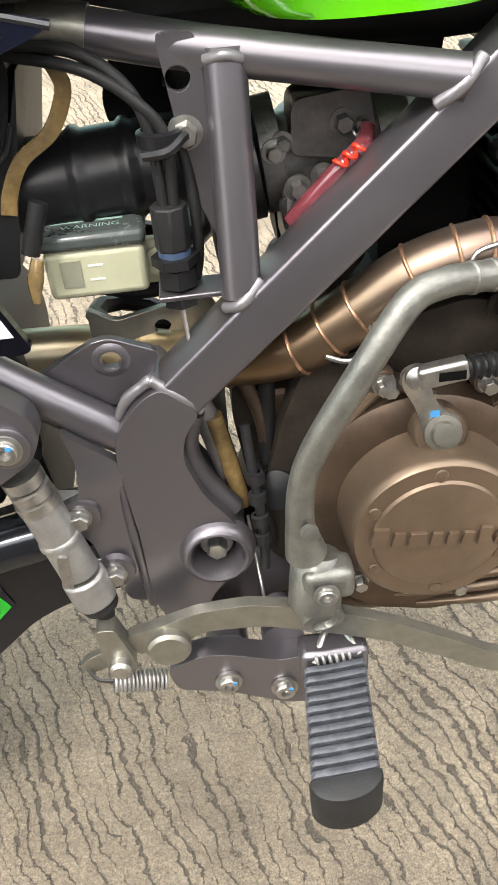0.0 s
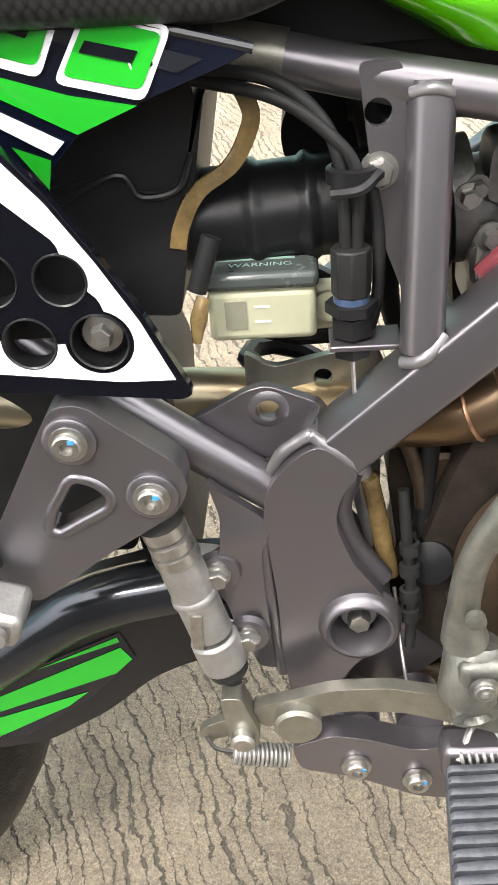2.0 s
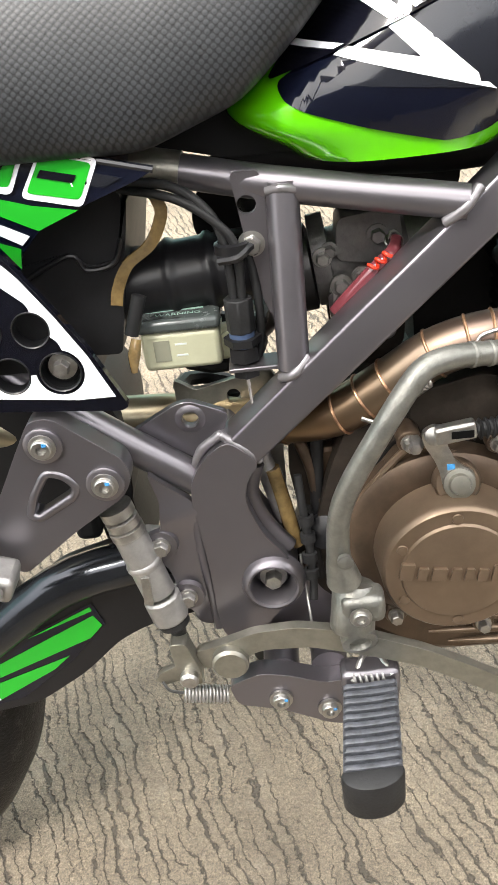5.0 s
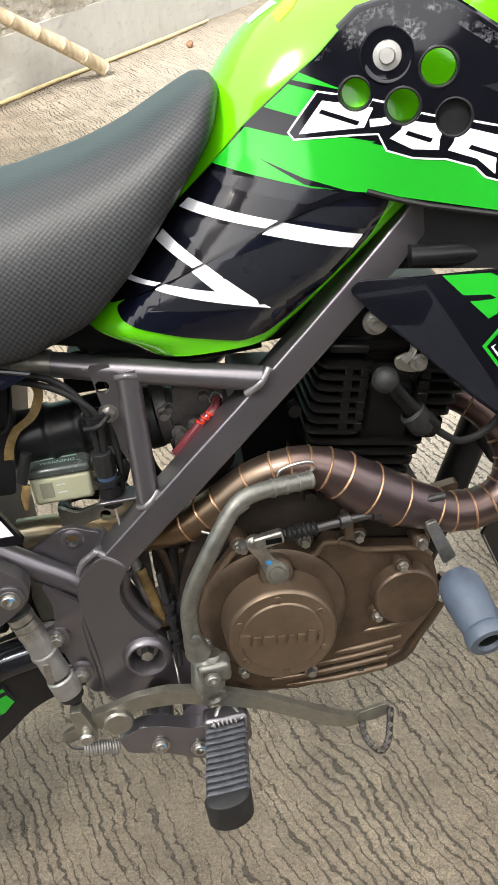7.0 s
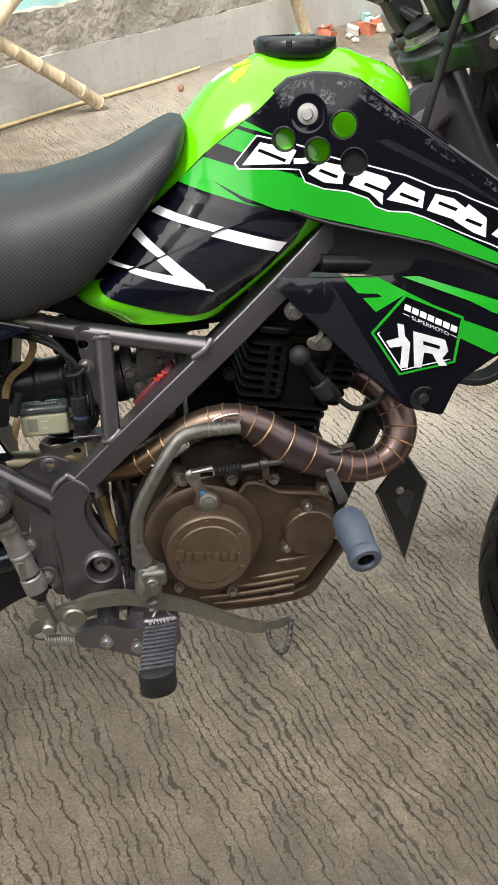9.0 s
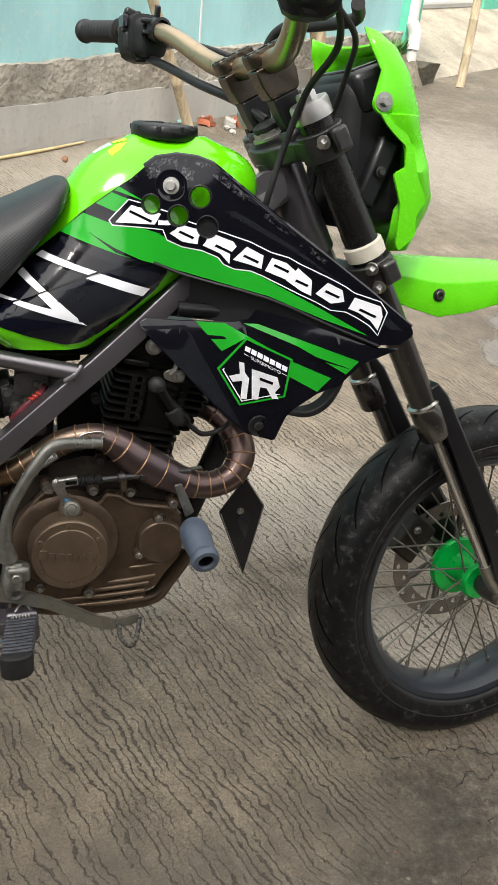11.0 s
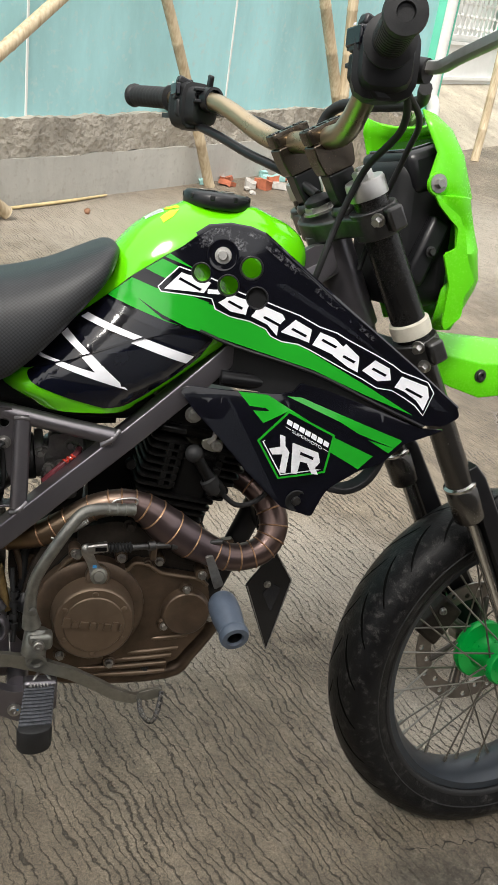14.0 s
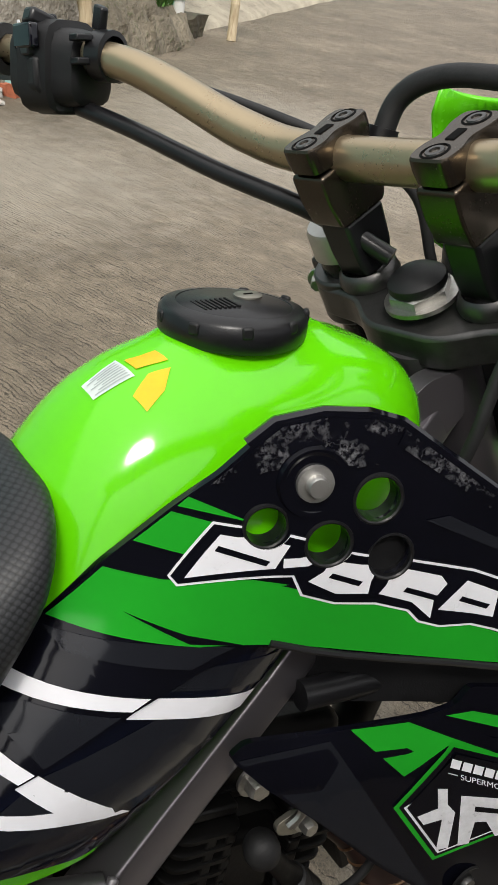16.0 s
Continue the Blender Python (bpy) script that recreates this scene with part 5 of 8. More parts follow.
rings = []
for z in np.linspace(TZ[0], TZ[-1], 64):
    xr, xf_, w = tab(z, TR), tab(z, TF), tab(z, TW)
    ring = []
    for k in range(96):
        a = 2 * math.pi * k / 96
        c, s = math.cos(a), math.sin(a)
        n = 3.2 if c > 0 else 2.7
        q = (abs(c) ** n + abs(s) ** n) ** (-1 / n)
        ring.append(((xr + xf_) / 2 + c * q * (xf_ - xr) / 2, s * q * w, z))
    rings.append(ring)
tank = part("fuel_tank", loft(rings), GREEN_M, bike, "glossy lime green fuel tank", smooth=60)
CAPO = (0.262, 0, 0.967)
cap = part("tank_cap", lathe([(0.040, -0.006), (0.0425, -0.003), (0.043, 0.003), (0.0425, 0.0085), (0.040, 0.0115), (0.0335, 0.0128), (0.033, 0.0121), (0.0322, 0.0128), (0, 0.0135)], CAPO, (0.05, 0, 1), 64), PLASTIC_M, tank, "black lockable fuel cap")
for k in range(9):
    a = 2 * math.pi * k / 9 + 0.2
    part("cap_notch", rbox((CAPO[0] + math.cos(a) * 0.0418, math.sin(a) * 0.0418, 0.9745), (0.0035, 0.0065, 0.007), None, Matrix.Rotation(a, 3, "Z")), MATTE_M, tank, bevel=0.0014)
for k in range(8):
    part("cap_rib", rbox((CAPO[0] - 0.024 + k * 0.003, -0.004, 0.9812), (0.0012, 0.018, 0.0012)), MATTE_M, tank)
part("key_cover", lathe([(0.0, 0.0), (0.0085, 0.0), (0.0085, 0.001), (0.0075, 0.0014), (0, 0.0014)], (CAPO[0] + 0.015, 0.009, 0.9797), (0, 0, 1), 24), ALU_M, tank)
# black strip stands in for the shade of the key slot
part("key_slot", rbox((CAPO[0] + 0.015, 0.009, 0.9813), (0.006, 0.0012, 0.0004)), CUT_M, tank)


def tank_top(x, y):
    for z in np.linspace(0.966, 0.90, 400):
        if abs(tank_y(x, z)) >= abs(y) and tab(z, TR) < x < tab(z, TF):
            return float(z)
    return 0.9


def top_decal(name, pts, m, label, lift=0.0022):
    bm = bmesh.new()
    bm.faces.new([bm.verts.new((x, y, 0)) for x, y in pts])
    bmesh.ops.triangulate(bm, faces=bm.faces[:])
    bmesh.ops.subdivide_edges(bm, edges=bm.edges[:], cuts=7, use_grid_fill=True)
    for v in bm.verts:
        v.co.z = tank_top(v.co.x, v.co.y) + lift
    return part(name, bm, m, tank, label)


ST0, ST1, ST2, ST3 = (Vector(q) for q in ((0.1713, -0.0163), (0.1932, -0.0198), (0.1919, 0.0033), (0.1716, 0.0017)))
top_decal("warning_sticker", [tuple(q) for q in (ST0, ST1, ST2, ST3)], STICKER_M, "pale grey sticker with tiny unreadable print", 0.0007)
GP = mat("grey_print", (0.30, 0.35, 0.33), 0.5)
for k in range(8):
    f = 0.08 + k * 0.11
    a0, a1 = ST1.lerp(ST2, f), ST0.lerp(ST3, f)
    b0, b1 = ST1.lerp(ST2, f + 0.05), ST0.lerp(ST3, f + 0.05)
    g0, g1 = 0.08, 0.92 - 0.12 * (k % 3)
    top_decal("print_line", [tuple(a0.lerp(a1, g0)), tuple(b0.lerp(b1, g0)), tuple(b0.lerp(b1, g1)), tuple(a0.lerp(a1, g1))], GP, "", 0.0011)
top_decal("yellow_sticker", [(0.1946, -0.0017), (0.2096, -0.0089), (0.2118, -0.0209), (0.1957, -0.0155)], YELLOW_M, "yellow torn sticker", 0.0008)
top_decal("yellow_sticker", [(0.1872, -0.0307), (0.1994, -0.0235), (0.2107, -0.0262), (0.2023, -0.0369), (0.1902, -0.0416)], YELLOW_M, "yellow torn sticker", 0.0008)

# black and white side graphics on the tank
blk = rounded([(0.06, 0.775), (0.033, 0.7585), (0.036, 0.75), (0.046, 0.744), (0.085, 0.731), (0.127, 0.719), (0.149, 0.7215), (0.174, 0.736), (0.212, 0.764), (0.238, 0.785), (0.256, 0.812), (0.22, 0.828), (0.15, 0.812)], 0.006, 3)
TD = lambda n_, o, m, lift, lb="": decal(n_, o, tank_y, m, tank, lift, (), lb, 0.012)
TD("side_graphic", blk, NAVY_M, 0.0014, "gloss black graphic with white bars on the tank side")
TD("grey_flash", [(0.06, 0.757), (0.153, 0.7455), (0.20, 0.762), (0.222, 0.78), (0.17, 0.797), (0.11, 0.785)], GREYDECAL_M, 0.0017)
TD("grey_flash", [(0.178, 0.8095), (0.234, 0.793), (0.246, 0.808), (0.2, 0.8155)], GREYDECAL_M, 0.0017)
TD("white_bar", [(0.166, 0.8098), (0.153, 0.8025), (0.223, 0.7795), (0.232, 0.7888)], WHITE_M, 0.002)
TD("white_bar", [(0.106, 0.7875), (0.096, 0.782), (0.112, 0.766), (0.072, 0.7752), (0.066, 0.771), (0.153, 0.745)], WHITE_M, 0.002)


# ---- radiator shrouds, each with a tongue that lies along the tank ----
def flat_y(x, z):
    bow = 0.010 * math.sin(max(0, min(1, (x - 0.18) / 0.36)) * math.pi)
    return -0.1163 - 0.294 * (x - 0.3) + 0.088 * (z - 0.8) - bow * 0.4


def shroud_y(x, z):
    a, b = flat_y(x, z), tank_y(x, z) - 0.0035
    h = max(0.012 - abs(a - b), 0) / 0.012
    stand = 0.007 * math.exp(-((x - 0.268) ** 2 + (z - 0.892) ** 2) / 0.0032)
    return min(a, b) - h * h * 0.003 - stand


SN = (0.294, 1, -0.088)
HOLES = [(0.288, 0.903, 0.0125), (0.232, 0.891, 0.0108), (0.263, 0.880, 0.0118), (0.297, 0.869, 0.0122)]
out = rounded([(0.303, 0.942), (0.285, 0.9475), (0.262, 0.949), (0.238, 0.9445), (0.226, 0.934), (0.210, 0.919), (0.188, 0.904), (0.152, 0.8775), (0.126, 0.8535), (0.096, 0.828), (0.072, 0.8035), (0.042, 0.777), (0.0275, 0.7595), (0.07, 0.7738), (0.104, 0.786), (0.156, 0.8055), (0.195, 0.816), (0.232, 0.8215), (0.277, 0.809), (0.371, 0.788), (0.439, 0.762), (0.505, 0.737), (0.532, 0.7385), (0.549, 0.752), (0.546, 0.762), (0.491, 0.804), (0.394, 0.8735), (0.34, 0.9135)], 0.005, 3)
shroud = part("radiator_shroud", panel(out, [circle(*h) for h in HOLES], shroud_y, 0.004, 0.008), GLOSS_M, bike, "gloss black shroud panel with round holes and green graphics", smooth=35, bevel=0.0012)
# rolled top edge
part("shroud_lip", tube([(x, shroud_y(x, z) + 0.004, z) for x, z in ((0.226, 0.933), (0.239, 0.9435), (0.262, 0.948), (0.285, 0.9465), (0.302, 0.941), (0.34, 0.9125), (0.394, 0.8725), (0.491, 0.803), (0.546, 0.761))], 0.004, 8, 1, False), GLOSS_M, shroud)
for x, z, r in HOLES:
    part("hole_rim", lathe([(r - 0.0006, 0.013), (r - 0.0002, -0.0004), (r + 0.0006, -0.0012), (r + 0.0016, -0.001), (r + 0.0022, 0.001)], (x, shroud_y(x, z), z), SN, 36), PLASTIC_M, shroud)
SB = (0.255, shroud_y(0.255, 0.914), 0.914)
part("bolt_recess", lathe([(0.0195, 0.001), (0.0185, -0.0016), (0.0172, -0.0016), (0.0155, -0.0008), (0.0145, -0.0006), (0, -0.0006)], SB, SN, 40), GLOSS_M, shroud)
part("shroud_bolt", lathe([(0.0, -0.0085), (0.005, -0.0085), (0.0058, -0.007), (0.0058, -0.003), (0.0098, -0.0028), (0.0102, -0.0006), (0, -0.0006)], SB, SN, 24), CAP_M, shroud, "zinc flange bolt")


def SD(name, o, m, lift, label=""):
    """A sticker on the shroud, pierced where the holes are."""
    bm = fill(o)
    x0, x1 = min(p[0] for p in o), max(p[0] for p in o)
    near = [h for h in HOLES + [(0.255, 0.914, 0.0178)] if x0 - h[2] < h[0] < x1 + h[2]]
    slice_up(bm, (0.0025 if near else 0.008) if x1 - x0 > 0.012 else 0.02)
    for x, z, r in near:
        away = lambda p: math.hypot(p.x - x, p.z - z)
        bmesh.ops.delete(bm, geom=[f for f in bm.faces if away(f.calc_center_median()) < r + 0.001], context="FACES")
        for v in [v for e in bm.edges if e.is_boundary for v in e.verts]:
            d = away(v.co)
            if d < r + 0.0032:
                v.co.x, v.co.z = x + (v.co.x - x) / d * (r + 0.001), z + (v.co.z - z) / d * (r + 0.001)
    for v in bm.verts:
        v.co.y = shroud_y(v.co.x, v.co.z) - lift
    return part(name, bm, m, shroud, label)


SD("green_flash", [(0.1955, 0.909), (0.19, 0.9045), (0.225, 0.894)], DECALG_M, 0.0008)
SD("green_flash", [(0.187, 0.902), (0.218, 0.891), (0.193, 0.879), (0.168, 0.8885)], DECALG_M, 0.0008)
SD("green_band", [(0.153, 0.8765), (0.18, 0.868), (0.225, 0.862), (0.303, 0.842), (0.37, 0.810), (0.438, 0.777), (0.493, 0.7485), (0.439, 0.7655), (0.371, 0.7905), (0.303, 0.806), (0.24, 0.8205), (0.231, 0.8225), (0.195, 0.830), (0.15, 0.845), (0.125, 0.8535)], DECALG_M, 0.0008, "green flash across the shroud")
SD("grey_streak", [(0.17, 0.8375), (0.215, 0.8245), (0.19, 0.819), (0.13, 0.8385), (0.1225, 0.849)], GREYDECAL_M, 0.0007)
SD("grey_streak", [(0.09, 0.815), (0.108, 0.8185), (0.15, 0.8055), (0.11, 0.790)], GREYDECAL_M, 0.0007)
SD("white_bar", [(0.1035, 0.8305), (0.0955, 0.8245), (0.156, 0.807), (0.1665, 0.8108)], WHITE_M, 0.0009)
SD("white_bar", [(0.080, 0.8095), (0.073, 0.8028), (0.0975, 0.785), (0.1055, 0.788)], WHITE_M, 0.0009)
SD("white_bar", [(0.047, 0.7795), (0.0435, 0.7765), (0.066, 0.774), (0.072, 0.7762)], WHITE_M, 0.0009)
SD("black_flash", [(0.159, 0.855), (0.189, 0.838), (0.226, 0.8225), (0.19, 0.833)], GLOSS_M, 0.0011)
SD("black_flash", [(0.24, 0.857), (0.30, 0.837), (0.29, 0.846), (0.262, 0.858)], GLOSS_M, 0.0011)
SD("grey_streak", [(0.316, 0.888), (0.40, 0.845), (0.47, 0.803), (0.40, 0.851), (0.33, 0.889)], GREYDECAL_M, 0.0008)
SD("grey_streak", [(0.46, 0.795), (0.52, 0.758), (0.535, 0.757), (0.5, 0.785)], GREYDECAL_M, 0.0008)
# model name drawn as plain slanted blocks with black and white outlines
def inset(pts, d):
    """The outline drawn in by d."""
    area = sum(a[0] * c[1] - c[0] * a[1] for a, c in zip(pts, pts[1:] + pts[:1]))
    out = []
    for k, p in enumerate(pts):
        p, a, c = Vector(p), Vector(pts[k - 1]), Vector(pts[(k + 1) % len(pts)])
        e, g = (p - a).normalized(), (c - p).normalized()
        w = (Vector((-e.y, e.x)) + Vector((-g.y, g.x))).normalized() * math.copysign(d, area)
        out.append(tuple(p + w))
    return out


border = [(0.182, 0.870), (0.206, 0.896), (0.236, 0.889), (0.254, 0.884), (0.268, 0.877), (0.289, 0.871), (0.303, 0.868), (0.334, 0.859), (0.348, 0.855), (0.373, 0.844), (0.394, 0.839), (0.408, 0.832), (0.444, 0.817), (0.463, 0.808), (0.474, 0.801), (0.506, 0.792), (0.515, 0.779), (0.505, 0.749), (0.493, 0.761), (0.479, 0.769), (0.464, 0.776), (0.446, 0.777), (0.428, 0.786), (0.406, 0.795), (0.388, 0.803), (0.363, 0.814), (0.349, 0.819), (0.33, 0.820), (0.317, 0.825), (0.310, 0.833), (0.291, 0.840), (0.268, 0.843), (0.250, 0.850), (0.245, 0.862), (0.234, 0.8625), (0.186, 0.864)]
SD("name_border", border, WHITE_M, 0.0013)
SD("name_ground", inset(border, 0.0015), GLOSS_M, 0.0016)
for blk_ in ([(0.190, 0.868), (0.209, 0.889), (0.243, 0.881), (0.236, 0.868)],
             [(0.240, 0.8735), (0.256, 0.8735), (0.254, 0.8685), (0.240, 0.868)],
             [(0.253, 0.859), (0.268, 0.870), (0.288, 0.865), (0.286, 0.848), (0.268, 0.850)],
             [(0.292, 0.847), (0.303, 0.862), (0.328, 0.8535), (0.332, 0.848), (0.325, 0.839), (0.324, 0.827), (0.316, 0.835), (0.312, 0.839)],
             [(0.328, 0.832), (0.344, 0.8485), (0.364, 0.839), (0.362, 0.823), (0.349, 0.827)],
             [(0.366, 0.821), (0.374, 0.837), (0.391, 0.832), (0.402, 0.823), (0.394, 0.811)],
             [(0.3915, 0.811), (0.405, 0.8265), (0.422, 0.813), (0.422, 0.794), (0.410, 0.799)],
             [(0.427, 0.797), (0.441, 0.811), (0.459, 0.803), (0.462, 0.789), (0.446, 0.786)],
             [(0.467, 0.781), (0.474, 0.795), (0.506, 0.786), (0.509, 0.773), (0.504, 0.756), (0.494, 0.768), (0.479, 0.777)]):
    SD("name_block", blk_, WHITE_M, 0.0019)
    if len(blk_) > 4 or blk_[0][0] < 0.2:
        cx, cz = sum(p[0] for p in blk_) / len(blk_), sum(p[1] for p in blk_) / len(blk_)
        hw_ = (max(p[0] for p in blk_) - min(p[0] for p in blk_)) * 0.24
        SD("name_slot", [(cx - hw_ - 0.001, cz + hw_ * 0.42 - 0.0012), (cx - hw_ + 0.001, cz + hw_ * 0.42 + 0.0014), (cx + hw_ + 0.001, cz - hw_ * 0.42 + 0.0014), (cx + hw_ - 0.001, cz - hw_ * 0.42 - 0.0012)], GLOSS_M, 0.0022)
# black backing added so the front hole looks shaded inside
part("shroud_backing", panel(rounded([(0.283, 0.853), (0.283, 0.884), (0.312, 0.888), (0.325, 0.884), (0.36, 0.865), (0.45, 0.80), (0.44, 0.78), (0.30, 0.82)], 0.003), [], lambda x, z: shroud_y(x, z) + 0.0065, 0.002, 0.03), MATTE_M, shroud, "black backing added to darken the front shroud hole")


def scuff_material():
    """Gloss black with flaking, whitened lacquer."""
    m = mat("flaking_gloss_black", (0.003, 0.0032, 0.006), 0.09, 0.0, 0.3, 14, 0.0, 300, 0.0, 0.5, None, 0.04)
    n, l, p = nodes_of(m)
    tc = n.new("ShaderNodeTexCoord")
    fac = []
    for scale, detail, lo, hi in ((52, 3, 0.44, 0.62), (330, 9, 0.46, 0.62)):
        no = n.new("ShaderNodeTexNoise")
        no.inputs["Scale"].default_value, no.inputs["Detail"].default_value, no.inputs["Roughness"].default_value = scale, detail, 0.68
        l.new(tc.outputs["Object"], no.inputs["Vector"])
        f = n.new("ShaderNodeMapRange")
        f.inputs["From Min"].default_value, f.inputs["From Max"].default_value = lo, hi
        l.new(no.outputs["Fac"], f.inputs["Value"])
        fac.append(f.outputs[0])
    k = n.new("ShaderNodeMath")
    k.operation = "MULTIPLY"
    l.new(fac[0], k.inputs[0])
    l.new(fac[1], k.inputs[1])
    old = p.inputs["Base Color"].links[0].from_socket
    l.new(mixc(n, l, k.outputs[0], old, (0.15, 0.15, 0.16)), p.inputs["Base Color"])
    return m


SCUFF_M = scuff_material()
SD("scuffed_edge", [(0.228, 0.9335), (0.24, 0.943), (0.262, 0.9472), (0.284, 0.9458), (0.301, 0.9405), (0.292, 0.922), (0.276, 0.921), (0.262, 0.934), (0.248, 0.933), (0.236, 0.922), (0.222, 0.917), (0.206, 0.9145)], SCUFF_M, 0.0006)
SD("scuffed_edge", [(0.302, 0.939), (0.339, 0.911), (0.393, 0.871), (0.44, 0.8375), (0.436, 0.833), (0.388, 0.866), (0.334, 0.905), (0.298, 0.931)], SCUFF_M, 0.0006)
# crease line over the shroud
part("shroud_crease", tube([(x, shroud_y(x, z) - 0.0006, z) for x, z in ((0.235, 0.8225), (0.277, 0.8085), (0.371, 0.7875), (0.439, 0.7615), (0.507, 0.736))], 0.0022, 8, 3), PLASTIC_M, shroud)
# small lower scoop
def scoop_y(x, z):
    return shroud_y(x, z) + interp(z, [0.60, 0.73, 0.755], [0.0, 0.0, 0.006])


out = rounded([(0.218, 0.744), (0.228, 0.7515), (0.271, 0.7515), (0.335, 0.7545), (0.352, 0.759), (0.36, 0.771), (0.392, 0.7655), (0.454, 0.7485), (0.505, 0.7325), (0.534, 0.734), (0.487, 0.711), (0.464, 0.684), (0.437, 0.671), (0.404, 0.645), (0.398, 0.635), (0.386, 0.605), (0.349, 0.613), (0.306, 0.651), (0.265, 0.695), (0.237, 0.722)], 0.004, 3)
scoop = part("lower_shroud", panel(out, [], scoop_y, 0.004, 0.016), GLOSS_M, bike, "black lower shroud with a green shield badge", smooth=35, bevel=0.0012)
CD = lambda n_, o, m, lift, lb="": decal(n_, o, scoop_y, m, scoop, lift, (), lb, 0.03)
CD("matte_patch", [(0.222, 0.742), (0.275, 0.747), (0.345, 0.62), (0.307, 0.653), (0.265, 0.696)], GREYDECAL_M, 0.0006)
CD("green_flash", [(0.287, 0.7525), (0.322, 0.7525), (0.40, 0.713), (0.40, 0.694), (0.345, 0.735), (0.318, 0.718)], DECALG_M, 0.0008)
CD("green_flash", [(0.345, 0.7535), (0.362, 0.754), (0.485, 0.7155), (0.47, 0.698), (0.41, 0.73)], DECALG_M, 0.0009)
CD("green_flash", [(0.402, 0.711), (0.452, 0.692), (0.436, 0.6735), (0.401, 0.691)], DECALG_M, 0.0009)
CD("black_flash", [(0.37, 0.737), (0.476, 0.705), (0.40, 0.722)], GLOSS_M, 0.0012)
for k, (sc, m) in enumerate(((1.0, DECALG_M), (0.93, GLOSS_M), (0.87, WHITE_M), (0.83, GLOSS_M))):
    pts = [(0.3125, 0.696), (0.347, 0.7375), (0.4045, 0.7135), (0.397, 0.6645), (0.341, 0.6495)]
    cx, cz = 0.360, 0.692
    if k == 2:
        pts = pts[:1] + [(0.335, 0.708), (0.336, 0.672), (0.38, 0.672), (0.38, 0.664)] + pts[3:]
    CD("badge_layer", [(cx + (x - cx) * sc, cz + (z - cz) * sc) for x, z in pts], m, 0.0013 + 0.0003 * k)
SIL = mat("silver_decal", (0.72, 0.72, 0.75), 0.3, 0.1, 0.15, 120)
def on_badge(u, v):
    """u along the word, v up, both from the word's lower left corner."""
    return (0.3453 + 0.0530 * u - 0.0005 * v, 0.7213 - 0.0249 * u + 0.0069 * v)


for k in range(7):
    u0, u1 = k / 7 + 0.012, (k + 1) / 7 - 0.012
    CD("badge_word", [on_badge(u0 - 0.012, 0), on_badge(u0 + 0.016, 1), on_badge(u1 + 0.016, 1), on_badge(u1 - 0.012, 0)], WHITE_M, 0.0026)
for u0, u1 in ((-0.02, 0.10), (0.86, 0.98)):
    CD("badge_line", [on_badge(u0, -0.72), on_badge(u0, -0.60), on_badge(u1, -0.60), on_badge(u1, -0.72)], SIL, 0.0026)
fc = bpy.data.curves.new("badge_text", "FONT")
fc.body, fc.size = "SUPERMOTO", 1.0
tmp = new("badge_text", fc)
me = bpy.data.meshes.new_from_object(tmp.evaluated_get(bpy.context.evaluated_depsgraph_get()))
bpy.data.objects.remove(tmp)
tw = max(v.co.x for v in me.vertices)
for v in me.vertices:
    x, z = on_badge(0.13 + 0.70 * v.co.x / tw, -1.02 + 0.85 * v.co.y)
    v.co = (x, scoop_y(x, z) - 0.0027, z)
me.materials.append(WHITE_M)
tx = new("badge_text", me)
tx.parent = scoop
for pts in ([(0.3273, 0.6876), (0.3318, 0.6804), (0.3435, 0.6822), (0.3417, 0.6585), (0.3495, 0.6588), (0.3518, 0.686), (0.3464, 0.6932), (0.3452, 0.7054), (0.3388, 0.7067), (0.3403, 0.6915)],
            [(0.3546, 0.6984), (0.3861, 0.6896), (0.3896, 0.6774), (0.384, 0.6698), (0.3886, 0.6616), (0.3808, 0.6613), (0.3737, 0.6744), (0.3657, 0.6756), (0.3633, 0.6593), (0.3558, 0.659)]):
    CD("badge_shape", pts, SIL, 0.0026)
CD("shape_gap", [(0.3646, 0.6884), (0.3812, 0.683), (0.3807, 0.6795), (0.3645, 0.6844)], GLOSS_M, 0.0029)
SL = (0.366, scoop_y(0.366, 0.624), 0.624)
part("scoop_recess", lathe([(0.0145, -0.001), (0.013, -0.0018), (0.0105, -0.0005), (0, -0.0004)], SL, (0, 1, 0), 28), MATTE_M, scoop)
part("scoop_bolt", lathe([(0.0, -0.004), (0.005, -0.004), (0.006, -0.002), (0.006, -0.0006), (0, -0.0006)], SL, (0, 1, 0), 20), DARKSTEEL_M, scoop)
part("scoop_duct", tube([(0.392, -0.148, 0.646), (0.425, -0.157, 0.642), (0.449, -0.16, 0.654), (0.464, -0.16, 0.678), (0.474, -0.155, 0.708)], 1.0, 4, 6, True, None, rounded([(-0.012, -0.0042), (0.012, -0.0042), (0.012, 0.0042), (-0.012, 0.0042)], 0.002, 3)), MATTE_M, scoop)
# joins the panels in front; behind the window it is added to darken it
part("shroud_web", panel(rounded([(0.255, 0.748), (0.36, 0.748), (0.50, 0.722), (0.515, 0.738), (0.40, 0.80), (0.30, 0.818), (0.258, 0.80)], 0.004), [], lambda x, z: flat_y(x, z) + interp(x, [0.25, 0.33, 0.42], [0.045, 0.03, 0.007]), 0.003, 0.02), MATTE_M, scoop, "black web between the shroud panels, also darkening their open window")
part("inner_duct", rbox((0.40, -0.07, 0.765), (0.14, 0.05, 0.03), None, Matrix.Rotation(radians(15), 3, "Y")), MATTE_M, scoop, bevel=0.008, seg=3)
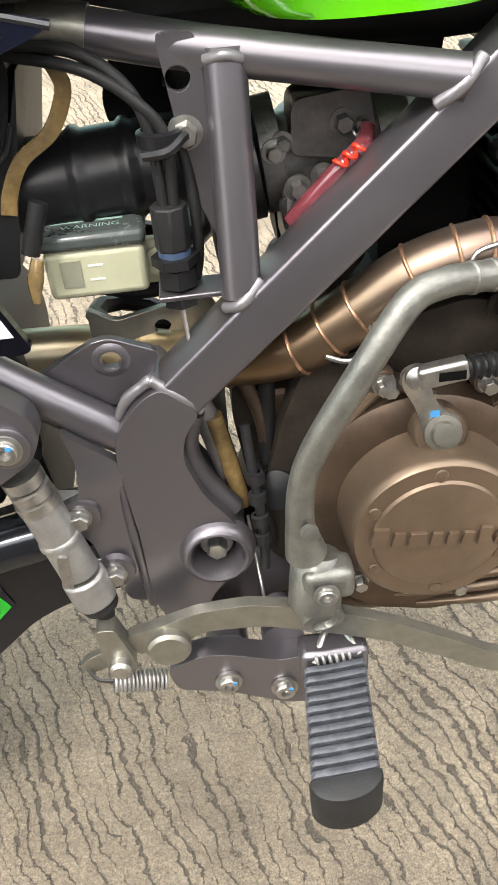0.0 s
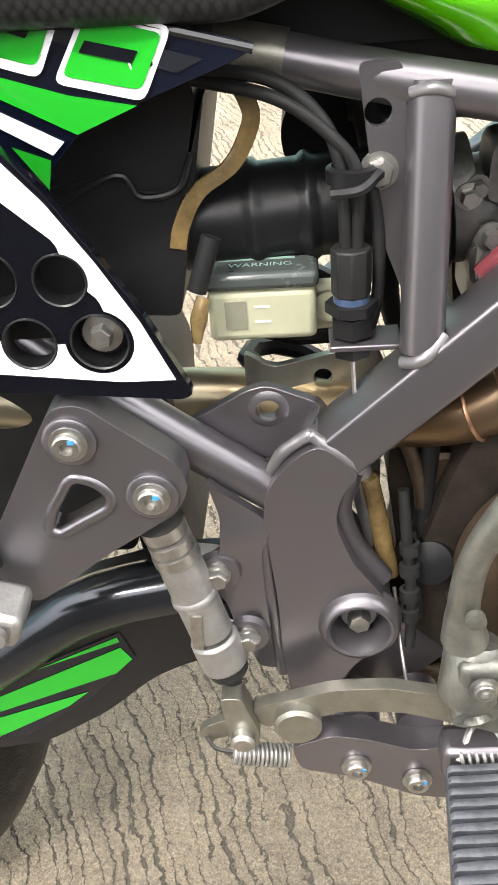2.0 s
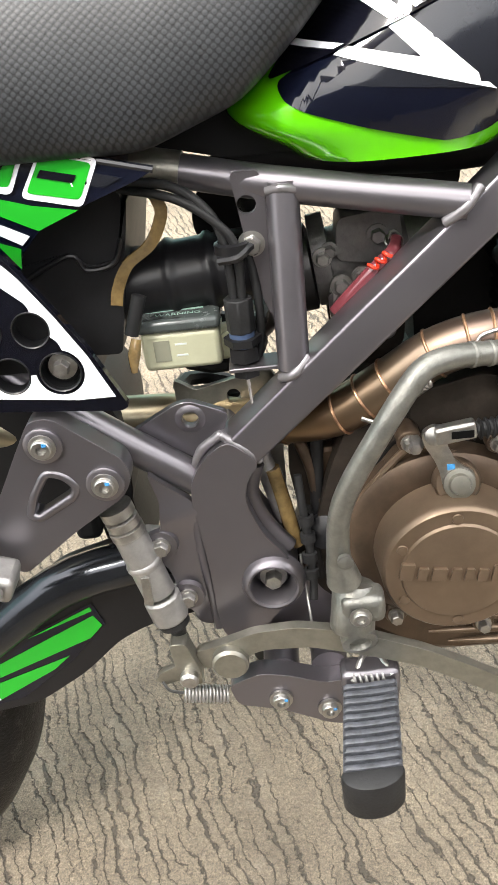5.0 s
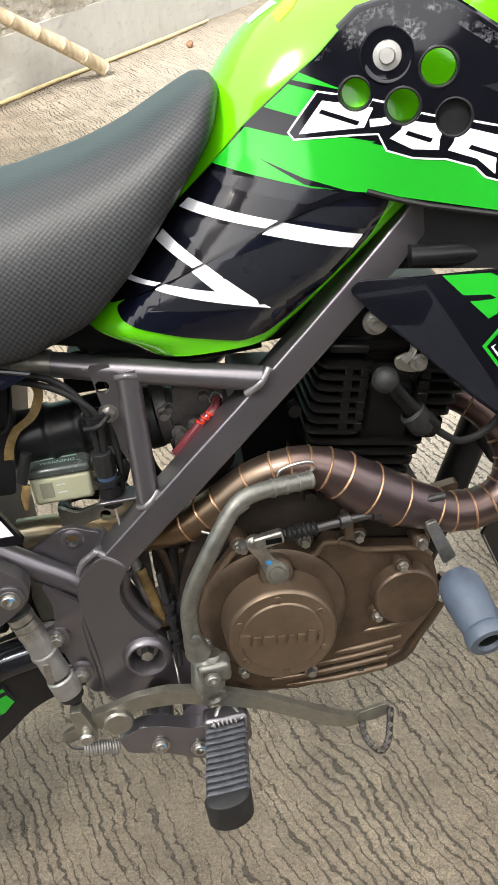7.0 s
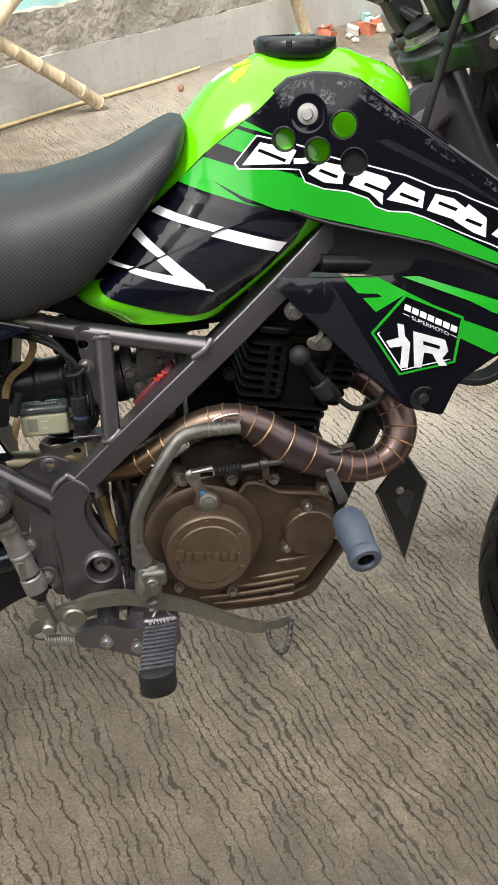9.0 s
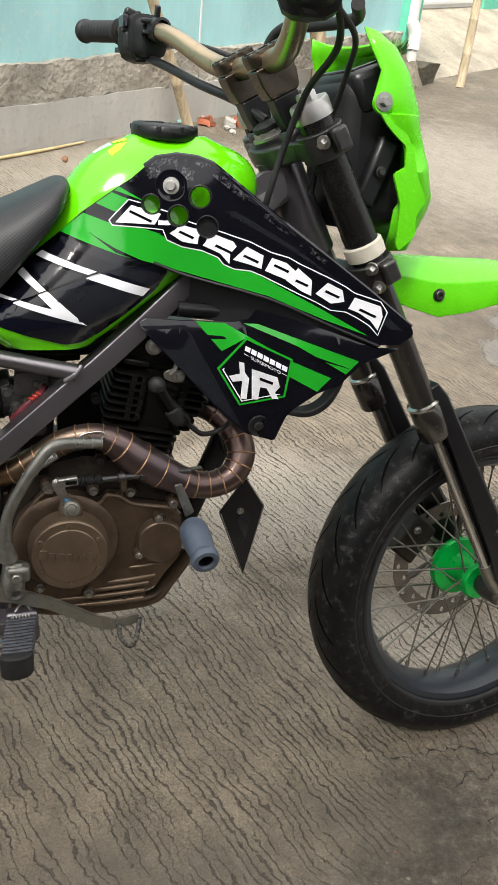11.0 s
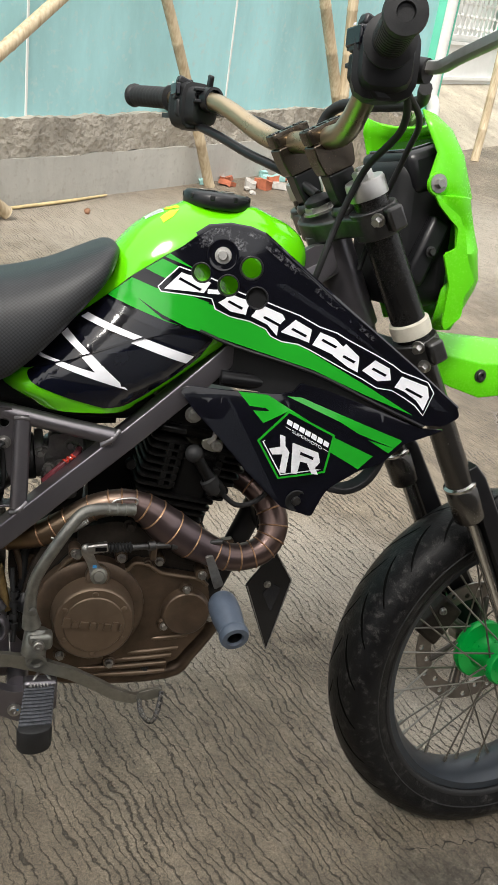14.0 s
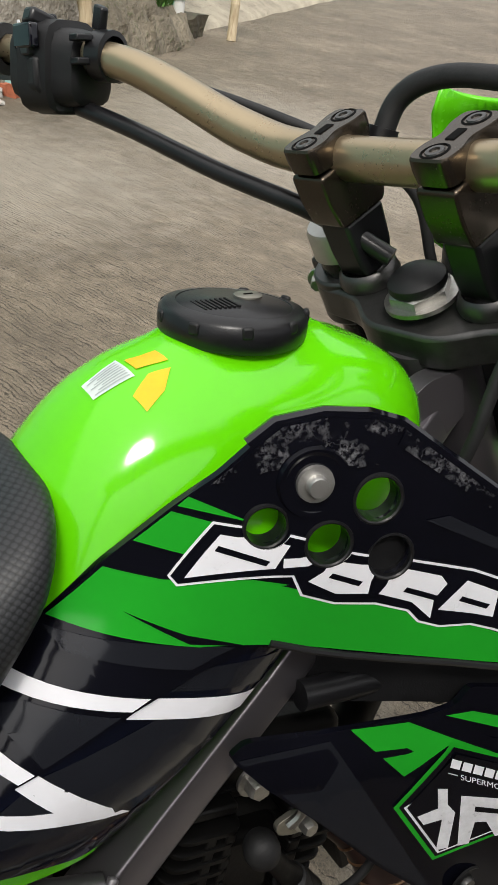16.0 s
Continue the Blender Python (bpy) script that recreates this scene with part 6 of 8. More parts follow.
part("cross_tube", tube([(0.27, -0.086, 0.762), (0.3334, -0.09, 0.757), (0.3674, -0.092, 0.748), (0.386, -0.092, 0.733), (0.392, -0.08, 0.715)], 0.0095, 18), PLASTIC_M, bike, "glossy black breather hose")
part("hose_clip", tube([(0.343, -0.1, 0.764), (0.35, -0.102, 0.752), (0.349, -0.097, 0.741)], 0.0016, 8), STEEL_M, bike, "steel hose clip")

# ---- seat ----
SXs = [-0.55, -0.40, -0.25, -0.15, -0.04, 0.02, 0.06, 0.10, 0.125, 0.137, 0.143]
SZT = [0.94, 0.90, 0.868, 0.855, 0.856, 0.868, 0.880, 0.899, 0.910, 0.909, 0.902]
SZL = [0.79, 0.765, 0.745, 0.735, 0.731, 0.752, 0.787, 0.834, 0.862, 0.878, 0.890]
SHW = [0.12, 0.128, 0.128, 0.124, 0.118, 0.113, 0.106, 0.096, 0.085, 0.068, 0.035]
rings = []
for x in list(np.linspace(-0.55, 0.125, 46)) + [0.130, 0.134, 0.138, 0.141, 0.143]:
    zt, zl, hw = interp(x, SXs, SZT), interp(x, SXs, SZL), interp(x, SXs, SHW)
    ring = []
    for u, v in ((0, 0.1), (-0.6, 0.02), (-0.88, 0), (-0.97, 0.06), (-1, 0.2), (-0.985, 0.4), (-0.93, 0.62), (-0.82, 0.82), (-0.66, 0.94), (-0.45, 0.99), (-0.2, 1), (0, 1), (0.2, 1), (0.45, 0.99), (0.66, 0.94), (0.82, 0.82), (0.93, 0.62), (0.985, 0.4), (1, 0.2), (0.97, 0.06), (0.88, 0), (0.6, 0.02)):
        ring.append((x - 0.02 * (1 - v) * 0.3, u * hw, zl + (zt - zl) * v))
    rings.append(ring)
seat = part("seat", loft(rings), SEAT_M, bike, "grey-black dotted vinyl seat", smooth=60)
ss = seat.modifiers.new("soft", "SUBSURF")
ss.levels = ss.render_levels = 1

# ---- tail panels ----
tail_y = lambda x, z: -0.1 - 0.10 * (x + 0.04) * 0.3 - 0.02 * math.sin(max(0, min(1, (0.76 - z) / 0.09)) * 3.1) * 0.4
out = rounded([(-0.36, 0.815), (-0.129, 0.7475), (-0.082, 0.735), (-0.040, 0.7245), (-0.051, 0.7195), (-0.09, 0.7065), (-0.114, 0.6965), (-0.13, 0.681), (-0.133, 0.670), (-0.151, 0.692), (-0.18, 0.716), (-0.36, 0.78)], 0.004, 3)
tail = part("tail_panel", panel(out, [], tail_y, 0.004, 0.02), NAVY_M, bike, "navy black tail panel with green stripes", bevel=0.001)
part("tail_edge", tube([(x, tail_y(x, z) + 0.001, z) for x, z in ((-0.20, 0.768), (-0.129, 0.7475), (-0.082, 0.735), (-0.041, 0.7243))], 0.0022, 8, 3), GREYDECAL_M, tail, "worn panel edge")
LD = lambda n_, o, m, lift: decal(n_, o, tail_y, m, tail, lift, (), "", 0.03)
LD("green_stripe", [(-0.24, 0.752), (-0.115, 0.712), (-0.088, 0.7065), (-0.1145, 0.6965), (-0.17, 0.727), (-0.24, 0.75)], DECALG_M, 0.0008)
LD("white_stripe", [(-0.24, 0.755), (-0.171, 0.7225), (-0.1205, 0.694), (-0.1265, 0.6885), (-0.172, 0.7175), (-0.24, 0.748)], WHITE_M, 0.001)
LD("green_stripe", [(-0.143, 0.693), (-0.128, 0.6865), (-0.132, 0.673)], DECALG_M, 0.001)
LD("grey_stripe", [(-0.2, 0.757), (-0.15, 0.748), (-0.06, 0.722), (-0.071, 0.7175), (-0.15, 0.7415)], GREYDECAL_M, 0.0007)
for k, (x0, x1) in enumerate(((-0.215, -0.19), (-0.18, -0.155), (-0.148, -0.119), (-0.114, -0.079))):
    zc = 0.735 - 0.30 * ((x0 + x1) / 2 + 0.12)
    LD("name_border", rounded([(x0 - 0.006, zc - 0.014 + 0.003), (x0 + 0.01, zc + 0.0145), (x1 + 0.008, zc + 0.006), (x1 - 0.006, zc - 0.02)], 0.004, 3), WHITE_M, 0.0013)
    LD("name_block", rounded([(x0 - 0.002, zc - 0.0105 + 0.002), (x0 + 0.0105, zc + 0.0115), (x1 + 0.004, zc + 0.004), (x1 - 0.0065, zc - 0.0155)], 0.003, 3), DECALG_M, 0.0016)
    LD("name_slot", [(x0 + 0.006, zc - 0.0005), (x0 + 0.009, zc + 0.0035), (x1 - 0.006, zc - 0.0015), (x1 - 0.009, zc - 0.0055)], GLOSS_M, 0.0019)
# pierced side cover
side_y = lambda x, z: -0.135 - 0.05 * (x + 0.1) * 0.2
PH = [(-0.155, 0.648, 0.0118), (-0.125, 0.6465, 0.0108), (-0.1435, 0.6185, 0.0112), (-0.113, 0.618, 0.0122)]
out = rounded([(-0.26, 0.775), (-0.161, 0.7205), (-0.141, 0.7025), (-0.125, 0.6825), (-0.109, 0.6565), (-0.094, 0.6315), (-0.079, 0.598), (-0.0755, 0.5905), (-0.081, 0.588), (-0.134, 0.593), (-0.26, 0.603)], 0.005, 3)
cover = part("side_cover", panel(out, [circle(*h) for h in PH], side_y, 0.006, 0.02), GLOSS_M, bike, "gloss black pierced side cover edged in white", bevel=0.0018)
# white edging, pierced with the cover
bm = fill([(-0.26, 0.786), (-0.2, 0.745), (-0.161, 0.7175), (-0.141, 0.6985), (-0.125, 0.679), (-0.109, 0.6535), (-0.0945, 0.627), (-0.0825, 0.5985), (-0.106, 0.5985), (-0.187, 0.608), (-0.26, 0.616), (-0.26, 0.632), (-0.187, 0.624), (-0.158, 0.621), (-0.131, 0.618), (-0.113, 0.6175), (-0.1, 0.6175), (-0.125, 0.664), (-0.15, 0.688), (-0.2, 0.712), (-0.26, 0.745)])
slice_up(bm, 0.0025)
for x, z, r in PH[:3] + [(-0.113, 0.618, 0.0138)]:
    gap = lambda p: math.hypot(p.x - x, p.z - z)
    bmesh.ops.delete(bm, geom=[f for f in bm.faces if gap(f.calc_center_median()) < r + 0.001], context="FACES")
    for v in [v for e in bm.edges if e.is_boundary for v in e.verts]:
        d = gap(v.co)
        if d < r + 0.003:
            v.co.x, v.co.z = x + (v.co.x - x) / d * (r + 0.001), z + (v.co.z - z) / d * (r + 0.001)
for v in bm.verts:
    v.co.y = side_y(v.co.x, v.co.z) - 0.0008
part("white_edge", bm, WHITE_M, cover)
for x, z, r in PH:
    part("hole_rim", lathe([(r - 0.0002, 0.010), (r - 0.0002, -0.0006), (r + 0.0005, -0.0012), (r + 0.0012, 0.0008)], (x, side_y(x, z), z), (0, 1, 0), 28), PLASTIC_M, cover)
part("cover_bolt", hexbolt((-0.1125, -0.128, 0.6195), OUT, 0.0052, 0.008, None, 1.7), STEEL_M, cover, "worn steel bolt in a recess")
part("bolt_seat", lathe([(0.0125, 0.0), (0.011, 0.011), (0, 0.012)], (-0.113, -0.135, 0.618), (0, 1, 0), 28), MATTE_M, cover)

# black plate added behind the cover holes to keep them dark
part("cover_backing", plate(rounded([(-0.19, 0.61), (-0.19, 0.665), (-0.13, 0.662), (-0.105, 0.61)], 0.006), -0.112, -0.109), MATTE_M, cover)

# ---- airbox and intake ----
out = rounded([(-0.16, 0.66), (-0.109, 0.670), (-0.1, 0.659), (-0.079, 0.662), (-0.075, 0.674), (-0.066, 0.702), (-0.088, 0.596), (-0.15, 0.60)], 0.005, 3)
air = part("airbox", plate(out, -0.065, 0.06), MATTE_M, bike, "matte black airbox", bevel=0.004)
part("airbox_wall", plate(rounded([(-0.19, 0.64), (-0.19, 0.735), (-0.078, 0.722), (-0.070, 0.70), (-0.082, 0.65)], 0.006), -0.062, 0.05), MATTE_M, air, bevel=0.003)
part("airbox_lip", tube([(-0.15, -0.066, 0.652), (-0.11, -0.067, 0.6685), (-0.1, -0.067, 0.658), (-0.082, -0.067, 0.6605), (-0.074, -0.067, 0.676)], 0.0018, 8, 5), PLASTIC_M, air)
pr = []
for k in range(40):
    t = k / 39
    pr.append((0.025 + (0.0022 if abs((t * 4.0) % 1 - 0.5) < 0.09 and 0.2 < t < 0.85 else 0), t * 0.105))
bm = lathe([(0, 0)] + pr + [(0, 0.105)], (-0.088, -0.035, 0.634), (0.99, 0.02, 0.06), 36)
part("intake_boot", bm, PLASTIC_M, bike, "black rubber intake boot with ribs")
part("inner_duct", tube([(0.0, 0.0, 0.69), (0.08, 0.0, 0.688), (0.15, 0.0, 0.69)], 0.02, 18), MATTE_M, air)
# carburettor
CARB_M = mat("dirty_carburettor_metal", (0.12, 0.115, 0.11), 0.45, 0.6, 0.4, 60, 0.0004, 260)
car = part("carburettor", lathe([(0, -0.05), (0.026, -0.05), (0.029, -0.045), (0.029, -0.03), (0.024, -0.028), (0.024, 0.02), (0.03, 0.024), (0.03, 0.034), (0.024, 0.038), (0.024, 0.055), (0, 0.055)], (0.075, -0.02, 0.632), (1, 0, 0.12), 28), CARB_M, bike, "sooty carburettor body")
part("clamp_ring", lathe([(0.0255, -0.008), (0.0305, -0.006), (0.0305, 0.006), (0.0255, 0.008)], (0.04, -0.02, 0.628), (1, 0, 0.12), 32), DARKSTEEL_M, car)
part("float_bowl", rbox((0.08, -0.02, 0.595), (0.045, 0.05, 0.04)), CAST_M, car, bevel=0.008, seg=3)
part("idle_screw", coil((0.086, -0.052, 0.632), (0.096, -0.062, 0.64), 0.004, 4, 0.0009), STEEL_M, car)
part("jet_cover", lathe([(0, 0), (0.008, 0), (0.008, 0.012), (0.005, 0.016), (0, 0.016)], (0.07, -0.045, 0.61), OUT, 20), CAST_M, car)
part("drain_union", tube([(0.06, -0.05, 0.628), (0.063, -0.055, 0.604)], 0.005, 12, 1, False), CAST_M, car)
part("red_hose", tube([(0.058, -0.070, 0.612), (0.072, -0.072, 0.627), (0.086, -0.072, 0.640), (0.097, -0.068, 0.648), (0.101, -0.058, 0.652)], 0.0048, 14), REDHOSE_M, car, "clear red fuel hose")
part("red_clip", coil((0.082, -0.078, 0.642), (0.094, -0.079, 0.651), 0.0027, 2.5, 0.0012), RED_M, car, "bent red wire clip")
for q, r_ in (((0.064, -0.058, 0.626), 0.005), ((0.068, -0.06, 0.613), 0.0065), ((0.078, -0.055, 0.630), 0.0045), ((0.058, -0.05, 0.648), 0.004), ((0.09, -0.05, 0.655), 0.005)):
    part("carb_screw", hexbolt(q, OUT, r_, 0.008), CARB_M, car)
part("carb_top", plate(rounded([(0.062, 0.640), (0.064, 0.668), (0.104, 0.672), (0.108, 0.645), (0.09, 0.636)], 0.006), -0.05, -0.02), CARB_M, car, bevel=0.003)
part("carb_flange", plate(rounded([(0.056, 0.60), (0.054, 0.62), (0.074, 0.622), (0.082, 0.60)], 0.005), -0.056, -0.03), CARB_M, car, bevel=0.003)
part("hose_clip", coil((0.098, -0.05, 0.648), (0.102, -0.055, 0.652), 0.006, 2, 0.0011), STEEL_M, car)

# ---- frame ----
sec = rounded([(-1, -0.8), (1, -0.8), (1, 0.8), (-1, 0.8)], 0.16, 3)
spar = part("main_spar", tube([(-0.024, -0.094, 0.524), (0.086, -0.090, 0.6205), (0.19, -0.0735, 0.706), (0.29, -0.060, 0.797), (0.36, -0.035, 0.868), (0.42, -0.012, 0.905)], 0.0165, 4, 3, True, None, sec), FRAME_M, bike, "graphite grey rectangular frame spar")
neck = part("neck_gusset", plate(rounded([(0.365, 0.911), (0.386, 0.927), (0.412, 0.932), (0.421, 0.899), (0.394, 0.875)], 0.005), -0.036, -0.02), FRAME_M, bike, "graphite grey steering neck gusset", bevel=0.003)
part("weld_bead", tube([(0.366, -0.0355, 0.9085), (0.38, -0.0365, 0.892), (0.394, -0.0355, 0.8765)], 0.003, 8), FRAME_M, neck)
box_ = rounded([(-0.0505, 0.515), (-0.040, 0.533), (-0.022, 0.5465), (-0.001, 0.5265), (-0.012, 0.514), (-0.015, 0.496), (-0.006, 0.469), (0.010, 0.446), (0.017, 0.43), (0.014, 0.412), (-0.006, 0.393), (-0.014, 0.378), (-0.044, 0.376), (-0.047, 0.40), (-0.0475, 0.446), (-0.052, 0.498)], 0.009, 5)
pv = part("pivot_plate", plate(box_, -0.1118, -0.06, [circle(-0.003, 0.4255, 0.0165, 36)]), FRAME_M, bike, "graphite grey swingarm pivot casting", bevel=0.0055, seg=4)
fl = rounded([(-0.0784, 0.5295), (-0.0734, 0.5065), (-0.0755, 0.4835), (-0.0845, 0.479), (-0.0872, 0.4685), (-0.0828, 0.459), (-0.0752, 0.4486), (-0.0722, 0.434), (-0.0745, 0.4235), (-0.0708, 0.413), (-0.0647, 0.4085), (-0.0608, 0.3947), (-0.044, 0.384), (-0.046, 0.49), (-0.0515, 0.5005)], 0.004, 4)
part("pivot_flange", panel(fl, [], lambda x, z: -0.1085 - 0.008 * math.sin(max(0, min(1, (-0.05 - x) / 0.03)) * math.pi / 2) - 0.003 * math.exp(-((z - 0.492) / 0.011) ** 2), 0.006, 0.005), FRAME_M, pv, "pressed steel flange", smooth=40, bevel=0.0015)
part("pressed_rib", tube([(-0.0525, -0.1075, 0.492), (-0.0515, -0.1085, 0.45), (-0.0478, -0.1085, 0.385)], 0.0034, 10), FRAME_M, pv)
part("curved_edge", tube([(-0.006, -0.096, 0.518), (-0.012, -0.096, 0.495), (-0.005, -0.096, 0.4695), (0.011, -0.096, 0.445)], 0.0065, 12), FRAME_M, pv)
part("pivot_boss", lathe([(0.024, 0.004), (0.0225, -0.002), (0.0205, -0.0062), (0.0185, -0.0072), (0.0168, -0.0062), (0.0158, -0.003), (0.0138, 0.014), (0.012, 0.0155), (0, 0.0155)], (-0.003, -0.1118, 0.4255), (0, 1, 0), 48), FRAME_M, pv)
part("pivot_bolt", hexbolt((-0.003, -0.1005, 0.4235), OUT, 0.0068, 0.011, None, 1.45), STEEL_M, pv, "steel swingarm pivot bolt")
part("lower_lug", plate(rounded([(-0.05, 0.372), (-0.008, 0.372), (0.03, 0.41), (0.06, 0.405), (0.055, 0.37), (0.02, 0.335), (-0.045, 0.33)], 0.006), -0.08, -0.06), FRAME_M, pv, bevel=0.003)
HT = part("seat_rail", tube([(-0.30, -0.06, 0.765), (-0.08, -0.062, 0.7235), (0.024, -0.074, 0.7015), (0.14, -0.095, 0.682)], 0.0108, 20, 4), FRAME_M, bike, "graphite grey round frame tube")
part("tube_socket", tube([(-0.06, -0.064, 0.720), (-0.03, -0.066, 0.7135)], 0.0118, 20, 1, False), ALU_M, HT)
part("upright_tube", tube([(0.031, -0.0785, 0.703), (0.0275, -0.099, 0.588)], 0.0104, 20, 1, False), FRAME_M, bike, "graphite grey round frame tube")
# filler plate added to make the gap below the seat dark
part("seat_gap_filler", plate(rounded([(-0.20, 0.735), (-0.20, 0.77), (0.0, 0.77), (0.05, 0.755), (0.055, 0.712), (0.0, 0.712), (-0.05, 0.725)], 0.006), -0.04, 0.04), MATTE_M, bike, "black plate added to darken the gap under the seat", bevel=0.003)
part("backbone_tube", tube([(0.0, -0.02, 0.715), (0.12, -0.02, 0.70), (0.2, -0.015, 0.70)], 0.016, 16), MATTE_M, bike)
part("rear_tube", tube([(-0.34, -0.085, 0.72), (-0.20, -0.097, 0.635), (-0.115, -0.1, 0.565), (-0.043, -0.097, 0.507)], 0.0118, 20, 4), FRAME_M, bike, "graphite grey round frame tube")
gs = rounded([(-0.1, 0.541), (-0.056, 0.565), (-0.046, 0.567), (-0.019, 0.555), (-0.03, 0.532), (-0.048, 0.523), (-0.06, 0.528), (-0.08, 0.528)], 0.006, 3)
gu = part("gusset", plate(gs, -0.089, -0.083, [circle(-0.0465, 0.5535, 0.0056, 20)]), FRAME_M, bike, "frame gusset with a hole", bevel=0.0008)
part("gusset_rim", lathe([(0.0056, 0.0), (0.0062, -0.0018), (0.0078, -0.0016), (0.0105, 0.0)], (-0.0465, -0.089, 0.5535), (0, 1, 0), 28), FRAME_M, gu)
part("gusset", plate(rounded([(0.018, 0.712), (0.0, 0.712), (0.004, 0.68), (0.009, 0.64), (0.02, 0.61), (0.026, 0.64)], 0.004), -0.082, -0.077, [circle(0.0085, 0.692, 0.006, 18)]), FRAME_M, bike, "frame gusset with a hole", bevel=0.0008)


def weld(pts, r=0.0036):
    path = curve3(pts, 16)
    rad = [r * (0.94 + 0.12 * noise.noise(p * 240)) for p in path]
    rad[0] = rad[-1] = r * 0.3
    return part("weld", tube(path, rad, 10, 1, False), WELD_M, spar, "lumpy weld bead", smooth=80)


weld([(-0.048, -0.100, 0.520), (-0.040, -0.104, 0.537), (-0.024, -0.105, 0.549)])
weld([(-0.027, -0.106, 0.549), (-0.012, -0.108, 0.537), (0.0, -0.106, 0.525)])
weld([(0.018, -0.101, 0.583), (0.027, -0.108, 0.588), (0.038, -0.101, 0.597)])
weld([(0.021, -0.083, 0.699), (0.031, -0.089, 0.7015), (0.041, -0.083, 0.697)], 0.003)
weld([(0.124, -0.099, 0.672), (0.136, -0.103, 0.681), (0.147, -0.097, 0.692)])
weld([(-0.058, -0.098, 0.508), (-0.047, -0.104, 0.507), (-0.043, -0.1, 0.516)], 0.003)
weld([(-0.045, -0.100, 0.505), (-0.047, -0.103, 0.495), (-0.05, -0.103, 0.49)], 0.003)
part("frame_bolt", hexbolt((0.009, -0.08, 0.6675), OUT, 0.006, 0.009), STEEL_M, bike, "zinc frame bolt")

# ---- engine ----
case = part("engine", plate(rounded([(0.045, 0.50), (0.06, 0.536), (0.10, 0.541), (0.15, 0.542), (0.189, 0.524), (0.24, 0.506), (0.274, 0.494), (0.284, 0.46), (0.28, 0.418), (0.252, 0.374), (0.231, 0.36), (0.230, 0.344), (0.184, 0.341), (0.134, 0.336), (0.07, 0.358), (0.028, 0.40), (0.03, 0.45)], 0.008, 4), -0.088, 0.09), GRIME_M, bike, "dark oily engine crankcase with bronze covers", bevel=0.006, seg=3)
sc = rounded([(0.056, 0.47), (0.066, 0.488), (0.09, 0.518), (0.104, 0.5285), (0.119, 0.521), (0.142, 0.512), (0.148, 0.505), (0.16, 0.503), (0.17, 0.508), (0.178, 0.517), (0.194, 0.512), (0.206, 0.503), (0.216, 0.499), (0.262, 0.491), (0.276, 0.48), (0.282, 0.446), (0.277, 0.412), (0.25, 0.378), (0.222, 0.368), (0.15, 0.362), (0.08, 0.38), (0.056, 0.42)], 0.005, 4)
cc = part("crankcase_cover", plate(sc, -0.104, -0.085), CASE_M, case, "dark bronze crankcase cover", bevel=0.004, seg=3)
part("cover_seam", plate([(x + (0.16 - x) * -0.018, z + (0.45 - z) * -0.018) for x, z in sc], -0.0905, -0.0885), BLOCK_M, case)
CC = Vector((0.124, -0.104, 0.4465))
cl = part("clutch_cover", lathe([(0.066, 0.006), (0.058, -0.001), (0.055, -0.004), (0.0535, -0.008), (0.0512, -0.034), (0.0505, -0.0375), (0.0485, -0.0395), (0.0388, -0.0396), (0.0376, -0.0414), (0.036, -0.0418), (0, -0.0422)], CC, (0, 1, 0), 72), BRONZE_M, case, "round bronze clutch cover with an embossed name bar")
part("cover_shoulder", lathe([(0.072, 0.01), (0.070, -0.004), (0.063, -0.009), (0.05, -0.009)], CC + Vector((-0.003, 0, 0.002)), (0, 1, 0), 60), CASE_M, case)
for k in range(6):
    a = math.pi / 2 + 2 * math.pi * k / 6
    part("cover_dimple", lathe([(0.0042, 0.0), (0.0036, -0.0016), (0.002, -0.0022), (0, -0.0022)], CC + Vector((math.cos(a) * 0.0425, -0.039, math.sin(a) * 0.0425)), (0, 1, 0), 14), BRONZE_M, cl)
# the maker's name as a row of plain raised blocks
x = -0.0405
for k, w in enumerate((0.0108, 0.0082, 0.0115, 0.0082, 0.0074, 0.0082, 0.0086, 0.0038)):
    h = 0.0128 if k in (0, 6) else 0.0096
    part("name_block", plate(rounded([(x, -0.0015), (x + 0.001, h - 0.0015), (x + w - 0.0006, h - 0.0015), (x + w - 0.0015, -0.0015)], 0.0012), -0.0022, 0.001), BRONZE_M, cl, "", Matrix.Translation(CC + Vector((0.0, -0.0422, -0.0035))) @ Matrix.Rotation(radians(7), 4, "Y"), bevel=0.0005)
    x += w + 0.0013
SCX = Vector((0.2475, -0.105, 0.4425))
sc2 = part("round_cover", lathe([(0.034, 0.004), (0.0325, -0.001), (0.0315, -0.010), (0.0305, -0.012), (0.029, -0.013), (0.0286, -0.0128), (0, -0.0128)], SCX, (0, 1, 0), 48), CASE_M, case, "small round side cover")
for a in (1.62, 3.75, -0.25):
    q = SCX + Vector((math.cos(a) * 0.0345, 0.0, math.sin(a) * 0.0345))
    part("cover_ear", lathe([(0.0085, 0.004), (0.0085, -0.006), (0.0075, -0.0075), (0, -0.0075)], q, (0, 1, 0), 20), CASE_M, sc2)
    part("cover_bolt", hexbolt(q + Vector((0, -0.0075, 0)), OUT, 0.0042, 0.006, None, 1.3), STEEL_M, sc2)
for bx, bz in ((0.099, 0.529), (0.158, 0.522), (0.207, 0.517), (0.266, 0.496), (0.056, 0.425), (0.085, 0.381), (0.15, 0.366)):
    part("case_boss", lathe([(0.0085, 0.012), (0.0085, -0.008), (0.0075, -0.0095), (0, -0.0095)], (bx, -0.098, bz), (0, 1, 0), 18), CASE_M, cc)
    part("case_bolt", hexbolt((bx, -0.1075, bz), OUT, 0.0048, 0.008, None, 1.25), STEEL_M, cc)
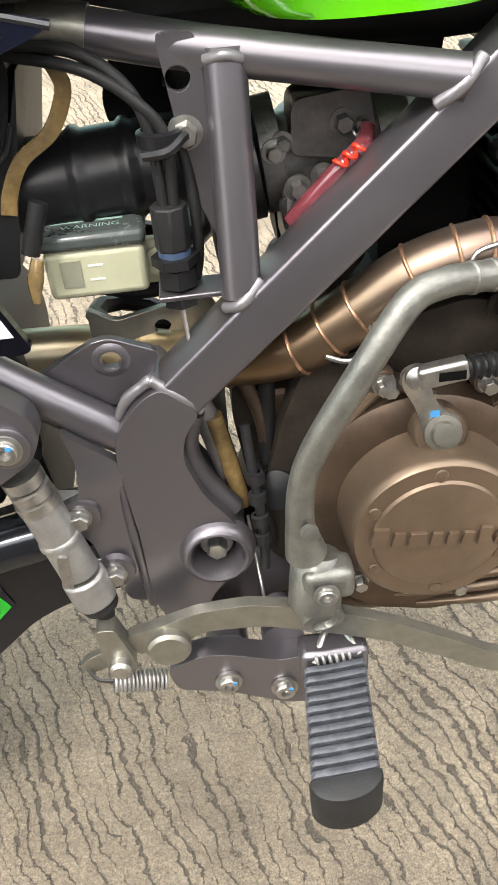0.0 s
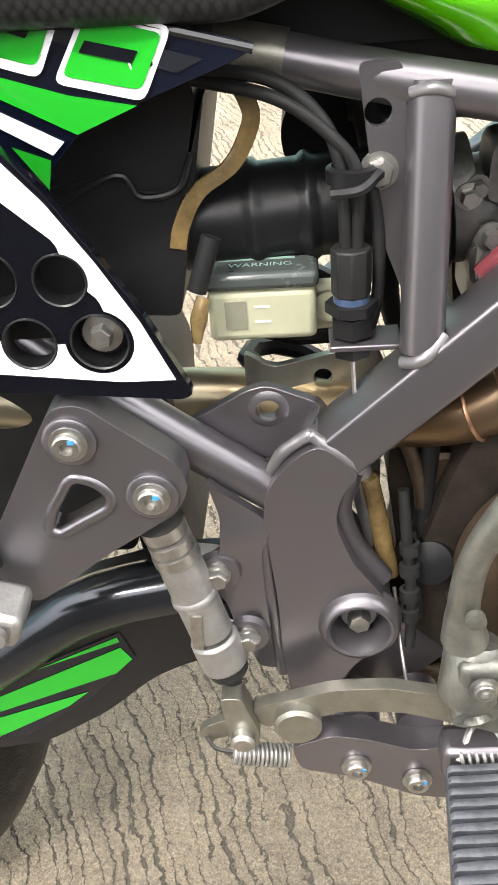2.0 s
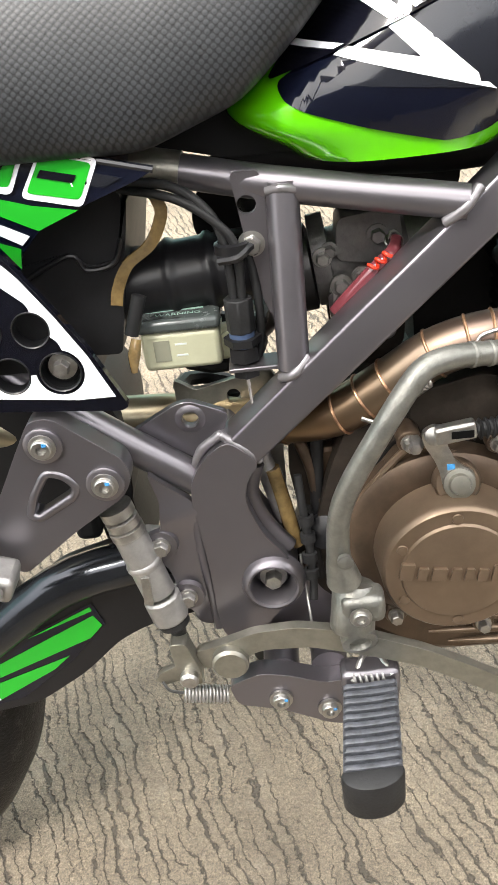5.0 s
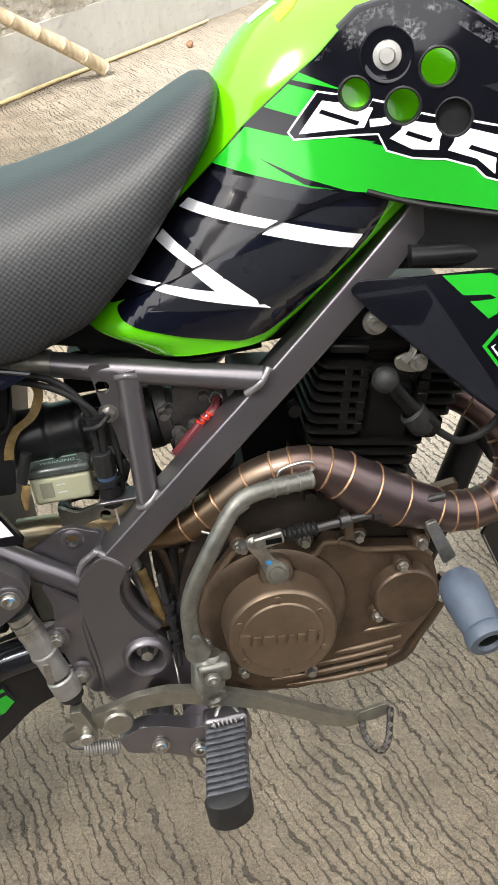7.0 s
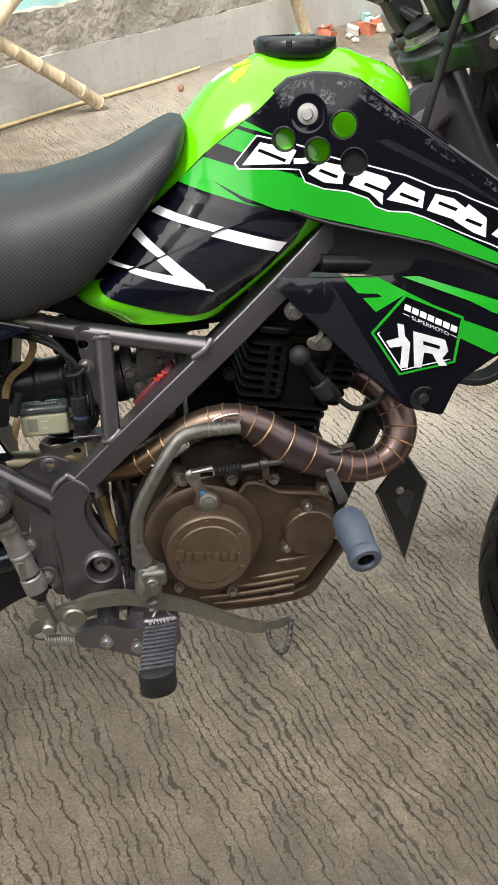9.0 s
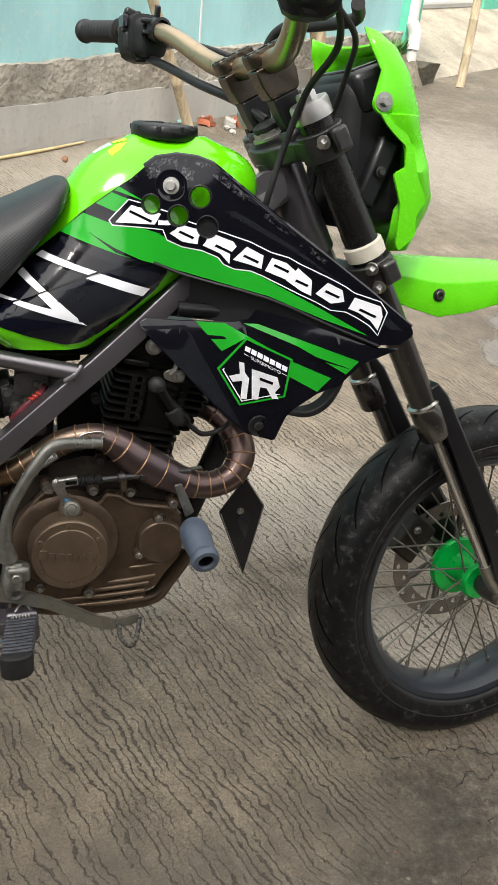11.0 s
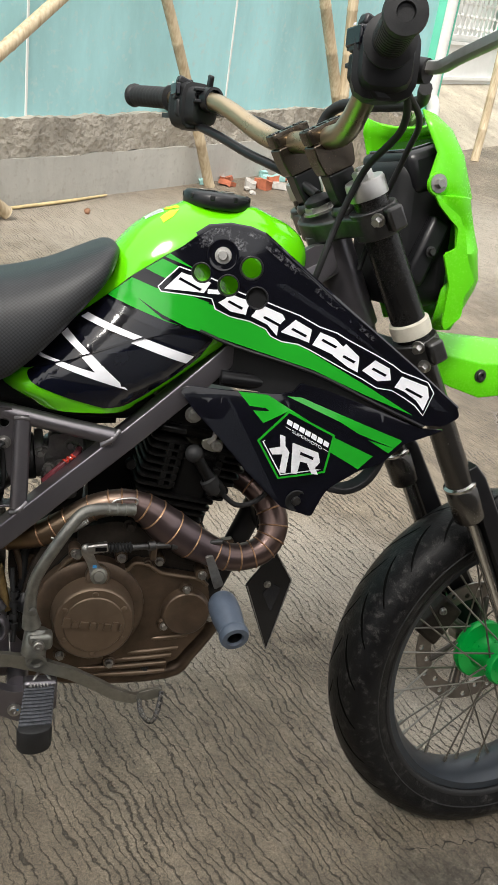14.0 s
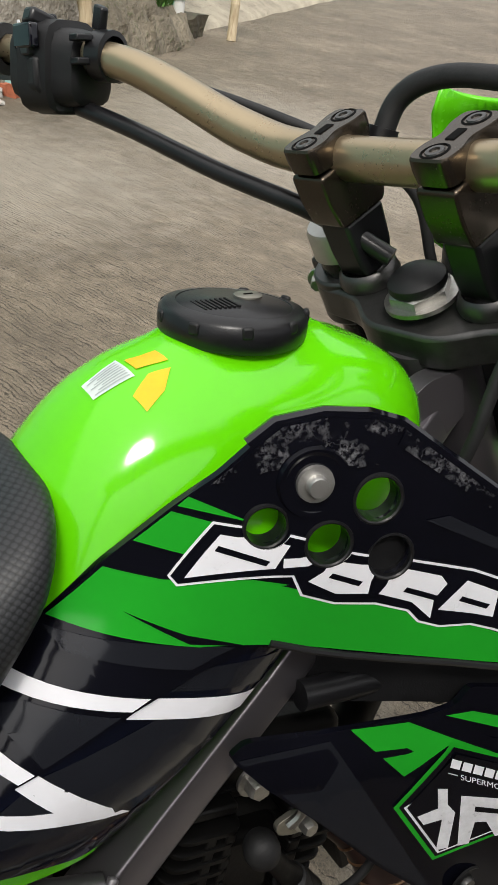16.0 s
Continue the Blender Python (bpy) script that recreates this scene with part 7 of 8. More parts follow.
part("hole_boss", lathe([(0.006, 0.006), (0.006, -0.004), (0.005, -0.005), (0.0036, -0.005), (0.0034, 0.0), (0, 0.0)], (0.193, -0.103, 0.512), (0, 1, 0), 22), CASE_M, cc)
for (xa, za), (xb, zb) in (((0.195, 0.397), (0.255, 0.4035)), ((0.16, 0.376), (0.243, 0.3835)), ((0.14, 0.366), (0.234, 0.3725)), ((0.11, 0.355), (0.228, 0.3605)), ((0.125, 0.344), (0.227, 0.348))):
    part("case_rib", tube([(xa, -0.1, za), ((xa + xb) / 2, -0.104, (za + zb) / 2), (xb, -0.103, zb)], [0.0012, 0.0036, 0.0036, 0.003], 10, 4), BRONZE_M, case)
part("case_step", plate(rounded([(0.05, 0.41), (0.055, 0.375), (0.10, 0.345), (0.134, 0.337), (0.184, 0.3405), (0.229, 0.3425), (0.2295, 0.358), (0.243, 0.363), (0.252, 0.376), (0.27, 0.405)], 0.004), -0.1, -0.08), CASE_M, case, bevel=0.002)
part("drain_bolt", hexbolt((0.20, -0.1, 0.3485), OUT, 0.004, 0.006), DARKSTEEL_M, case)
part("cover_lip", tube([(x, -0.1055, z) for x, z in ((0.062, 0.484), (0.09, 0.5165), (0.104, 0.5265), (0.119, 0.5195), (0.1425, 0.5105), (0.150, 0.5035), (0.159, 0.5015), (0.168, 0.5045), (0.176, 0.5135), (0.194, 0.5105), (0.206, 0.5015), (0.2165, 0.4972), (0.261, 0.489), (0.275, 0.479))], 0.0028, 8, 3), BRONZE_M, cc)
part("case_shelf", plate(rounded([(0.10, 0.525), (0.104, 0.556), (0.15, 0.566), (0.20, 0.553), (0.235, 0.535), (0.262, 0.515), (0.26, 0.50), (0.20, 0.515), (0.15, 0.52)], 0.006, 3), -0.09, -0.04), GRIME_M, case, "oily dark crankcase shelf", bevel=0.004, seg=3)
part("stud_nut", hexbolt((0.1685, -0.091, 0.5605), OUT, 0.0062, 0.01), GRIME_M, case)
part("dome_nut", lathe([(0.006, 0), (0.006, 0.006), (0.004, 0.011), (0, 0.0125)], (0.1019, -0.108, 0.5295), OUT, 6), STEEL_M, case)
# clutch release arm
ao = rounded([(0.118, 0.498), (0.138, 0.498), (0.1395, 0.512), (0.127, 0.520), (0.121, 0.534), (0.119, 0.549), (0.112, 0.554), (0.104, 0.549), (0.105, 0.538), (0.113, 0.523), (0.1165, 0.512)], 0.005, 4)
arm = part("release_arm", panel(ao, [], lambda x, z: -0.1265 - 0.10 * (z - 0.5) + 0.004 * math.sin((z - 0.5) * 60), 0.004, 0.006), STEEL_M, case, "zinc clutch release arm", bevel=0.0008)
part("release_shaft", lathe([(0.0155, 0.018), (0.0155, 0.0), (0.014, -0.002), (0, -0.002)], (0.1275, -0.124, 0.5045), (0, 0.95, -0.3), 32), BRONZE_M, arm)
part("release_nut", lathe([(0.0105, 0.0), (0.0105, 0.0025), (0.0075, 0.003), (0.0065, 0.006), (0, 0.0068)], (0.128, -0.127, 0.506), (0, -0.95, 0.3), 24), ALU_M, arm)
part("blue_mark", rbox((0.122, -0.1315, 0.522), (0.005, 0.0006, 0.004)), GROMMET_M, arm)
part("arm_clevis", rbox((0.124, -0.1345, 0.5495), (0.026, 0.009, 0.012), None, Matrix.Rotation(radians(-8), 3, "Y")), STEEL_M, arm, bevel=0.002)
# black strip in place of the shaded gap between the clevis cheeks
part("clevis_gap", rbox((0.128, -0.1392, 0.5495), (0.014, 0.0006, 0.005)), CUT_M, arm)
part("clevis_pin", lathe([(0.0062, 0.0), (0.0062, 0.003), (0.004, 0.0045), (0, 0.0045)], (0.111, -0.1325, 0.547), (0, -0.95, 0.3), 20), STEEL_M, arm)
pr = [(0, 0)]
for k in range(9):
    pr += [(0.0052, k * 0.0042 + 0.001), (0.0072, k * 0.0042 + 0.0022), (0.0052, k * 0.0042 + 0.0036)]
part("cable_bellows", lathe(pr + [(0, 0.04)], (0.13, -0.13, 0.547), (1, 0.1, -0.02), 16), RUBBER_M, arm, "black ribbed rubber cable boot")
part("cable_adjuster", lathe([(0.004, 0), (0.004, 0.02), (0.0065, 0.021), (0.0065, 0.03), (0.004, 0.031), (0.004, 0.05), (0.0065, 0.051), (0.0065, 0.058), (0.0035, 0.06), (0.0035, 0.12)], (0.168, -0.126, 0.546), (1, 0.12, 0.0), 12), DARKSTEEL_M, arm)
part("cable_bracket", rbox((0.196, -0.118, 0.538), (0.008, 0.02, 0.022)), CASE_M, arm, bevel=0.002)
# cylinder and head: black fins in two stacks beside a smooth chain tunnel, full rows below
CY = Vector((0.245, 0, 0.60))
TILT_C = Matrix.Rotation(radians(11), 4, "Y")
CYX = Matrix.Translation(CY) @ TILT_C
cyl = part("cylinder", rbox((-0.005, 0, -0.02), (0.085, 0.12, 0.16)), BLOCK_M, bike, "black air-cooled finned cylinder", CYX, bevel=0.01)


def fin(x0, x1, z, yf, thick=0.0026):
    """A cast cooling fin, thicker at its root, with rounded corners."""
    ring = rounded([(x0, -yf), (x1, -yf), (x1, 0.078), (x0, 0.078)], 0.013, 5)
    cx, cy = (x0 + x1) / 2, 0.0
    rings = [[(cx + (a - cx) * k, cy + (b - cy) * k, z + h) for a, b in ring] for h, k in ((-0.0012, 0.965), (0.0, 1.0), (thick, 1.0), (thick + 0.0012, 0.965))]
    return part("fin", loft(rings), FIN_M, cyl, "", CYX, smooth=50)


for k in range(7):
    z = 0.0035 + k * 0.0103
    x0, x1 = -0.0755 + 0.0012 * k, -0.0245 + 0.0008 * k
    fin(x0, x1, z, 0.0865)
    if k < 6:
        for s in (-0.0425, -0.0285):
            part("fin_rib", rbox((s, -0.0795, z + 0.0065), (0.0075, 0.012, 0.0085)), FIN_M, cyl, "", CYX, bevel=0.0012)
for k in range(6):
    z = 0.0005 + k * 0.0108
    fin(0.0215, 0.047 + 0.0042 * k, z, 0.0865)
    part("fin_rib", rbox((0.0255, -0.0795, z + 0.0065), (0.0095, 0.012, 0.0085)), FIN_M, cyl, "", CYX, bevel=0.0012)
for k in range(4):
    fin(-0.070 + 0.002 * k, 0.036 - 0.003 * k, -0.0085 - k * 0.0098, 0.084 + 0.001 * (k % 2), 0.0032)
part("chain_tunnel", rbox((-0.001, -0.045, 0.02), (0.046, 0.064, 0.06)), FIN_M, cyl, "smooth black chain tunnel", CYX, bevel=0.006, seg=3)
part("base_gasket", rbox((-0.018, 0, -0.05), (0.11, 0.16, 0.008)), GRIME_M, cyl, "", CYX, bevel=0.002)
part("stud_boss", lathe([(0.0, -0.006), (0.0055, -0.006), (0.0065, -0.004), (0.0065, 0.006)], (0.1647, -0.082, 0.642), (0, 1, 0), 18), FIN_M, cyl)
head = part("cylinder_head", rbox((-0.005, 0, 0.098), (0.125, 0.14, 0.055)), FIN_M, bike, "black cylinder head", CYX, bevel=0.012, seg=3)
part("head_ledge", rbox((0.043, -0.04, 0.066), (0.055, 0.09, 0.012)), FIN_M, head, "", CYX, bevel=0.005, seg=3)
part("head_web", rbox((-0.044, -0.045, 0.082), (0.034, 0.076, 0.008)), FIN_M, head, "", CYX, bevel=0.002)
part("top_bolt", hexbolt((0.2389, -0.088, 0.7125), OUT, 0.0075, 0.012), STEEL_M, head, "zinc engine mount bolt")
part("valve_cover_seam", rbox((-0.005, -0.0712, 0.088), (0.118, 0.003, 0.0022)), CUT_M, head, "", CYX)
part("engine_hanger", plate(rounded([(0.250, 0.682), (0.262, 0.686), (0.279, 0.678), (0.276, 0.667), (0.262, 0.668), (0.251, 0.673)], 0.004), -0.102, -0.098), ALU_M, head, "zinc hanger plate", bevel=0.001)
part("hanger_bolt", hexbolt((0.270, -0.102, 0.677), OUT, 0.0052, 0.010), STEEL_M, head)
part("hanger_rod", tube([(0.258, -0.104, 0.68), (0.265, -0.106, 0.69), (0.265, -0.103, 0.706), (0.26, -0.09, 0.712)], 0.0032, 8), STEEL_M, head)
sp_ = part("spark_plug_cap", tube([(0.238, -0.100, 0.669), (0.25, -0.102, 0.653), (0.258, -0.103, 0.641), (0.272, -0.104, 0.623), (0.281, -0.104, 0.612)], [0.0085, 0.007, 0.0072, 0.0098, 0.0085], 16), FIN_M, head, "black rubber spark plug cap")
part("plug_elbow", lathe([(0.0088, -0.012), (0.0112, -0.006), (0.0118, 0.002), (0.0105, 0.008), (0.006, 0.0115), (0, 0.0125)], (0.2425, -0.099, 0.6635), (-0.35, -0.8, 0.4), 24), RUBBER_M, sp_)
part("boot_collar", lathe([(0.0086, -0.011), (0.0118, -0.009), (0.0122, 0.0), (0.0112, 0.010), (0.0092, 0.0125)], (0.2675, -0.1035, 0.6235), (0.55, 0, -0.84), 22), RUBBER_M, sp_)
part("plug_lead", tube([(0.281, -0.104, 0.612), (0.305, -0.104, 0.595), (0.335, -0.10, 0.603), (0.35, -0.09, 0.625), (0.345, -0.06, 0.66)], 0.0034, 10), RUBBER_M, sp_)

# ---- exhaust ----
EX = [(0.300, -0.03, 0.617), (0.332, -0.045, 0.607), (0.356, -0.066, 0.585), (0.364, -0.084, 0.556), (0.350, -0.096, 0.530), (0.324, -0.100, 0.519), (0.296, -0.101, 0.520), (0.272, -0.101, 0.530), (0.243, -0.101, 0.5455), (0.215, -0.102, 0.564), (0.193, -0.102, 0.583), (0.172, -0.101, 0.5945), (0.15, -0.1, 0.597), (0.118, -0.096, 0.587), (0.085, -0.09, 0.564), (0.05, -0.082, 0.543), (0.0, -0.062, 0.532), (-0.06, -0.03, 0.527), (-0.12, -0.03, 0.530), (-0.19, -0.04, 0.535), (-0.26, -0.06, 0.57), (-0.34, -0.08, 0.62)]
ER = [0.0185, 0.0195, 0.0198, 0.0196, 0.019, 0.0185, 0.0185, 0.0205, 0.0245, 0.0255, 0.0215, 0.0172, 0.0165, 0.0165, 0.0165, 0.0165, 0.0165, 0.0165, 0.0165, 0.0165, 0.0175, 0.0175]
pipe = part("exhaust_pipe", tube(EX, ER, 32, 6), PIPE_M, bike, "heat-tinted welded exhaust header", smooth=70)
path = curve3(EX, 6)
BEAD_M = mat("copper_weld_bead", (0.40, 0.235, 0.14), 0.36, 0.8, 0.6, 90)
for idx in (7, 11, 14, 18, 21, 24, 28, 32, 36, 40, 47, 53, 59, 63, 67, 71, 74, 78, 83, 86, 89, 94):
    p, d = path[idx], (path[idx + 1] - path[idx - 1]).normalized()
    r = float(np.interp(idx / (len(path) - 1), np.linspace(0, 1, len(ER)), ER))
    part("weld_bead", lathe([(r - 0.001, -0.0016), (r + 0.0009, -0.0006), (r + 0.0012, 0.0002), (r + 0.0007, 0.0009), (r - 0.001, 0.0016)], p, d, 40), BEAD_M, pipe)
part("retaining_spring", coil((0.093, -0.116, 0.566), (0.110, -0.120, 0.580), 0.0042, 8, 0.0011), STEEL_M, pipe, "steel exhaust spring")
part("spring_hook", tube([(0.093, -0.116, 0.566), (0.085, -0.114, 0.552), (0.078, -0.112, 0.549), (0.068, -0.110, 0.552)], 0.0015, 8), STEEL_M, pipe)
part("spring_hook", tube([(0.14, -0.121, 0.594), (0.165, -0.121, 0.600), (0.172, -0.12, 0.606), (0.165, -0.119, 0.610), (0.143, -0.119, 0.606), (0.14, -0.121, 0.594)], 0.0014, 8), STEEL_M, pipe)

# ---- kick starter, pedals, pegs ----
kick = part("kick_starter", tube([(0.047, -0.150, 0.452), (0.0445, -0.153, 0.476), (0.0465, -0.158, 0.508), (0.055, -0.162, 0.535), (0.075, -0.165, 0.572), (0.093, -0.160, 0.597), (0.104, -0.155, 0.606), (0.118, -0.150, 0.608), (0.130, -0.145, 0.6065)], [0.012, 0.0080, 0.0073, 0.0073, 0.0073, 0.0073, 0.0073, 0.0073, 0.0073], 20, 6), KICK_M, bike, "worn grey cast kick starter lever")
part("kick_foot", tube([(0.126, -0.1465, 0.607), (0.166, -0.132, 0.600)], 0.0074, 12, 1, False), KICK_M, kick, bevel=0.001)
for k in range(4):
    f = 0.136 + k * 0.011
    part("kick_rib", lathe([(0.0072, -0.0016), (0.0082, -0.0008), (0.0082, 0.0008), (0.0072, 0.0016)], (f - 0.004, -0.1445 + k * 0.004, 0.606 - k * 0.0019), (1, 0.36, -0.17), 14), KICK_M, kick)
part("kick_boss", lathe([(0, -0.018), (0.0135, -0.018), (0.0155, -0.015), (0.0155, 0.014), (0.0125, 0.018), (0, 0.018)], (0.052, -0.148, 0.427), (0.15, 0.3, 1), 28), KICK_M, kick)
part("kick_clamp", rbox((0.058, -0.152, 0.433), (0.03, 0.022, 0.022)), KICK_M, kick, bevel=0.006, seg=3)
part("clamp_bolt", socketbolt((0.0555, -0.1655, 0.432), OUT, 0.0056, 0.004), STEEL_M, kick)
part("kick_knob", lathe([(0.005, 0), (0.005, 0.004), (0, 0.006)], (0.048, -0.164, 0.480), OUT, 14), KICK_M, kick)
part("spline_end", lathe([(0.0125, 0), (0.0125, 0.012), (0.008, 0.013), (0.007, 0.009), (0, 0.009)], (0.0525, -0.150, 0.409), (0.1, -0.75, -0.25), 22), KICK_M, kick)
ped = rounded([(-0.066, 0.397), (-0.045, 0.4045), (-0.02, 0.415), (0.012, 0.4205), (0.036, 0.419), (0.065, 0.4135), (0.10, 0.403), (0.132, 0.387), (0.155, 0.374), (0.176, 0.366), (0.188, 0.3655), (0.188, 0.357), (0.172, 0.353), (0.15, 0.359), (0.125, 0.373), (0.095, 0.388), (0.055, 0.397), (0.02, 0.4025), (-0.015, 0.399), (-0.04, 0.3875), (-0.06, 0.381)], 0.005, 3)
pedal_y = lambda x, z: interp(x, [-0.07, 0.0, 0.1, 0.2], [-0.135, -0.142, -0.158, -0.168])
SH = Matrix.Translation((0, 0, -0.012))
pedal = part("brake_pedal", panel(ped, [], pedal_y, 0.008, 0.02), ALU_M, bike, "dull aluminium rear brake pedal", SH, bevel=0.002)
part("pedal_pad", panel(rounded([(0.181, 0.360), (0.183, 0.371), (0.209, 0.377), (0.2135, 0.374), (0.212, 0.364), (0.198, 0.359)], 0.003, 3), [], lambda x, z: -0.168, 0.004, 0.02), ALU_M, pedal, "", SH, bevel=0.001)
TOE = [(0.1845, -0.170, 0.363), (0.1855, -0.178, 0.352), (0.190, -0.186, 0.346), (0.197, -0.190, 0.342), (0.204, -0.187, 0.346), (0.209, -0.179, 0.357), (0.213, -0.170, 0.373)]
toe = part("toe_ring", tube(TOE, 0.0032, 8, 4), DARKSTEEL_M, pedal, "serrated steel toe ring", SH)
for p0, p1 in zip(TOE, TOE[1:]):
    for f in (0.2, 0.7):
        part("ring_tooth", rbox(Vector(p0).lerp(Vector(p1), f) + Vector((0, -0.0022, 0.002)), (0.003, 0.004, 0.003), None, Matrix.Rotation(0.7, 3, "Y")), STEEL_M, toe, "", SH)
part("pedal_boss", lathe([(0, -0.005), (0.0115, -0.005), (0.0135, -0.003), (0.0135, 0.012), (0, 0.012)], (-0.0395, -0.141, 0.391), (0, 1, 0), 28), ALU_M, pedal, "", SH)
# master cylinder link and return spring
lk = part("pedal_link", plate(rounded([(-0.082, 0.412), (-0.07, 0.412), (-0.062, 0.385), (-0.062, 0.372), (-0.078, 0.372), (-0.08, 0.39)], 0.004), -0.142, -0.128), ALU_M, bike, "zinc clevis of the brake rod", SH, bevel=0.0015)
part("link_pin", lathe([(0.007, 0), (0.007, 0.005), (0.005, 0.007), (0, 0.007)], (-0.071, -0.142, 0.381), OUT, 20), STEEL_M, lk, "", SH)
part("spring_arm", plate(rounded([(-0.10, 0.368), (-0.094, 0.375), (-0.068, 0.387), (-0.06, 0.378), (-0.07, 0.37), (-0.094, 0.362)], 0.003), -0.13, -0.124), ALU_M, lk, "", SH, bevel=0.001)
part("return_spring", coil((-0.079, -0.136, 0.359), (-0.046, -0.132, 0.350), 0.0062, 13, 0.0011), CAST_M, lk, "dark coiled return spring", SH)
part("spring_hook", tube([(-0.079, -0.136, 0.359), (-0.090, -0.134, 0.361), (-0.096, -0.128, 0.367)], 0.0012, 8), DARKSTEEL_M, lk, "", SH)
# rear master cylinder
mc = part("rear_master_cylinder", tube([(-0.0965, -0.124, 0.488), (-0.084, -0.126, 0.437)], 0.0118, 24, 1, False), CAST_M, bike, "cast grey rear brake master cylinder")
part("cylinder_end", tube([(-0.0835, -0.126, 0.434), (-0.0785, -0.127, 0.413)], 0.0135, 24, 1, False), CAST_M, mc, bevel=0.002)
part("rubber_boot", lathe([(0.0115, 0), (0.0115, 0.005), (0.007, 0.009), (0.005, 0.016), (0, 0.016)], (-0.078, -0.127, 0.413), (0.2, 0, -1), 18), RUBBER_M, mc)
part("banjo_bolt", lathe([(0.0125, 0), (0.0125, 0.006), (0.009, 0.007), (0.009, 0.016), (0.012, 0.017), (0.012, 0.024), (0, 0.024)], (-0.0965, -0.124, 0.488), (-0.24, 0, 1), 18), STEEL_M, mc)
part("maker_mark", plate(rounded([(-0.004, -0.011), (0.002, -0.012), (0.003, 0.012), (-0.003, 0.012)], 0.001), -0.1385, -0.137), STEEL_M, mc, "", Matrix.Translation((-0.089, 0, 0.447)))
part("cylinder_ear", plate(rounded([(-0.096, 0.482), (-0.074, 0.479), (-0.076, 0.463), (-0.092, 0.46)], 0.006), -0.116, -0.104), CAST_M, mc, bevel=0.003)
part("cylinder_ear", plate(rounded([(-0.085, 0.437), (-0.062, 0.432), (-0.063, 0.418), (-0.083, 0.424)], 0.006), -0.116, -0.104), CAST_M, mc, bevel=0.003)
for q in ((-0.0776, 0.4713), (-0.0651, 0.4246)):
    part("bolt_pad", lathe([(0.0125, 0.003), (0.0115, -0.001), (0.0, -0.0012)], (q[0], -0.118, q[1]), (0, 1, 0), 24), FRAME_M, mc)
    part("mount_bolt", hexbolt((q[0], -0.119, q[1]), OUT, 0.0058, 0.0075, None, 1.2), STEEL_M, mc)
part("neck_ring", lathe([(0.0095, -0.004), (0.0118, -0.003), (0.0118, 0.003), (0.0095, 0.004)], (-0.099, -0.124, 0.4985), (-0.24, 0, 1), 22), STEEL_M, mc)
part("cast_ridge", lathe([(0.0118, -0.003), (0.0128, -0.0015), (0.0128, 0.0015), (0.0118, 0.003)], (-0.0905, -0.125, 0.463), (0.24, 0, -1), 24), CAST_M, mc)
# footpeg hanger
pg = rounded([(-0.045, 0.352), (-0.02, 0.362), (0.0, 0.358), (0.028, 0.348), (0.06, 0.352), (0.082, 0.346), (0.082, 0.322), (0.055, 0.302), (0.03, 0.305), (-0.008, 0.324), (-0.04, 0.332)], 0.006, 4)
hang = part("footpeg_hanger", plate(pg, -0.134, -0.118), FRAME_M, bike, "grey cast footpeg hanger", SH @ Matrix.Translation((0, 0, 0.008)), bevel=0.004, seg=3)
for q in ((-0.007, 0.332), (0.029, 0.319)):
    part("hanger_bolt", socketbolt((q[0], -0.135, q[1]), OUT, 0.0066, 0.006), STEEL_M, hang, "socket bolt with a blue mark")
    part("blue_mark", rbox((q[0] + 0.004, -0.1413, q[1] + 0.004), (0.0025, 0.0006, 0.0018)), GROMMET_M, hang)
part("hanger_spacer", lathe([(0, 0), (0.014, 0), (0.014, 0.03), (0, 0.03)], (-0.005, -0.118, 0.343), (0, 1, 0), 22), FRAME_M, hang)
part("hanger_spacer", lathe([(0, 0), (0.014, 0), (0.014, 0.03), (0, 0.03)], (0.032, -0.118, 0.345), (0, 1, 0), 22), FRAME_M, hang)
PEG0, PEG1 = Vector((0.059, -0.160, 0.361)), Vector((0.052, -0.240, 0.360))
pd = (PEG1 - PEG0).normalized()
PX = Vector((1, 0.06, 0)).normalized()
PZ = PX.cross(pd) * -1 if PX.cross(pd).z < 0 else PX.cross(pd)
peg = part("footpeg", loft([[PEG0 + pd * h + PX * a + PZ * b for a, b in rounded([(-0.0185, -0.02), (0.0185, -0.02), (0.0185, 0.006), (-0.0185, 0.006)], 0.006, 4)] for h in (0.0, 0.06, 0.074)]), PEGRUB_M, bike, "scuffed ribbed rubber footpeg", bevel=0.003)
for k in range(11):
    h = 0.005 + k * 0.0069
    sec_ = [(-0.0195, 0.002), (-0.0188, 0.0092), (-0.017, 0.0105), (-0.006, 0.0098), (0.006, 0.0098), (0.017, 0.0105), (0.0188, 0.0092), (0.0195, 0.002)]
    part("rubber_rib", loft([[PEG0 + pd * (h + dh) + PX * a * kk + PZ * b * kk for a, b in sec_] for dh, kk in ((-0.0021, 0.96), (-0.0014, 1.0), (0.0014, 1.0), (0.0021, 0.96))]), PEGRUB_M, peg, smooth=35)
plan_ = [(-0.0205, 0.076)] + [(0.0205 * math.cos(math.pi - math.pi * k / 18), 0.078 + 0.0135 * math.sin(math.pi * k / 18)) for k in range(19)] + [(0.0205, 0.076)]
part("peg_tip", loft([[PEG0 + pd * (0.078 + (h - 0.078) * w) + PX * a * w + PZ * c for a, h in plan_] for c, w in ((-0.022, 0.9), (-0.019, 0.98), (0.004, 1.0), (0.0075, 0.95), (0.0085, 0.85))]), RUBBER_M, peg, "black rubber peg end", smooth=40)
part("peg_clevis", rbox(PEG0 - pd * 0.010 + PZ * 0.002, (0.042, 0.02, 0.024)), FRAME_M, peg, bevel=0.004)
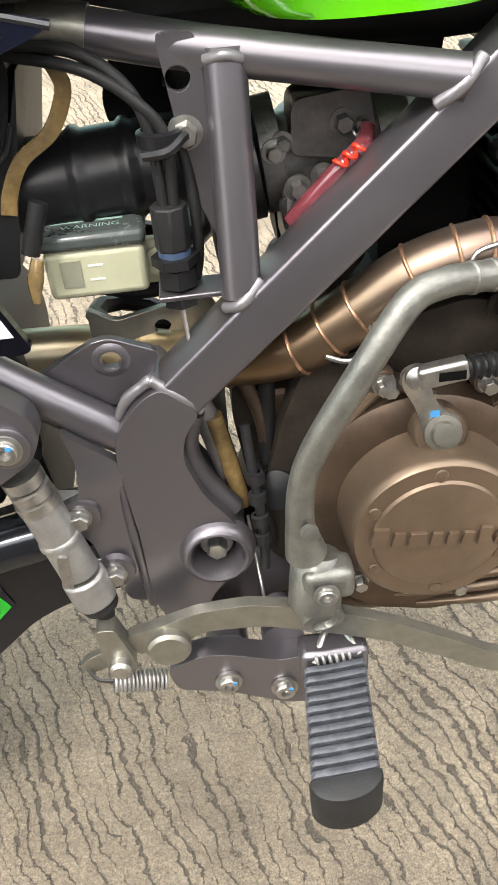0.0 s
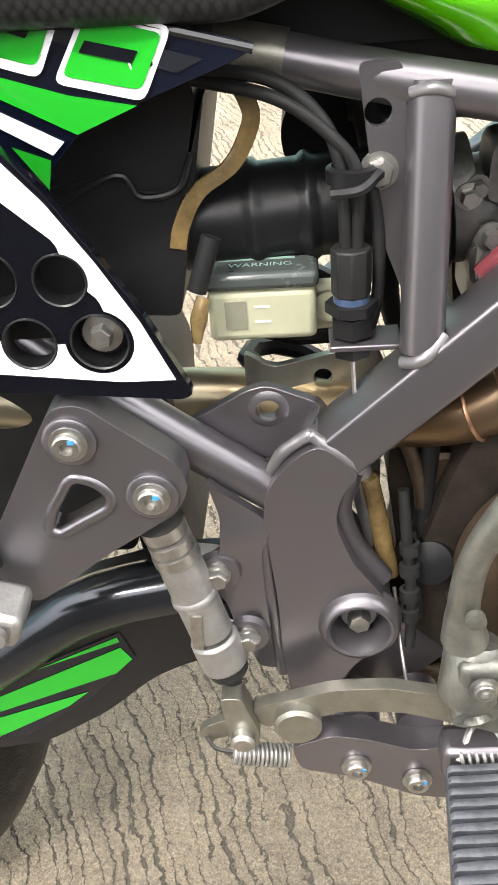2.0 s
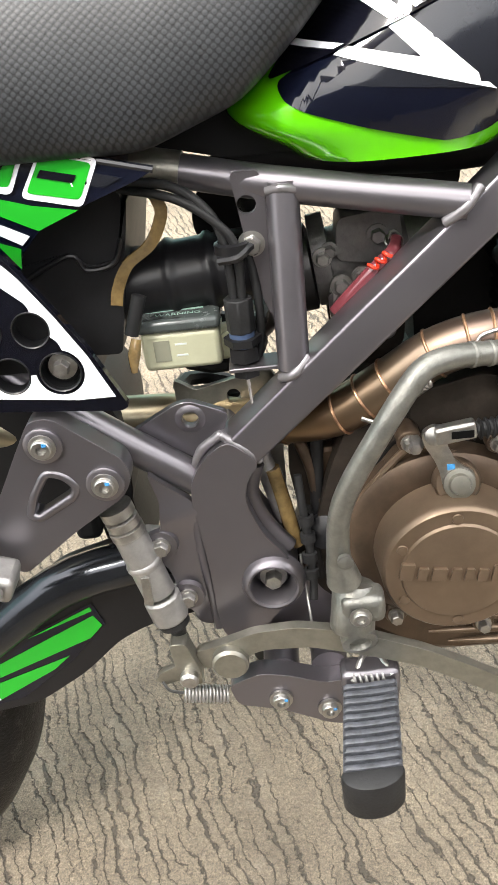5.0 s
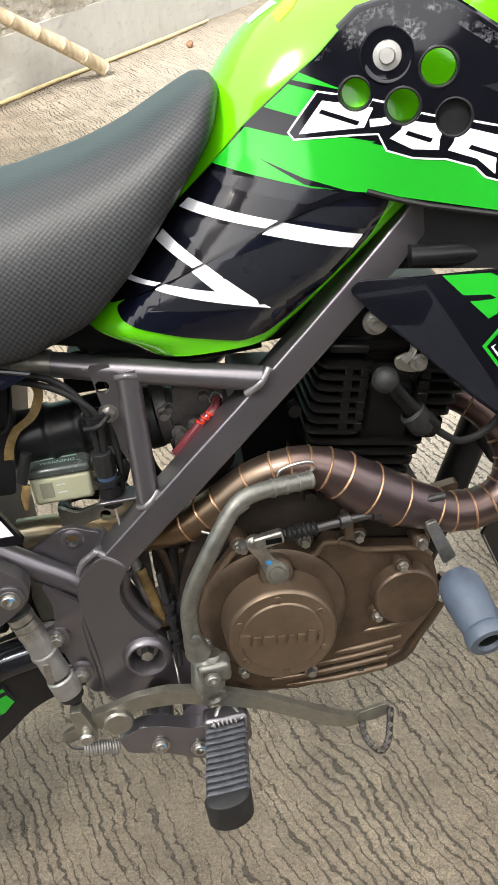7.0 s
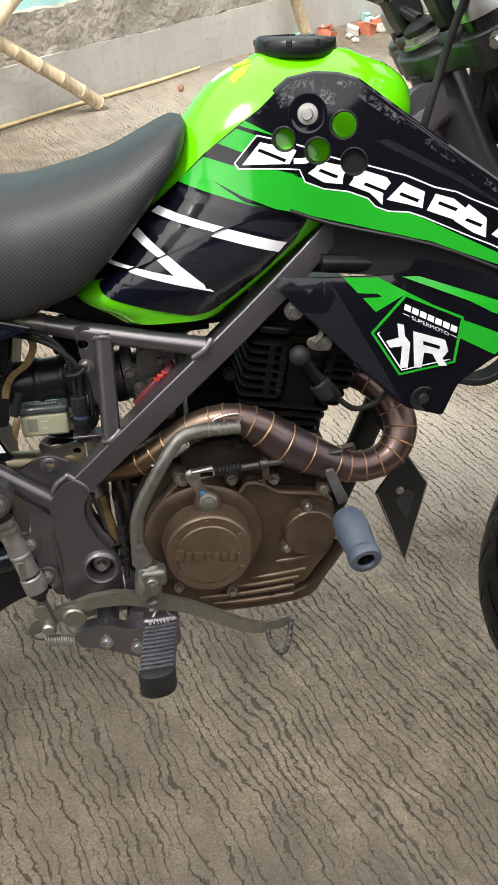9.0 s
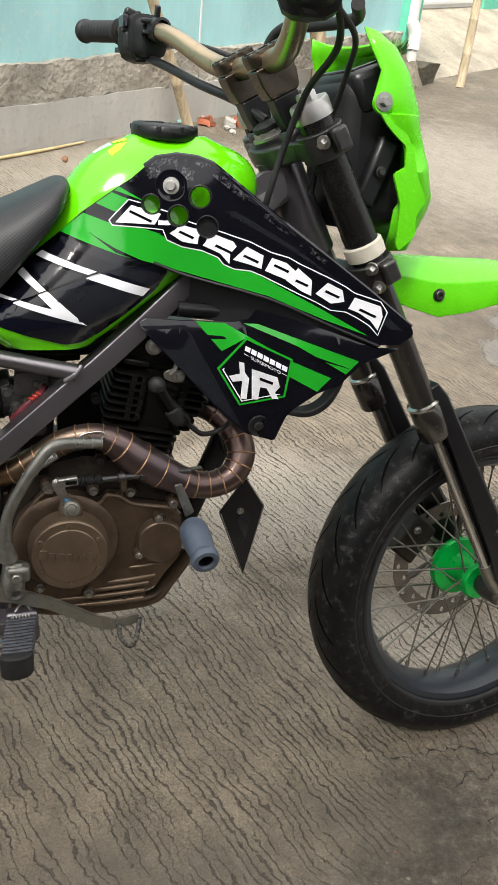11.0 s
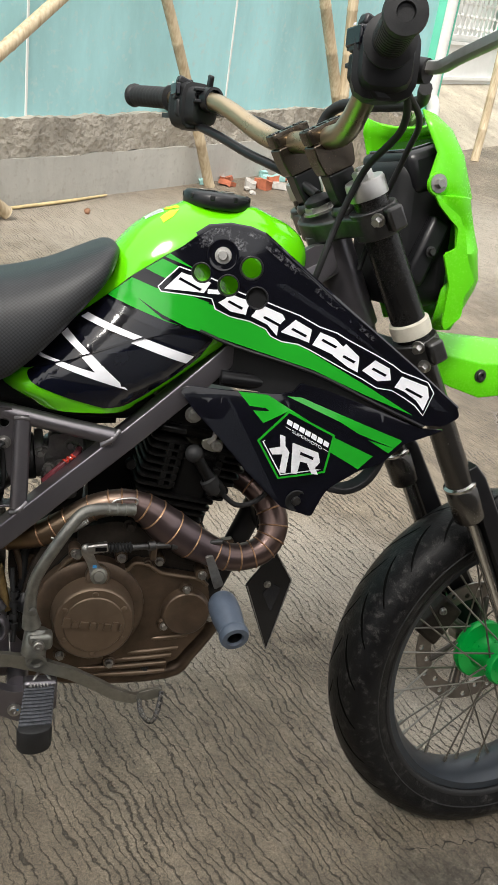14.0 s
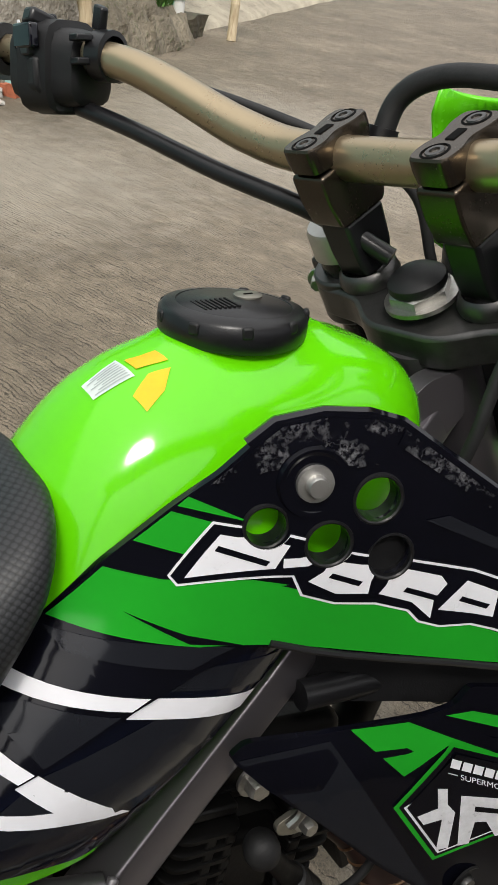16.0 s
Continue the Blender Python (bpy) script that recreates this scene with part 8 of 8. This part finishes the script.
part("peg_spring", tube([PEG0 + PX * -0.012 + PZ * 0.008, PEG0 - pd * 0.016 + PX * -0.004 + PZ * 0.017, PEG0 - pd * 0.018 + PX * 0.006 + PZ * 0.017, PEG0 + PX * 0.016 + PZ * 0.01], 0.0022, 8), STEEL_M, peg)
part("peg_spring", coil(PEG0 + PX * -0.012 + PZ * 0.008 - pd * 0.003, PEG0 + PX * 0.012 + PZ * 0.008 - pd * 0.003, 0.0045, 6, 0.0011), CAST_M, peg)

# ---- brake light switch, reservoir, hoses ----
sw = part("brake_switch", tube([(-0.004, -0.085, 0.635), (-0.004, -0.085, 0.612)], 0.0095, 8, 1, False), RUBBER_M, bike, "black brake light switch on a bracket", bevel=0.001)
part("switch_collar", tube([(-0.004, -0.085, 0.613), (-0.004, -0.085, 0.600)], 0.0085, 18, 1, False), BLUEPL_M, sw, "faded blue collar")
part("switch_nut", tube([(-0.004, -0.085, 0.602), (-0.004, -0.085, 0.592)], 0.0105, 6, 1, False), MATTE_M, sw)
part("switch_bracket", rbox((0.002, -0.085, 0.5885), (0.034, 0.022, 0.003)), FRAME_M, sw, bevel=0.0008)
part("switch_nut", tube([(-0.004, -0.085, 0.588), (-0.004, -0.085, 0.581)], 0.0095, 6, 1, False), MATTE_M, sw)
part("switch_rod", tube([(-0.004, -0.085, 0.581), (-0.003, -0.088, 0.556)], 0.0012, 6, 1, False), STEEL_M, sw)
part("lock_nut", lathe([(0.006, -0.003), (0.0125, -0.0025), (0.0125, 0.0025), (0.006, 0.003)], (-0.004, -0.085, 0.606), (0, 0, 1), 6), MATTE_M, sw)
part("switch_wire", tube([(-0.07, -0.07, 0.712), (-0.037, -0.08, 0.708), (-0.017, -0.083, 0.693), (-0.008, -0.085, 0.672), (-0.006, -0.085, 0.635)], 0.0031, 10), RUBBER_M, sw)
part("switch_wire", tube([(-0.07, -0.07, 0.708), (-0.035, -0.083, 0.701), (-0.012, -0.086, 0.685), (-0.001, -0.087, 0.668), (-0.001, -0.086, 0.635)], 0.0029, 10), RUBBER_M, sw)
part("cable_clip", lathe([(0.009, -0.004), (0.0115, -0.003), (0.0115, 0.003), (0.009, 0.004)], (-0.003, -0.085, 0.668), (0, 0, 1), 20), PLASTIC_M, sw)
part("cable_clip", tube([(-0.012, -0.092, 0.662), (0.0, -0.095, 0.664), (0.008, -0.088, 0.668), (0.010, -0.08, 0.662)], 0.003, 8), PLASTIC_M, sw)
cable("dangling_hose", [(0.006, -0.08, 0.663), (0.009, -0.082, 0.635), (0.008, -0.08, 0.605), (0.002, -0.075, 0.58)], 0.003, RUBBER_M)
rs = part("fluid_reservoir", rbox((-0.047, -0.052, 0.596), (0.054, 0.036, 0.028)), BOTTLE_M, bike, "yellowed white fluid reservoir with a dark lid", bevel=0.004, seg=3)
part("reservoir_lid", rbox((-0.047, -0.052, 0.6145), (0.057, 0.04, 0.009)), mat("grey_green_lid", (0.06, 0.07, 0.068), 0.25, 0, 0.2, 40), rs, "dark grey lid with a printed warning", bevel=0.003)
part("reservoir_ear", rbox((-0.017, -0.05, 0.592), (0.02, 0.012, 0.026)), BOTTLE_M, rs, bevel=0.004)
part("ear_bolt", lathe([(0.008, 0), (0.008, 0.003), (0, 0.005)], (-0.014, -0.056, 0.594), OUT, 18), BOTTLE_M, rs)
part("level_window", rbox((-0.060, -0.0702, 0.597), (0.011, 0.001, 0.015)), mat("dark_window", (0.2, 0.2, 0.15), 0.3), rs)
for dz in (0.601, 0.593):
    part("level_mark", rbox((-0.047, -0.0702, dz), (0.008, 0.0006, 0.0011)), STICKER_M, rs)
fc = bpy.data.curves.new("warning_text", "FONT")
fc.body, fc.size, fc.align_x, fc.align_y = "WARNING", 0.0065, "CENTER", "CENTER"
tmp = new("warning_text", fc)
me = bpy.data.meshes.new_from_object(tmp.evaluated_get(bpy.context.evaluated_depsgraph_get()))
bpy.data.objects.remove(tmp)
PRINT_M = mat("pale_green_print", (0.25, 0.38, 0.33), 0.5)
me.materials.append(PRINT_M)
tx = new("warning_text", me)
tx.parent = rs
tx.matrix_basis = Matrix.Translation((-0.047, -0.061, 0.6193))
for k in range(3):
    part("print_line", rbox((-0.05 + 0.002 * (k % 2), -0.053 + k * 0.0055, 0.6191), (0.04 - 0.005 * k, 0.0018, 0.0006)), PRINT_M, rs)
part("bracket_rail", plate(rounded([(-0.06, 0.566), (-0.045, 0.556), (0.01, 0.568), (0.018, 0.548), (0.0, 0.535), (-0.06, 0.538)], 0.004), -0.05, -0.045, [circle(-0.018, 0.549, 0.005, 16)]), ALU_M, bike, "dull metal inner bracket", bevel=0.0008)
part("amber_strap", tube([(-0.066, -0.060, 0.712), (-0.0534, -0.064, 0.7056), (-0.0472, -0.066, 0.6965), (-0.0466, -0.067, 0.687), (-0.056, -0.068, 0.6706), (-0.073, -0.067, 0.6585), (-0.0822, -0.066, 0.6434), (-0.0855, -0.066, 0.6315)], 1.0, 4, 8, True, None, [(-0.0007, -0.004), (0.0007, -0.004), (0.0014, 0.0), (0.0007, 0.004), (-0.0007, 0.004), (0.0, 0.0)], True, (0, 1, 0.5)), AMBER_M, bike, "aged amber plastic strap", smooth=50)
part("amber_hose", tube([(-0.074, -0.08, 0.612), (-0.077, -0.083, 0.602), (-0.079, -0.084, 0.590)], [0.0035, 0.0045, 0.0022], 10), AMBER_M, bike, "torn amber breather hose")
cable("breather_hose", [(-0.068, -0.075, 0.64), (-0.077, -0.08, 0.615)], 0.005, MATTE_M)
cable("overflow_hose", [(0.004, -0.075, 0.50), (0.010, -0.077, 0.47), (0.016, -0.082, 0.435)], 0.006, AMBER_M, None, "aged amber overflow hose")
cable("overflow_hose", [(-0.006, -0.07, 0.52), (0.002, -0.072, 0.49), (0.010, -0.074, 0.455)], 0.0075, CAST_M, None, "clear grey breather hose")
cable("brake_rod_wire", [(0.018, -0.09, 0.432), (0.021, -0.11, 0.40), (0.0225, -0.135, 0.392)], 0.0012, STEEL_M)
cable("black_cable", [(0.04, -0.07, 0.54), (0.035, -0.075, 0.48), (0.03, -0.08, 0.42)], 0.005, RUBBER_M)
cable("vent_hose", [(0.026, -0.085, 0.47), (0.03, -0.09, 0.43), (0.032, -0.09, 0.41)], 0.004, RUBBER_M)
# fuel tap and far-side clutter seen through the frame
part("inner_frame", tube([(-0.02, 0.09, 0.53), (0.086, 0.088, 0.6205), (0.19, 0.072, 0.706), (0.29, 0.06, 0.797)], 0.015, 12, 3), FRAME_M, bike)
part("rear_shock", coil((-0.055, 0.0, 0.42), (-0.02, 0.0, 0.60), 0.03, 7, 0.006), MATTE_M, bike, "black shock absorber spring")
part("inner_mudguard", plate(rounded([(-0.32, 0.70), (-0.12, 0.60), (-0.10, 0.40), (-0.13, 0.40), (-0.15, 0.58), (-0.34, 0.66)], 0.02), -0.05, 0.05), MATTE_M, bike, "black inner mudguard", bevel=0.004)

# added plate that blacks out the view through the peg bracket
part("bracket_shade", plate(rounded([(-0.30, 0.46), (-0.30, 0.60), (-0.13, 0.585), (-0.10, 0.54), (-0.105, 0.46)], 0.02), -0.055, 0.05), MATTE_M, bike, "black plate added to darken the peg bracket's hole", bevel=0.004)

# ---- passenger peg bracket ----
br = rounded([(-0.1411, 0.5875), (-0.1268, 0.5885), (-0.086, 0.5535), (-0.0835, 0.540), (-0.0905, 0.5265), (-0.127, 0.503), (-0.1692, 0.4712), (-0.180, 0.478), (-0.1932, 0.4999), (-0.171, 0.537), (-0.150, 0.573)], 0.009, 5)
hole_ = rounded([(-0.1384, 0.5502), (-0.1264, 0.5455), (-0.1206, 0.5374), (-0.1226, 0.5305), (-0.1499, 0.515), (-0.1556, 0.5181), (-0.1516, 0.5301)], 0.006, 4)
brk = part("peg_bracket", plate(br, -0.137, -0.120, [hole_]), FRAME_M, bike, "triangular graphite passenger peg bracket", bevel=0.0065, seg=4)
part("hole_lip", tube([(x, -0.1355, z) for x, z in hole_] + [(hole_[0][0], -0.1355, hole_[0][1])], 0.0032, 10, 1, False, None, None, False), FRAME_M, brk)
for q in ((-0.1348, 0.5703), (-0.101, 0.5381)):
    part("bolt_boss", lathe([(0.0125, 0.006), (0.0125, -0.002), (0.011, -0.003), (0, -0.003)], (q[0], -0.137, q[1]), (0, 1, 0), 26), FRAME_M, brk)
    part("bracket_bolt", socketbolt((q[0], -0.14, q[1]), OUT, 0.0066, 0.005), STEEL_M, brk)
    part("blue_mark", rbox((q[0] + 0.003, -0.1455, q[1] + 0.004), (0.003, 0.0006, 0.002)), GROMMET_M, brk)
part("peg_mount", rbox((-0.179, -0.158, 0.485), (0.021, 0.028, 0.019), None, Matrix.Rotation(radians(20), 3, "Y")), CAST_M, brk, bevel=0.004)
part("mount_pin", lathe([(0.006, 0), (0.006, 0.004), (0, 0.005)], (-0.179, -0.174, 0.486), OUT, 18), CAST_M, brk)
pp = part("passenger_peg", tube([(-0.195, -0.165, 0.482), (-0.26, -0.17, 0.50)], 0.0165, 20, 1, False), RUBBER_M, bike, "folded black rubber passenger peg", bevel=0.002)
for k in range(6):
    part("rubber_ring", lathe([(0.0165, -0.003), (0.019, -0.0015), (0.019, 0.0015), (0.0165, 0.003)], (-0.202 - k * 0.0095, -0.1655 - k * 0.0007, 0.484 + k * 0.0026), (-1, -0.07, 0.28), 24), RUBBER_M, pp)
cable("peg_loop", [(-0.185, -0.14, 0.50), (-0.19, -0.142, 0.525), (-0.205, -0.14, 0.545), (-0.24, -0.13, 0.552)], 0.004, RUBBER_M)

# ---- swingarm, rear wheel, chain ----
swg = rounded([(-0.50, 0.34), (-0.36, 0.335), (-0.254, 0.366), (-0.168, 0.430), (-0.11, 0.447), (-0.03, 0.45), (-0.02, 0.41), (-0.06, 0.395), (-0.101, 0.386), (-0.127, 0.373), (-0.161, 0.342), (-0.205, 0.314), (-0.267, 0.303), (-0.40, 0.285), (-0.50, 0.29)], 0.012, 4)
swa = part("swingarm", panel(swg, [], lambda x, z: -0.1, 0.04, 0.03), PLASTIC_M, bike, "gloss black swingarm with green stickers", bevel=0.008, seg=4)
part("arm_tube", tube([(-0.45, -0.092, 0.345), (-0.33, -0.094, 0.35), (-0.255, -0.095, 0.366), (-0.168, -0.094, 0.424), (-0.10, -0.09, 0.440), (-0.05, -0.085, 0.445)], 0.0175, 18, 4), mat("dark_satin_arm", (0.04, 0.043, 0.05), 0.16, 0.7, 0.1, 20), swa)
gp = lambda n_, o, m, l_: decal(n_, o, lambda x, z: -0.1, m, swa, l_, (), "", 0)
gp("sticker_ground", [(-0.255, 0.352), (-0.225, 0.372), (-0.143, 0.412), (-0.136, 0.391), (-0.17, 0.355), (-0.215, 0.322), (-0.255, 0.312)], NAVY_M, 0.001)
gp("green_stripe", [(-0.235, 0.355), (-0.144, 0.400), (-0.1385, 0.390), (-0.15, 0.378), (-0.237, 0.342)], DECALG_M, 0.0014)
gp("green_stripe", [(-0.2, 0.382), (-0.145, 0.4085), (-0.144, 0.4045)], DECALG_M, 0.0014)
gp("green_stripe", [(-0.238, 0.337), (-0.17, 0.362), (-0.185, 0.349), (-0.236, 0.321)], DECALG_M, 0.0014)
gp("white_stripe", [(-0.246, 0.352), (-0.236, 0.321), (-0.25, 0.312), (-0.25, 0.316), (-0.241, 0.323)], WHITE_M, 0.0015)
RW = Vector((-0.54, 0, 0.285))
rw = part("rear_wheel", lathe([(0.16, -0.05), (0.22, -0.052), (0.222, -0.046), (0.205, 0), (0.222, 0.046), (0.22, 0.052), (0.16, 0.05)], RW, (0, 1, 0), 64), MATTE_M, bike, "black rear wheel")
prof = [(0.2215, -0.042), (0.225, -0.056), (0.242, -0.063), (0.262, -0.065), (0.278, -0.060), (0.290, -0.047), (0.298, -0.028), (0.302, 0)]
part("tyre", lathe(prof + [(r, -h) for r, h in prof[-2::-1]], RW, (0, 1, 0), 110), TYRE_M, rw, "black rear tyre")
chain = part("drive_chain", tube([(-0.45, 0.06, 0.36), (-0.25, 0.06, 0.43), (-0.1, 0.06, 0.47)], 0.004, 8, 2, True), DARKSTEEL_M, bike, "oily drive chain")
for k in range(26):
    f = k / 25
    q = Vector((-0.40 + 0.30 * f, 0.052, 0.38 + 0.089 * f))
    part("chain_link", rbox(q, (0.0135, 0.003, 0.009), None, Matrix.Rotation(radians(-17), 3, "Y")), STEEL_M, chain, bevel=0.002)
part("chain_guide", rbox((-0.14, -0.06, 0.465), (0.02, 0.03, 0.03)), RUBBER_M, swa, bevel=0.006, seg=3)

# ---- crash slider and front plate ----
SD0, SD1 = Vector((0.284, -0.148, 0.482)), Vector((0.2915, -0.222, 0.461))
sl = part("crash_slider", lathe([(0, 0), (0.015, 0), (0.018, 0.005), (0.0196, 0.014), (0.0198, 0.028), (0.0186, 0.043), (0.0172, 0.054), (0.0170, 0.057), (0.0186, 0.059), (0.0190, 0.0615), (0.0188, 0.067), (0.0172, 0.0705), (0.0112, 0.0707), (0.0100, 0.069), (0.0100, 0.045), (0, 0.045)], SD0, SD1 - SD0, 36), SLIDERM, bike, "blue-grey nylon crash bobbin")
# shade inside the hollow bobbin, put in as a black lining
part("bore_shade", lathe([(0.0098, 0.067), (0.0098, 0.048), (0.006, 0.047), (0, 0.047)], SD0, SD1 - SD0, 28), MATTE_M, sl, "black lining that darkens the bobbin's bore")
part("slider_stay", plate(rounded([(0.262, 0.535), (0.272, 0.537), (0.29, 0.495), (0.278, 0.488)], 0.003), -0.135, -0.13), STEEL_M, sl, "bent steel stay", bevel=0.0008)
part("engine_mount", plate(rounded([(0.24, 0.52), (0.315, 0.53), (0.31, 0.50), (0.285, 0.47), (0.27, 0.45)], 0.005), -0.07, -0.06), CASE_M, case, bevel=0.002)
part("mount_bolt", hexbolt((0.312, -0.072, 0.513), OUT, 0.007, 0.01), STEEL_M, case)
pl_ = part("front_plate", plate(rounded([(0.346, 0.444), (0.384, 0.500), (0.415, 0.452), (0.388, 0.336)], 0.003), -0.045, -0.041), PLASTIC_M, bike, "black plate with a worn grey edge ahead of the engine", bevel=0.0008)
part("plate_border", tube([(0.348, -0.0455, 0.444), (0.388, -0.0455, 0.3385), (0.4135, -0.0455, 0.452), (0.385, -0.0455, 0.498)], 0.0011, 6, 1, False), CAST_M, pl_)
part("plate_print", plate(rounded([(0.372, 0.432), (0.386, 0.448), (0.399, 0.44), (0.388, 0.40)], 0.004), -0.0458, -0.045), GREYDECAL_M, pl_)
part("plate_screw", socketbolt((0.378, -0.045, 0.446), OUT, 0.004, 0.004), STEEL_M, pl_)
part("down_tube", tube([(0.46, 0.0, 0.80), (0.40, 0.0, 0.66), (0.33, 0.0, 0.48), (0.26, 0.0, 0.335), (0.2, 0.0, 0.31)], 0.017, 18, 4), MATTE_M, bike, "dark frame down tube")
part("cradle_tube", tube([(0.31, -0.05, 0.40), (0.27, -0.055, 0.345), (0.235, -0.06, 0.318), (0.10, -0.06, 0.318), (0.0, -0.06, 0.35)], 0.0115, 14, 4), CASE_M, bike, "dark lower frame tube")
part("oil_cooler", rbox((0.355, -0.02, 0.565), (0.02, 0.06, 0.07), None, Matrix.Rotation(radians(-15), 3, "Y")), MATTE_M, bike, "black bracket by the header", bevel=0.003)
part("side_stand", tube([(0.0, 0.1, 0.33), (-0.03, 0.17, 0.17), (-0.05, 0.225, 0.045)], 0.011, 12, 3), MATTE_M, bike, "black side stand")

# dark blocks, hoses and loom added behind the frame to close bright gaps
part("float_bowl", plate(rounded([(0.055, 0.605), (0.115, 0.600), (0.112, 0.555), (0.098, 0.540), (0.070, 0.542), (0.058, 0.56)], 0.007), 0.0, 0.05), GRIME_M, bike, "dark block added below the carburettor to close a bright gap", bevel=0.006, seg=3)
part("cylinder_backing", plate(rounded([(0.118, 0.645), (0.20, 0.635), (0.215, 0.545), (0.12, 0.525)], 0.008), 0.0, 0.055), BLOCK_M, bike, "black block added behind the cylinder to close a bright gap", bevel=0.006, seg=3)
part("gap_filler", plate(rounded([(-0.026, 0.692), (0.006, 0.690), (0.010, 0.664), (-0.022, 0.662)], 0.005), 0.03, 0.062), MATTE_M, bike, "matte black block added to darken the view through the frame", bevel=0.004, seg=3)
for k in range(3):
    part("loom_wire", tube([(0.004 + k * 0.009, 0.046, 0.70), (0.010 + k * 0.008, 0.05, 0.672), (0.021 + k * 0.006, 0.048, 0.64)], 0.0042, 8), RUBBER_M, bike, "black loom wire")
part("overflow_hose", tube([(0.012, 0.02, 0.625), (0.022, 0.03, 0.585), (0.028, 0.034, 0.54), (0.05, 0.03, 0.505)], 0.0065, 10), RUBBER_M, bike, "black rubber overflow hose")
part("overflow_hose", tube([(0.062, 0.02, 0.60), (0.068, 0.022, 0.55), (0.066, 0.03, 0.50)], 0.006, 10), RUBBER_M, bike, "black rubber overflow hose")
# made-up black block that darkens the opening above the intake
part("gap_block", plate(rounded([(-0.026, 0.690), (0.012, 0.690), (0.012, 0.648), (-0.034, 0.648), (-0.036, 0.664)], 0.006), 0.012, 0.05), MATTE_M, bike, "matte black block added to darken the gap over the intake", bevel=0.004, seg=3)
part("main_loom", tube([(-0.01, -0.01, 0.712), (0.004, -0.012, 0.69), (0.012, -0.012, 0.66), (0.02, -0.01, 0.62)], 0.0075, 12), RUBBER_M, bike, "taped black wiring loom")
part("boot_clamp", lathe([(0.026, -0.006), (0.0315, -0.0055), (0.0318, 0.0055), (0.026, 0.006)], (0.053, -0.024, 0.634), (1, 0, 0.1), 36), CARB_M, car, "sooty clamp band")
part("clamp_screw", hexbolt((0.053, -0.054, 0.645), OUT, 0.0045, 0.008), STEEL_M, car)
# oily crankcase flank between the frame and the clutch cover, with ribs, plug and a cable
part("case_flank", plate(rounded([(0.02, 0.535), (0.062, 0.53), (0.066, 0.42), (0.058, 0.345), (0.012, 0.335), (0.008, 0.40), (0.022, 0.44), (0.016, 0.49)], 0.006), -0.062, -0.02), GRIME_M, case, "oily crankcase flank", bevel=0.004, seg=3)
for k in range(4):
    z = 0.402 - k * 0.0125
    part("case_rib", tube([(0.014, -0.068, z + 0.002), (0.034, -0.072, z), (0.062, -0.074, z - 0.002)], 0.0032, 10, 3), BRONZE_M, case)
part("flank_boss", lathe([(0.016, 0.01), (0.016, -0.004), (0.0135, -0.0065), (0, -0.0065)], (0.046, -0.066, 0.494), (0, 1, 0), 24), CASE_M, case)
part("sprocket_guard", tube([(0.024, -0.07, 0.522), (0.032, -0.074, 0.497), (0.036, -0.076, 0.470), (0.046, -0.078, 0.452)], 0.0045, 10), CASE_M, case)
part("level_plug", lathe([(0.0, 0), (0.013, 0), (0.0138, 0.004), (0.0125, 0.010), (0.004, 0.0115), (0, 0.0115)], (0.0385, -0.085, 0.4485), (-0.15, -0.9, 0.4), 26), PLASTIC_M, case, "black rubber plug")
cn = part("neutral_cable", tube([(0.022, -0.088, 0.50), (0.0235, -0.095, 0.475), (0.0255, -0.1, 0.45), (0.0262, -0.105, 0.42), (0.025, -0.11, 0.405)], 0.0032, 10), RUBBER_M, bike, "black sleeved cable")
for z in (0.4675, 0.4538, 0.4379, 0.425):
    part("cable_sleeve", lathe([(0.0032, -0.004), (0.0056, -0.0034), (0.0056, 0.0034), (0.0032, 0.004)], (0.0252, -0.1005 - (0.45 - z) * 0.15, z), (0.03, -0.15, -1), 16), RUBBER_M, cn)
part("heat_shield", plate(rounded([(0.0, 0.525), (0.014, 0.525), (0.012, 0.44), (0.0, 0.455)], 0.003), -0.05, -0.047), STEEL_M, bike, "thin grey inner plate", bevel=0.0008)
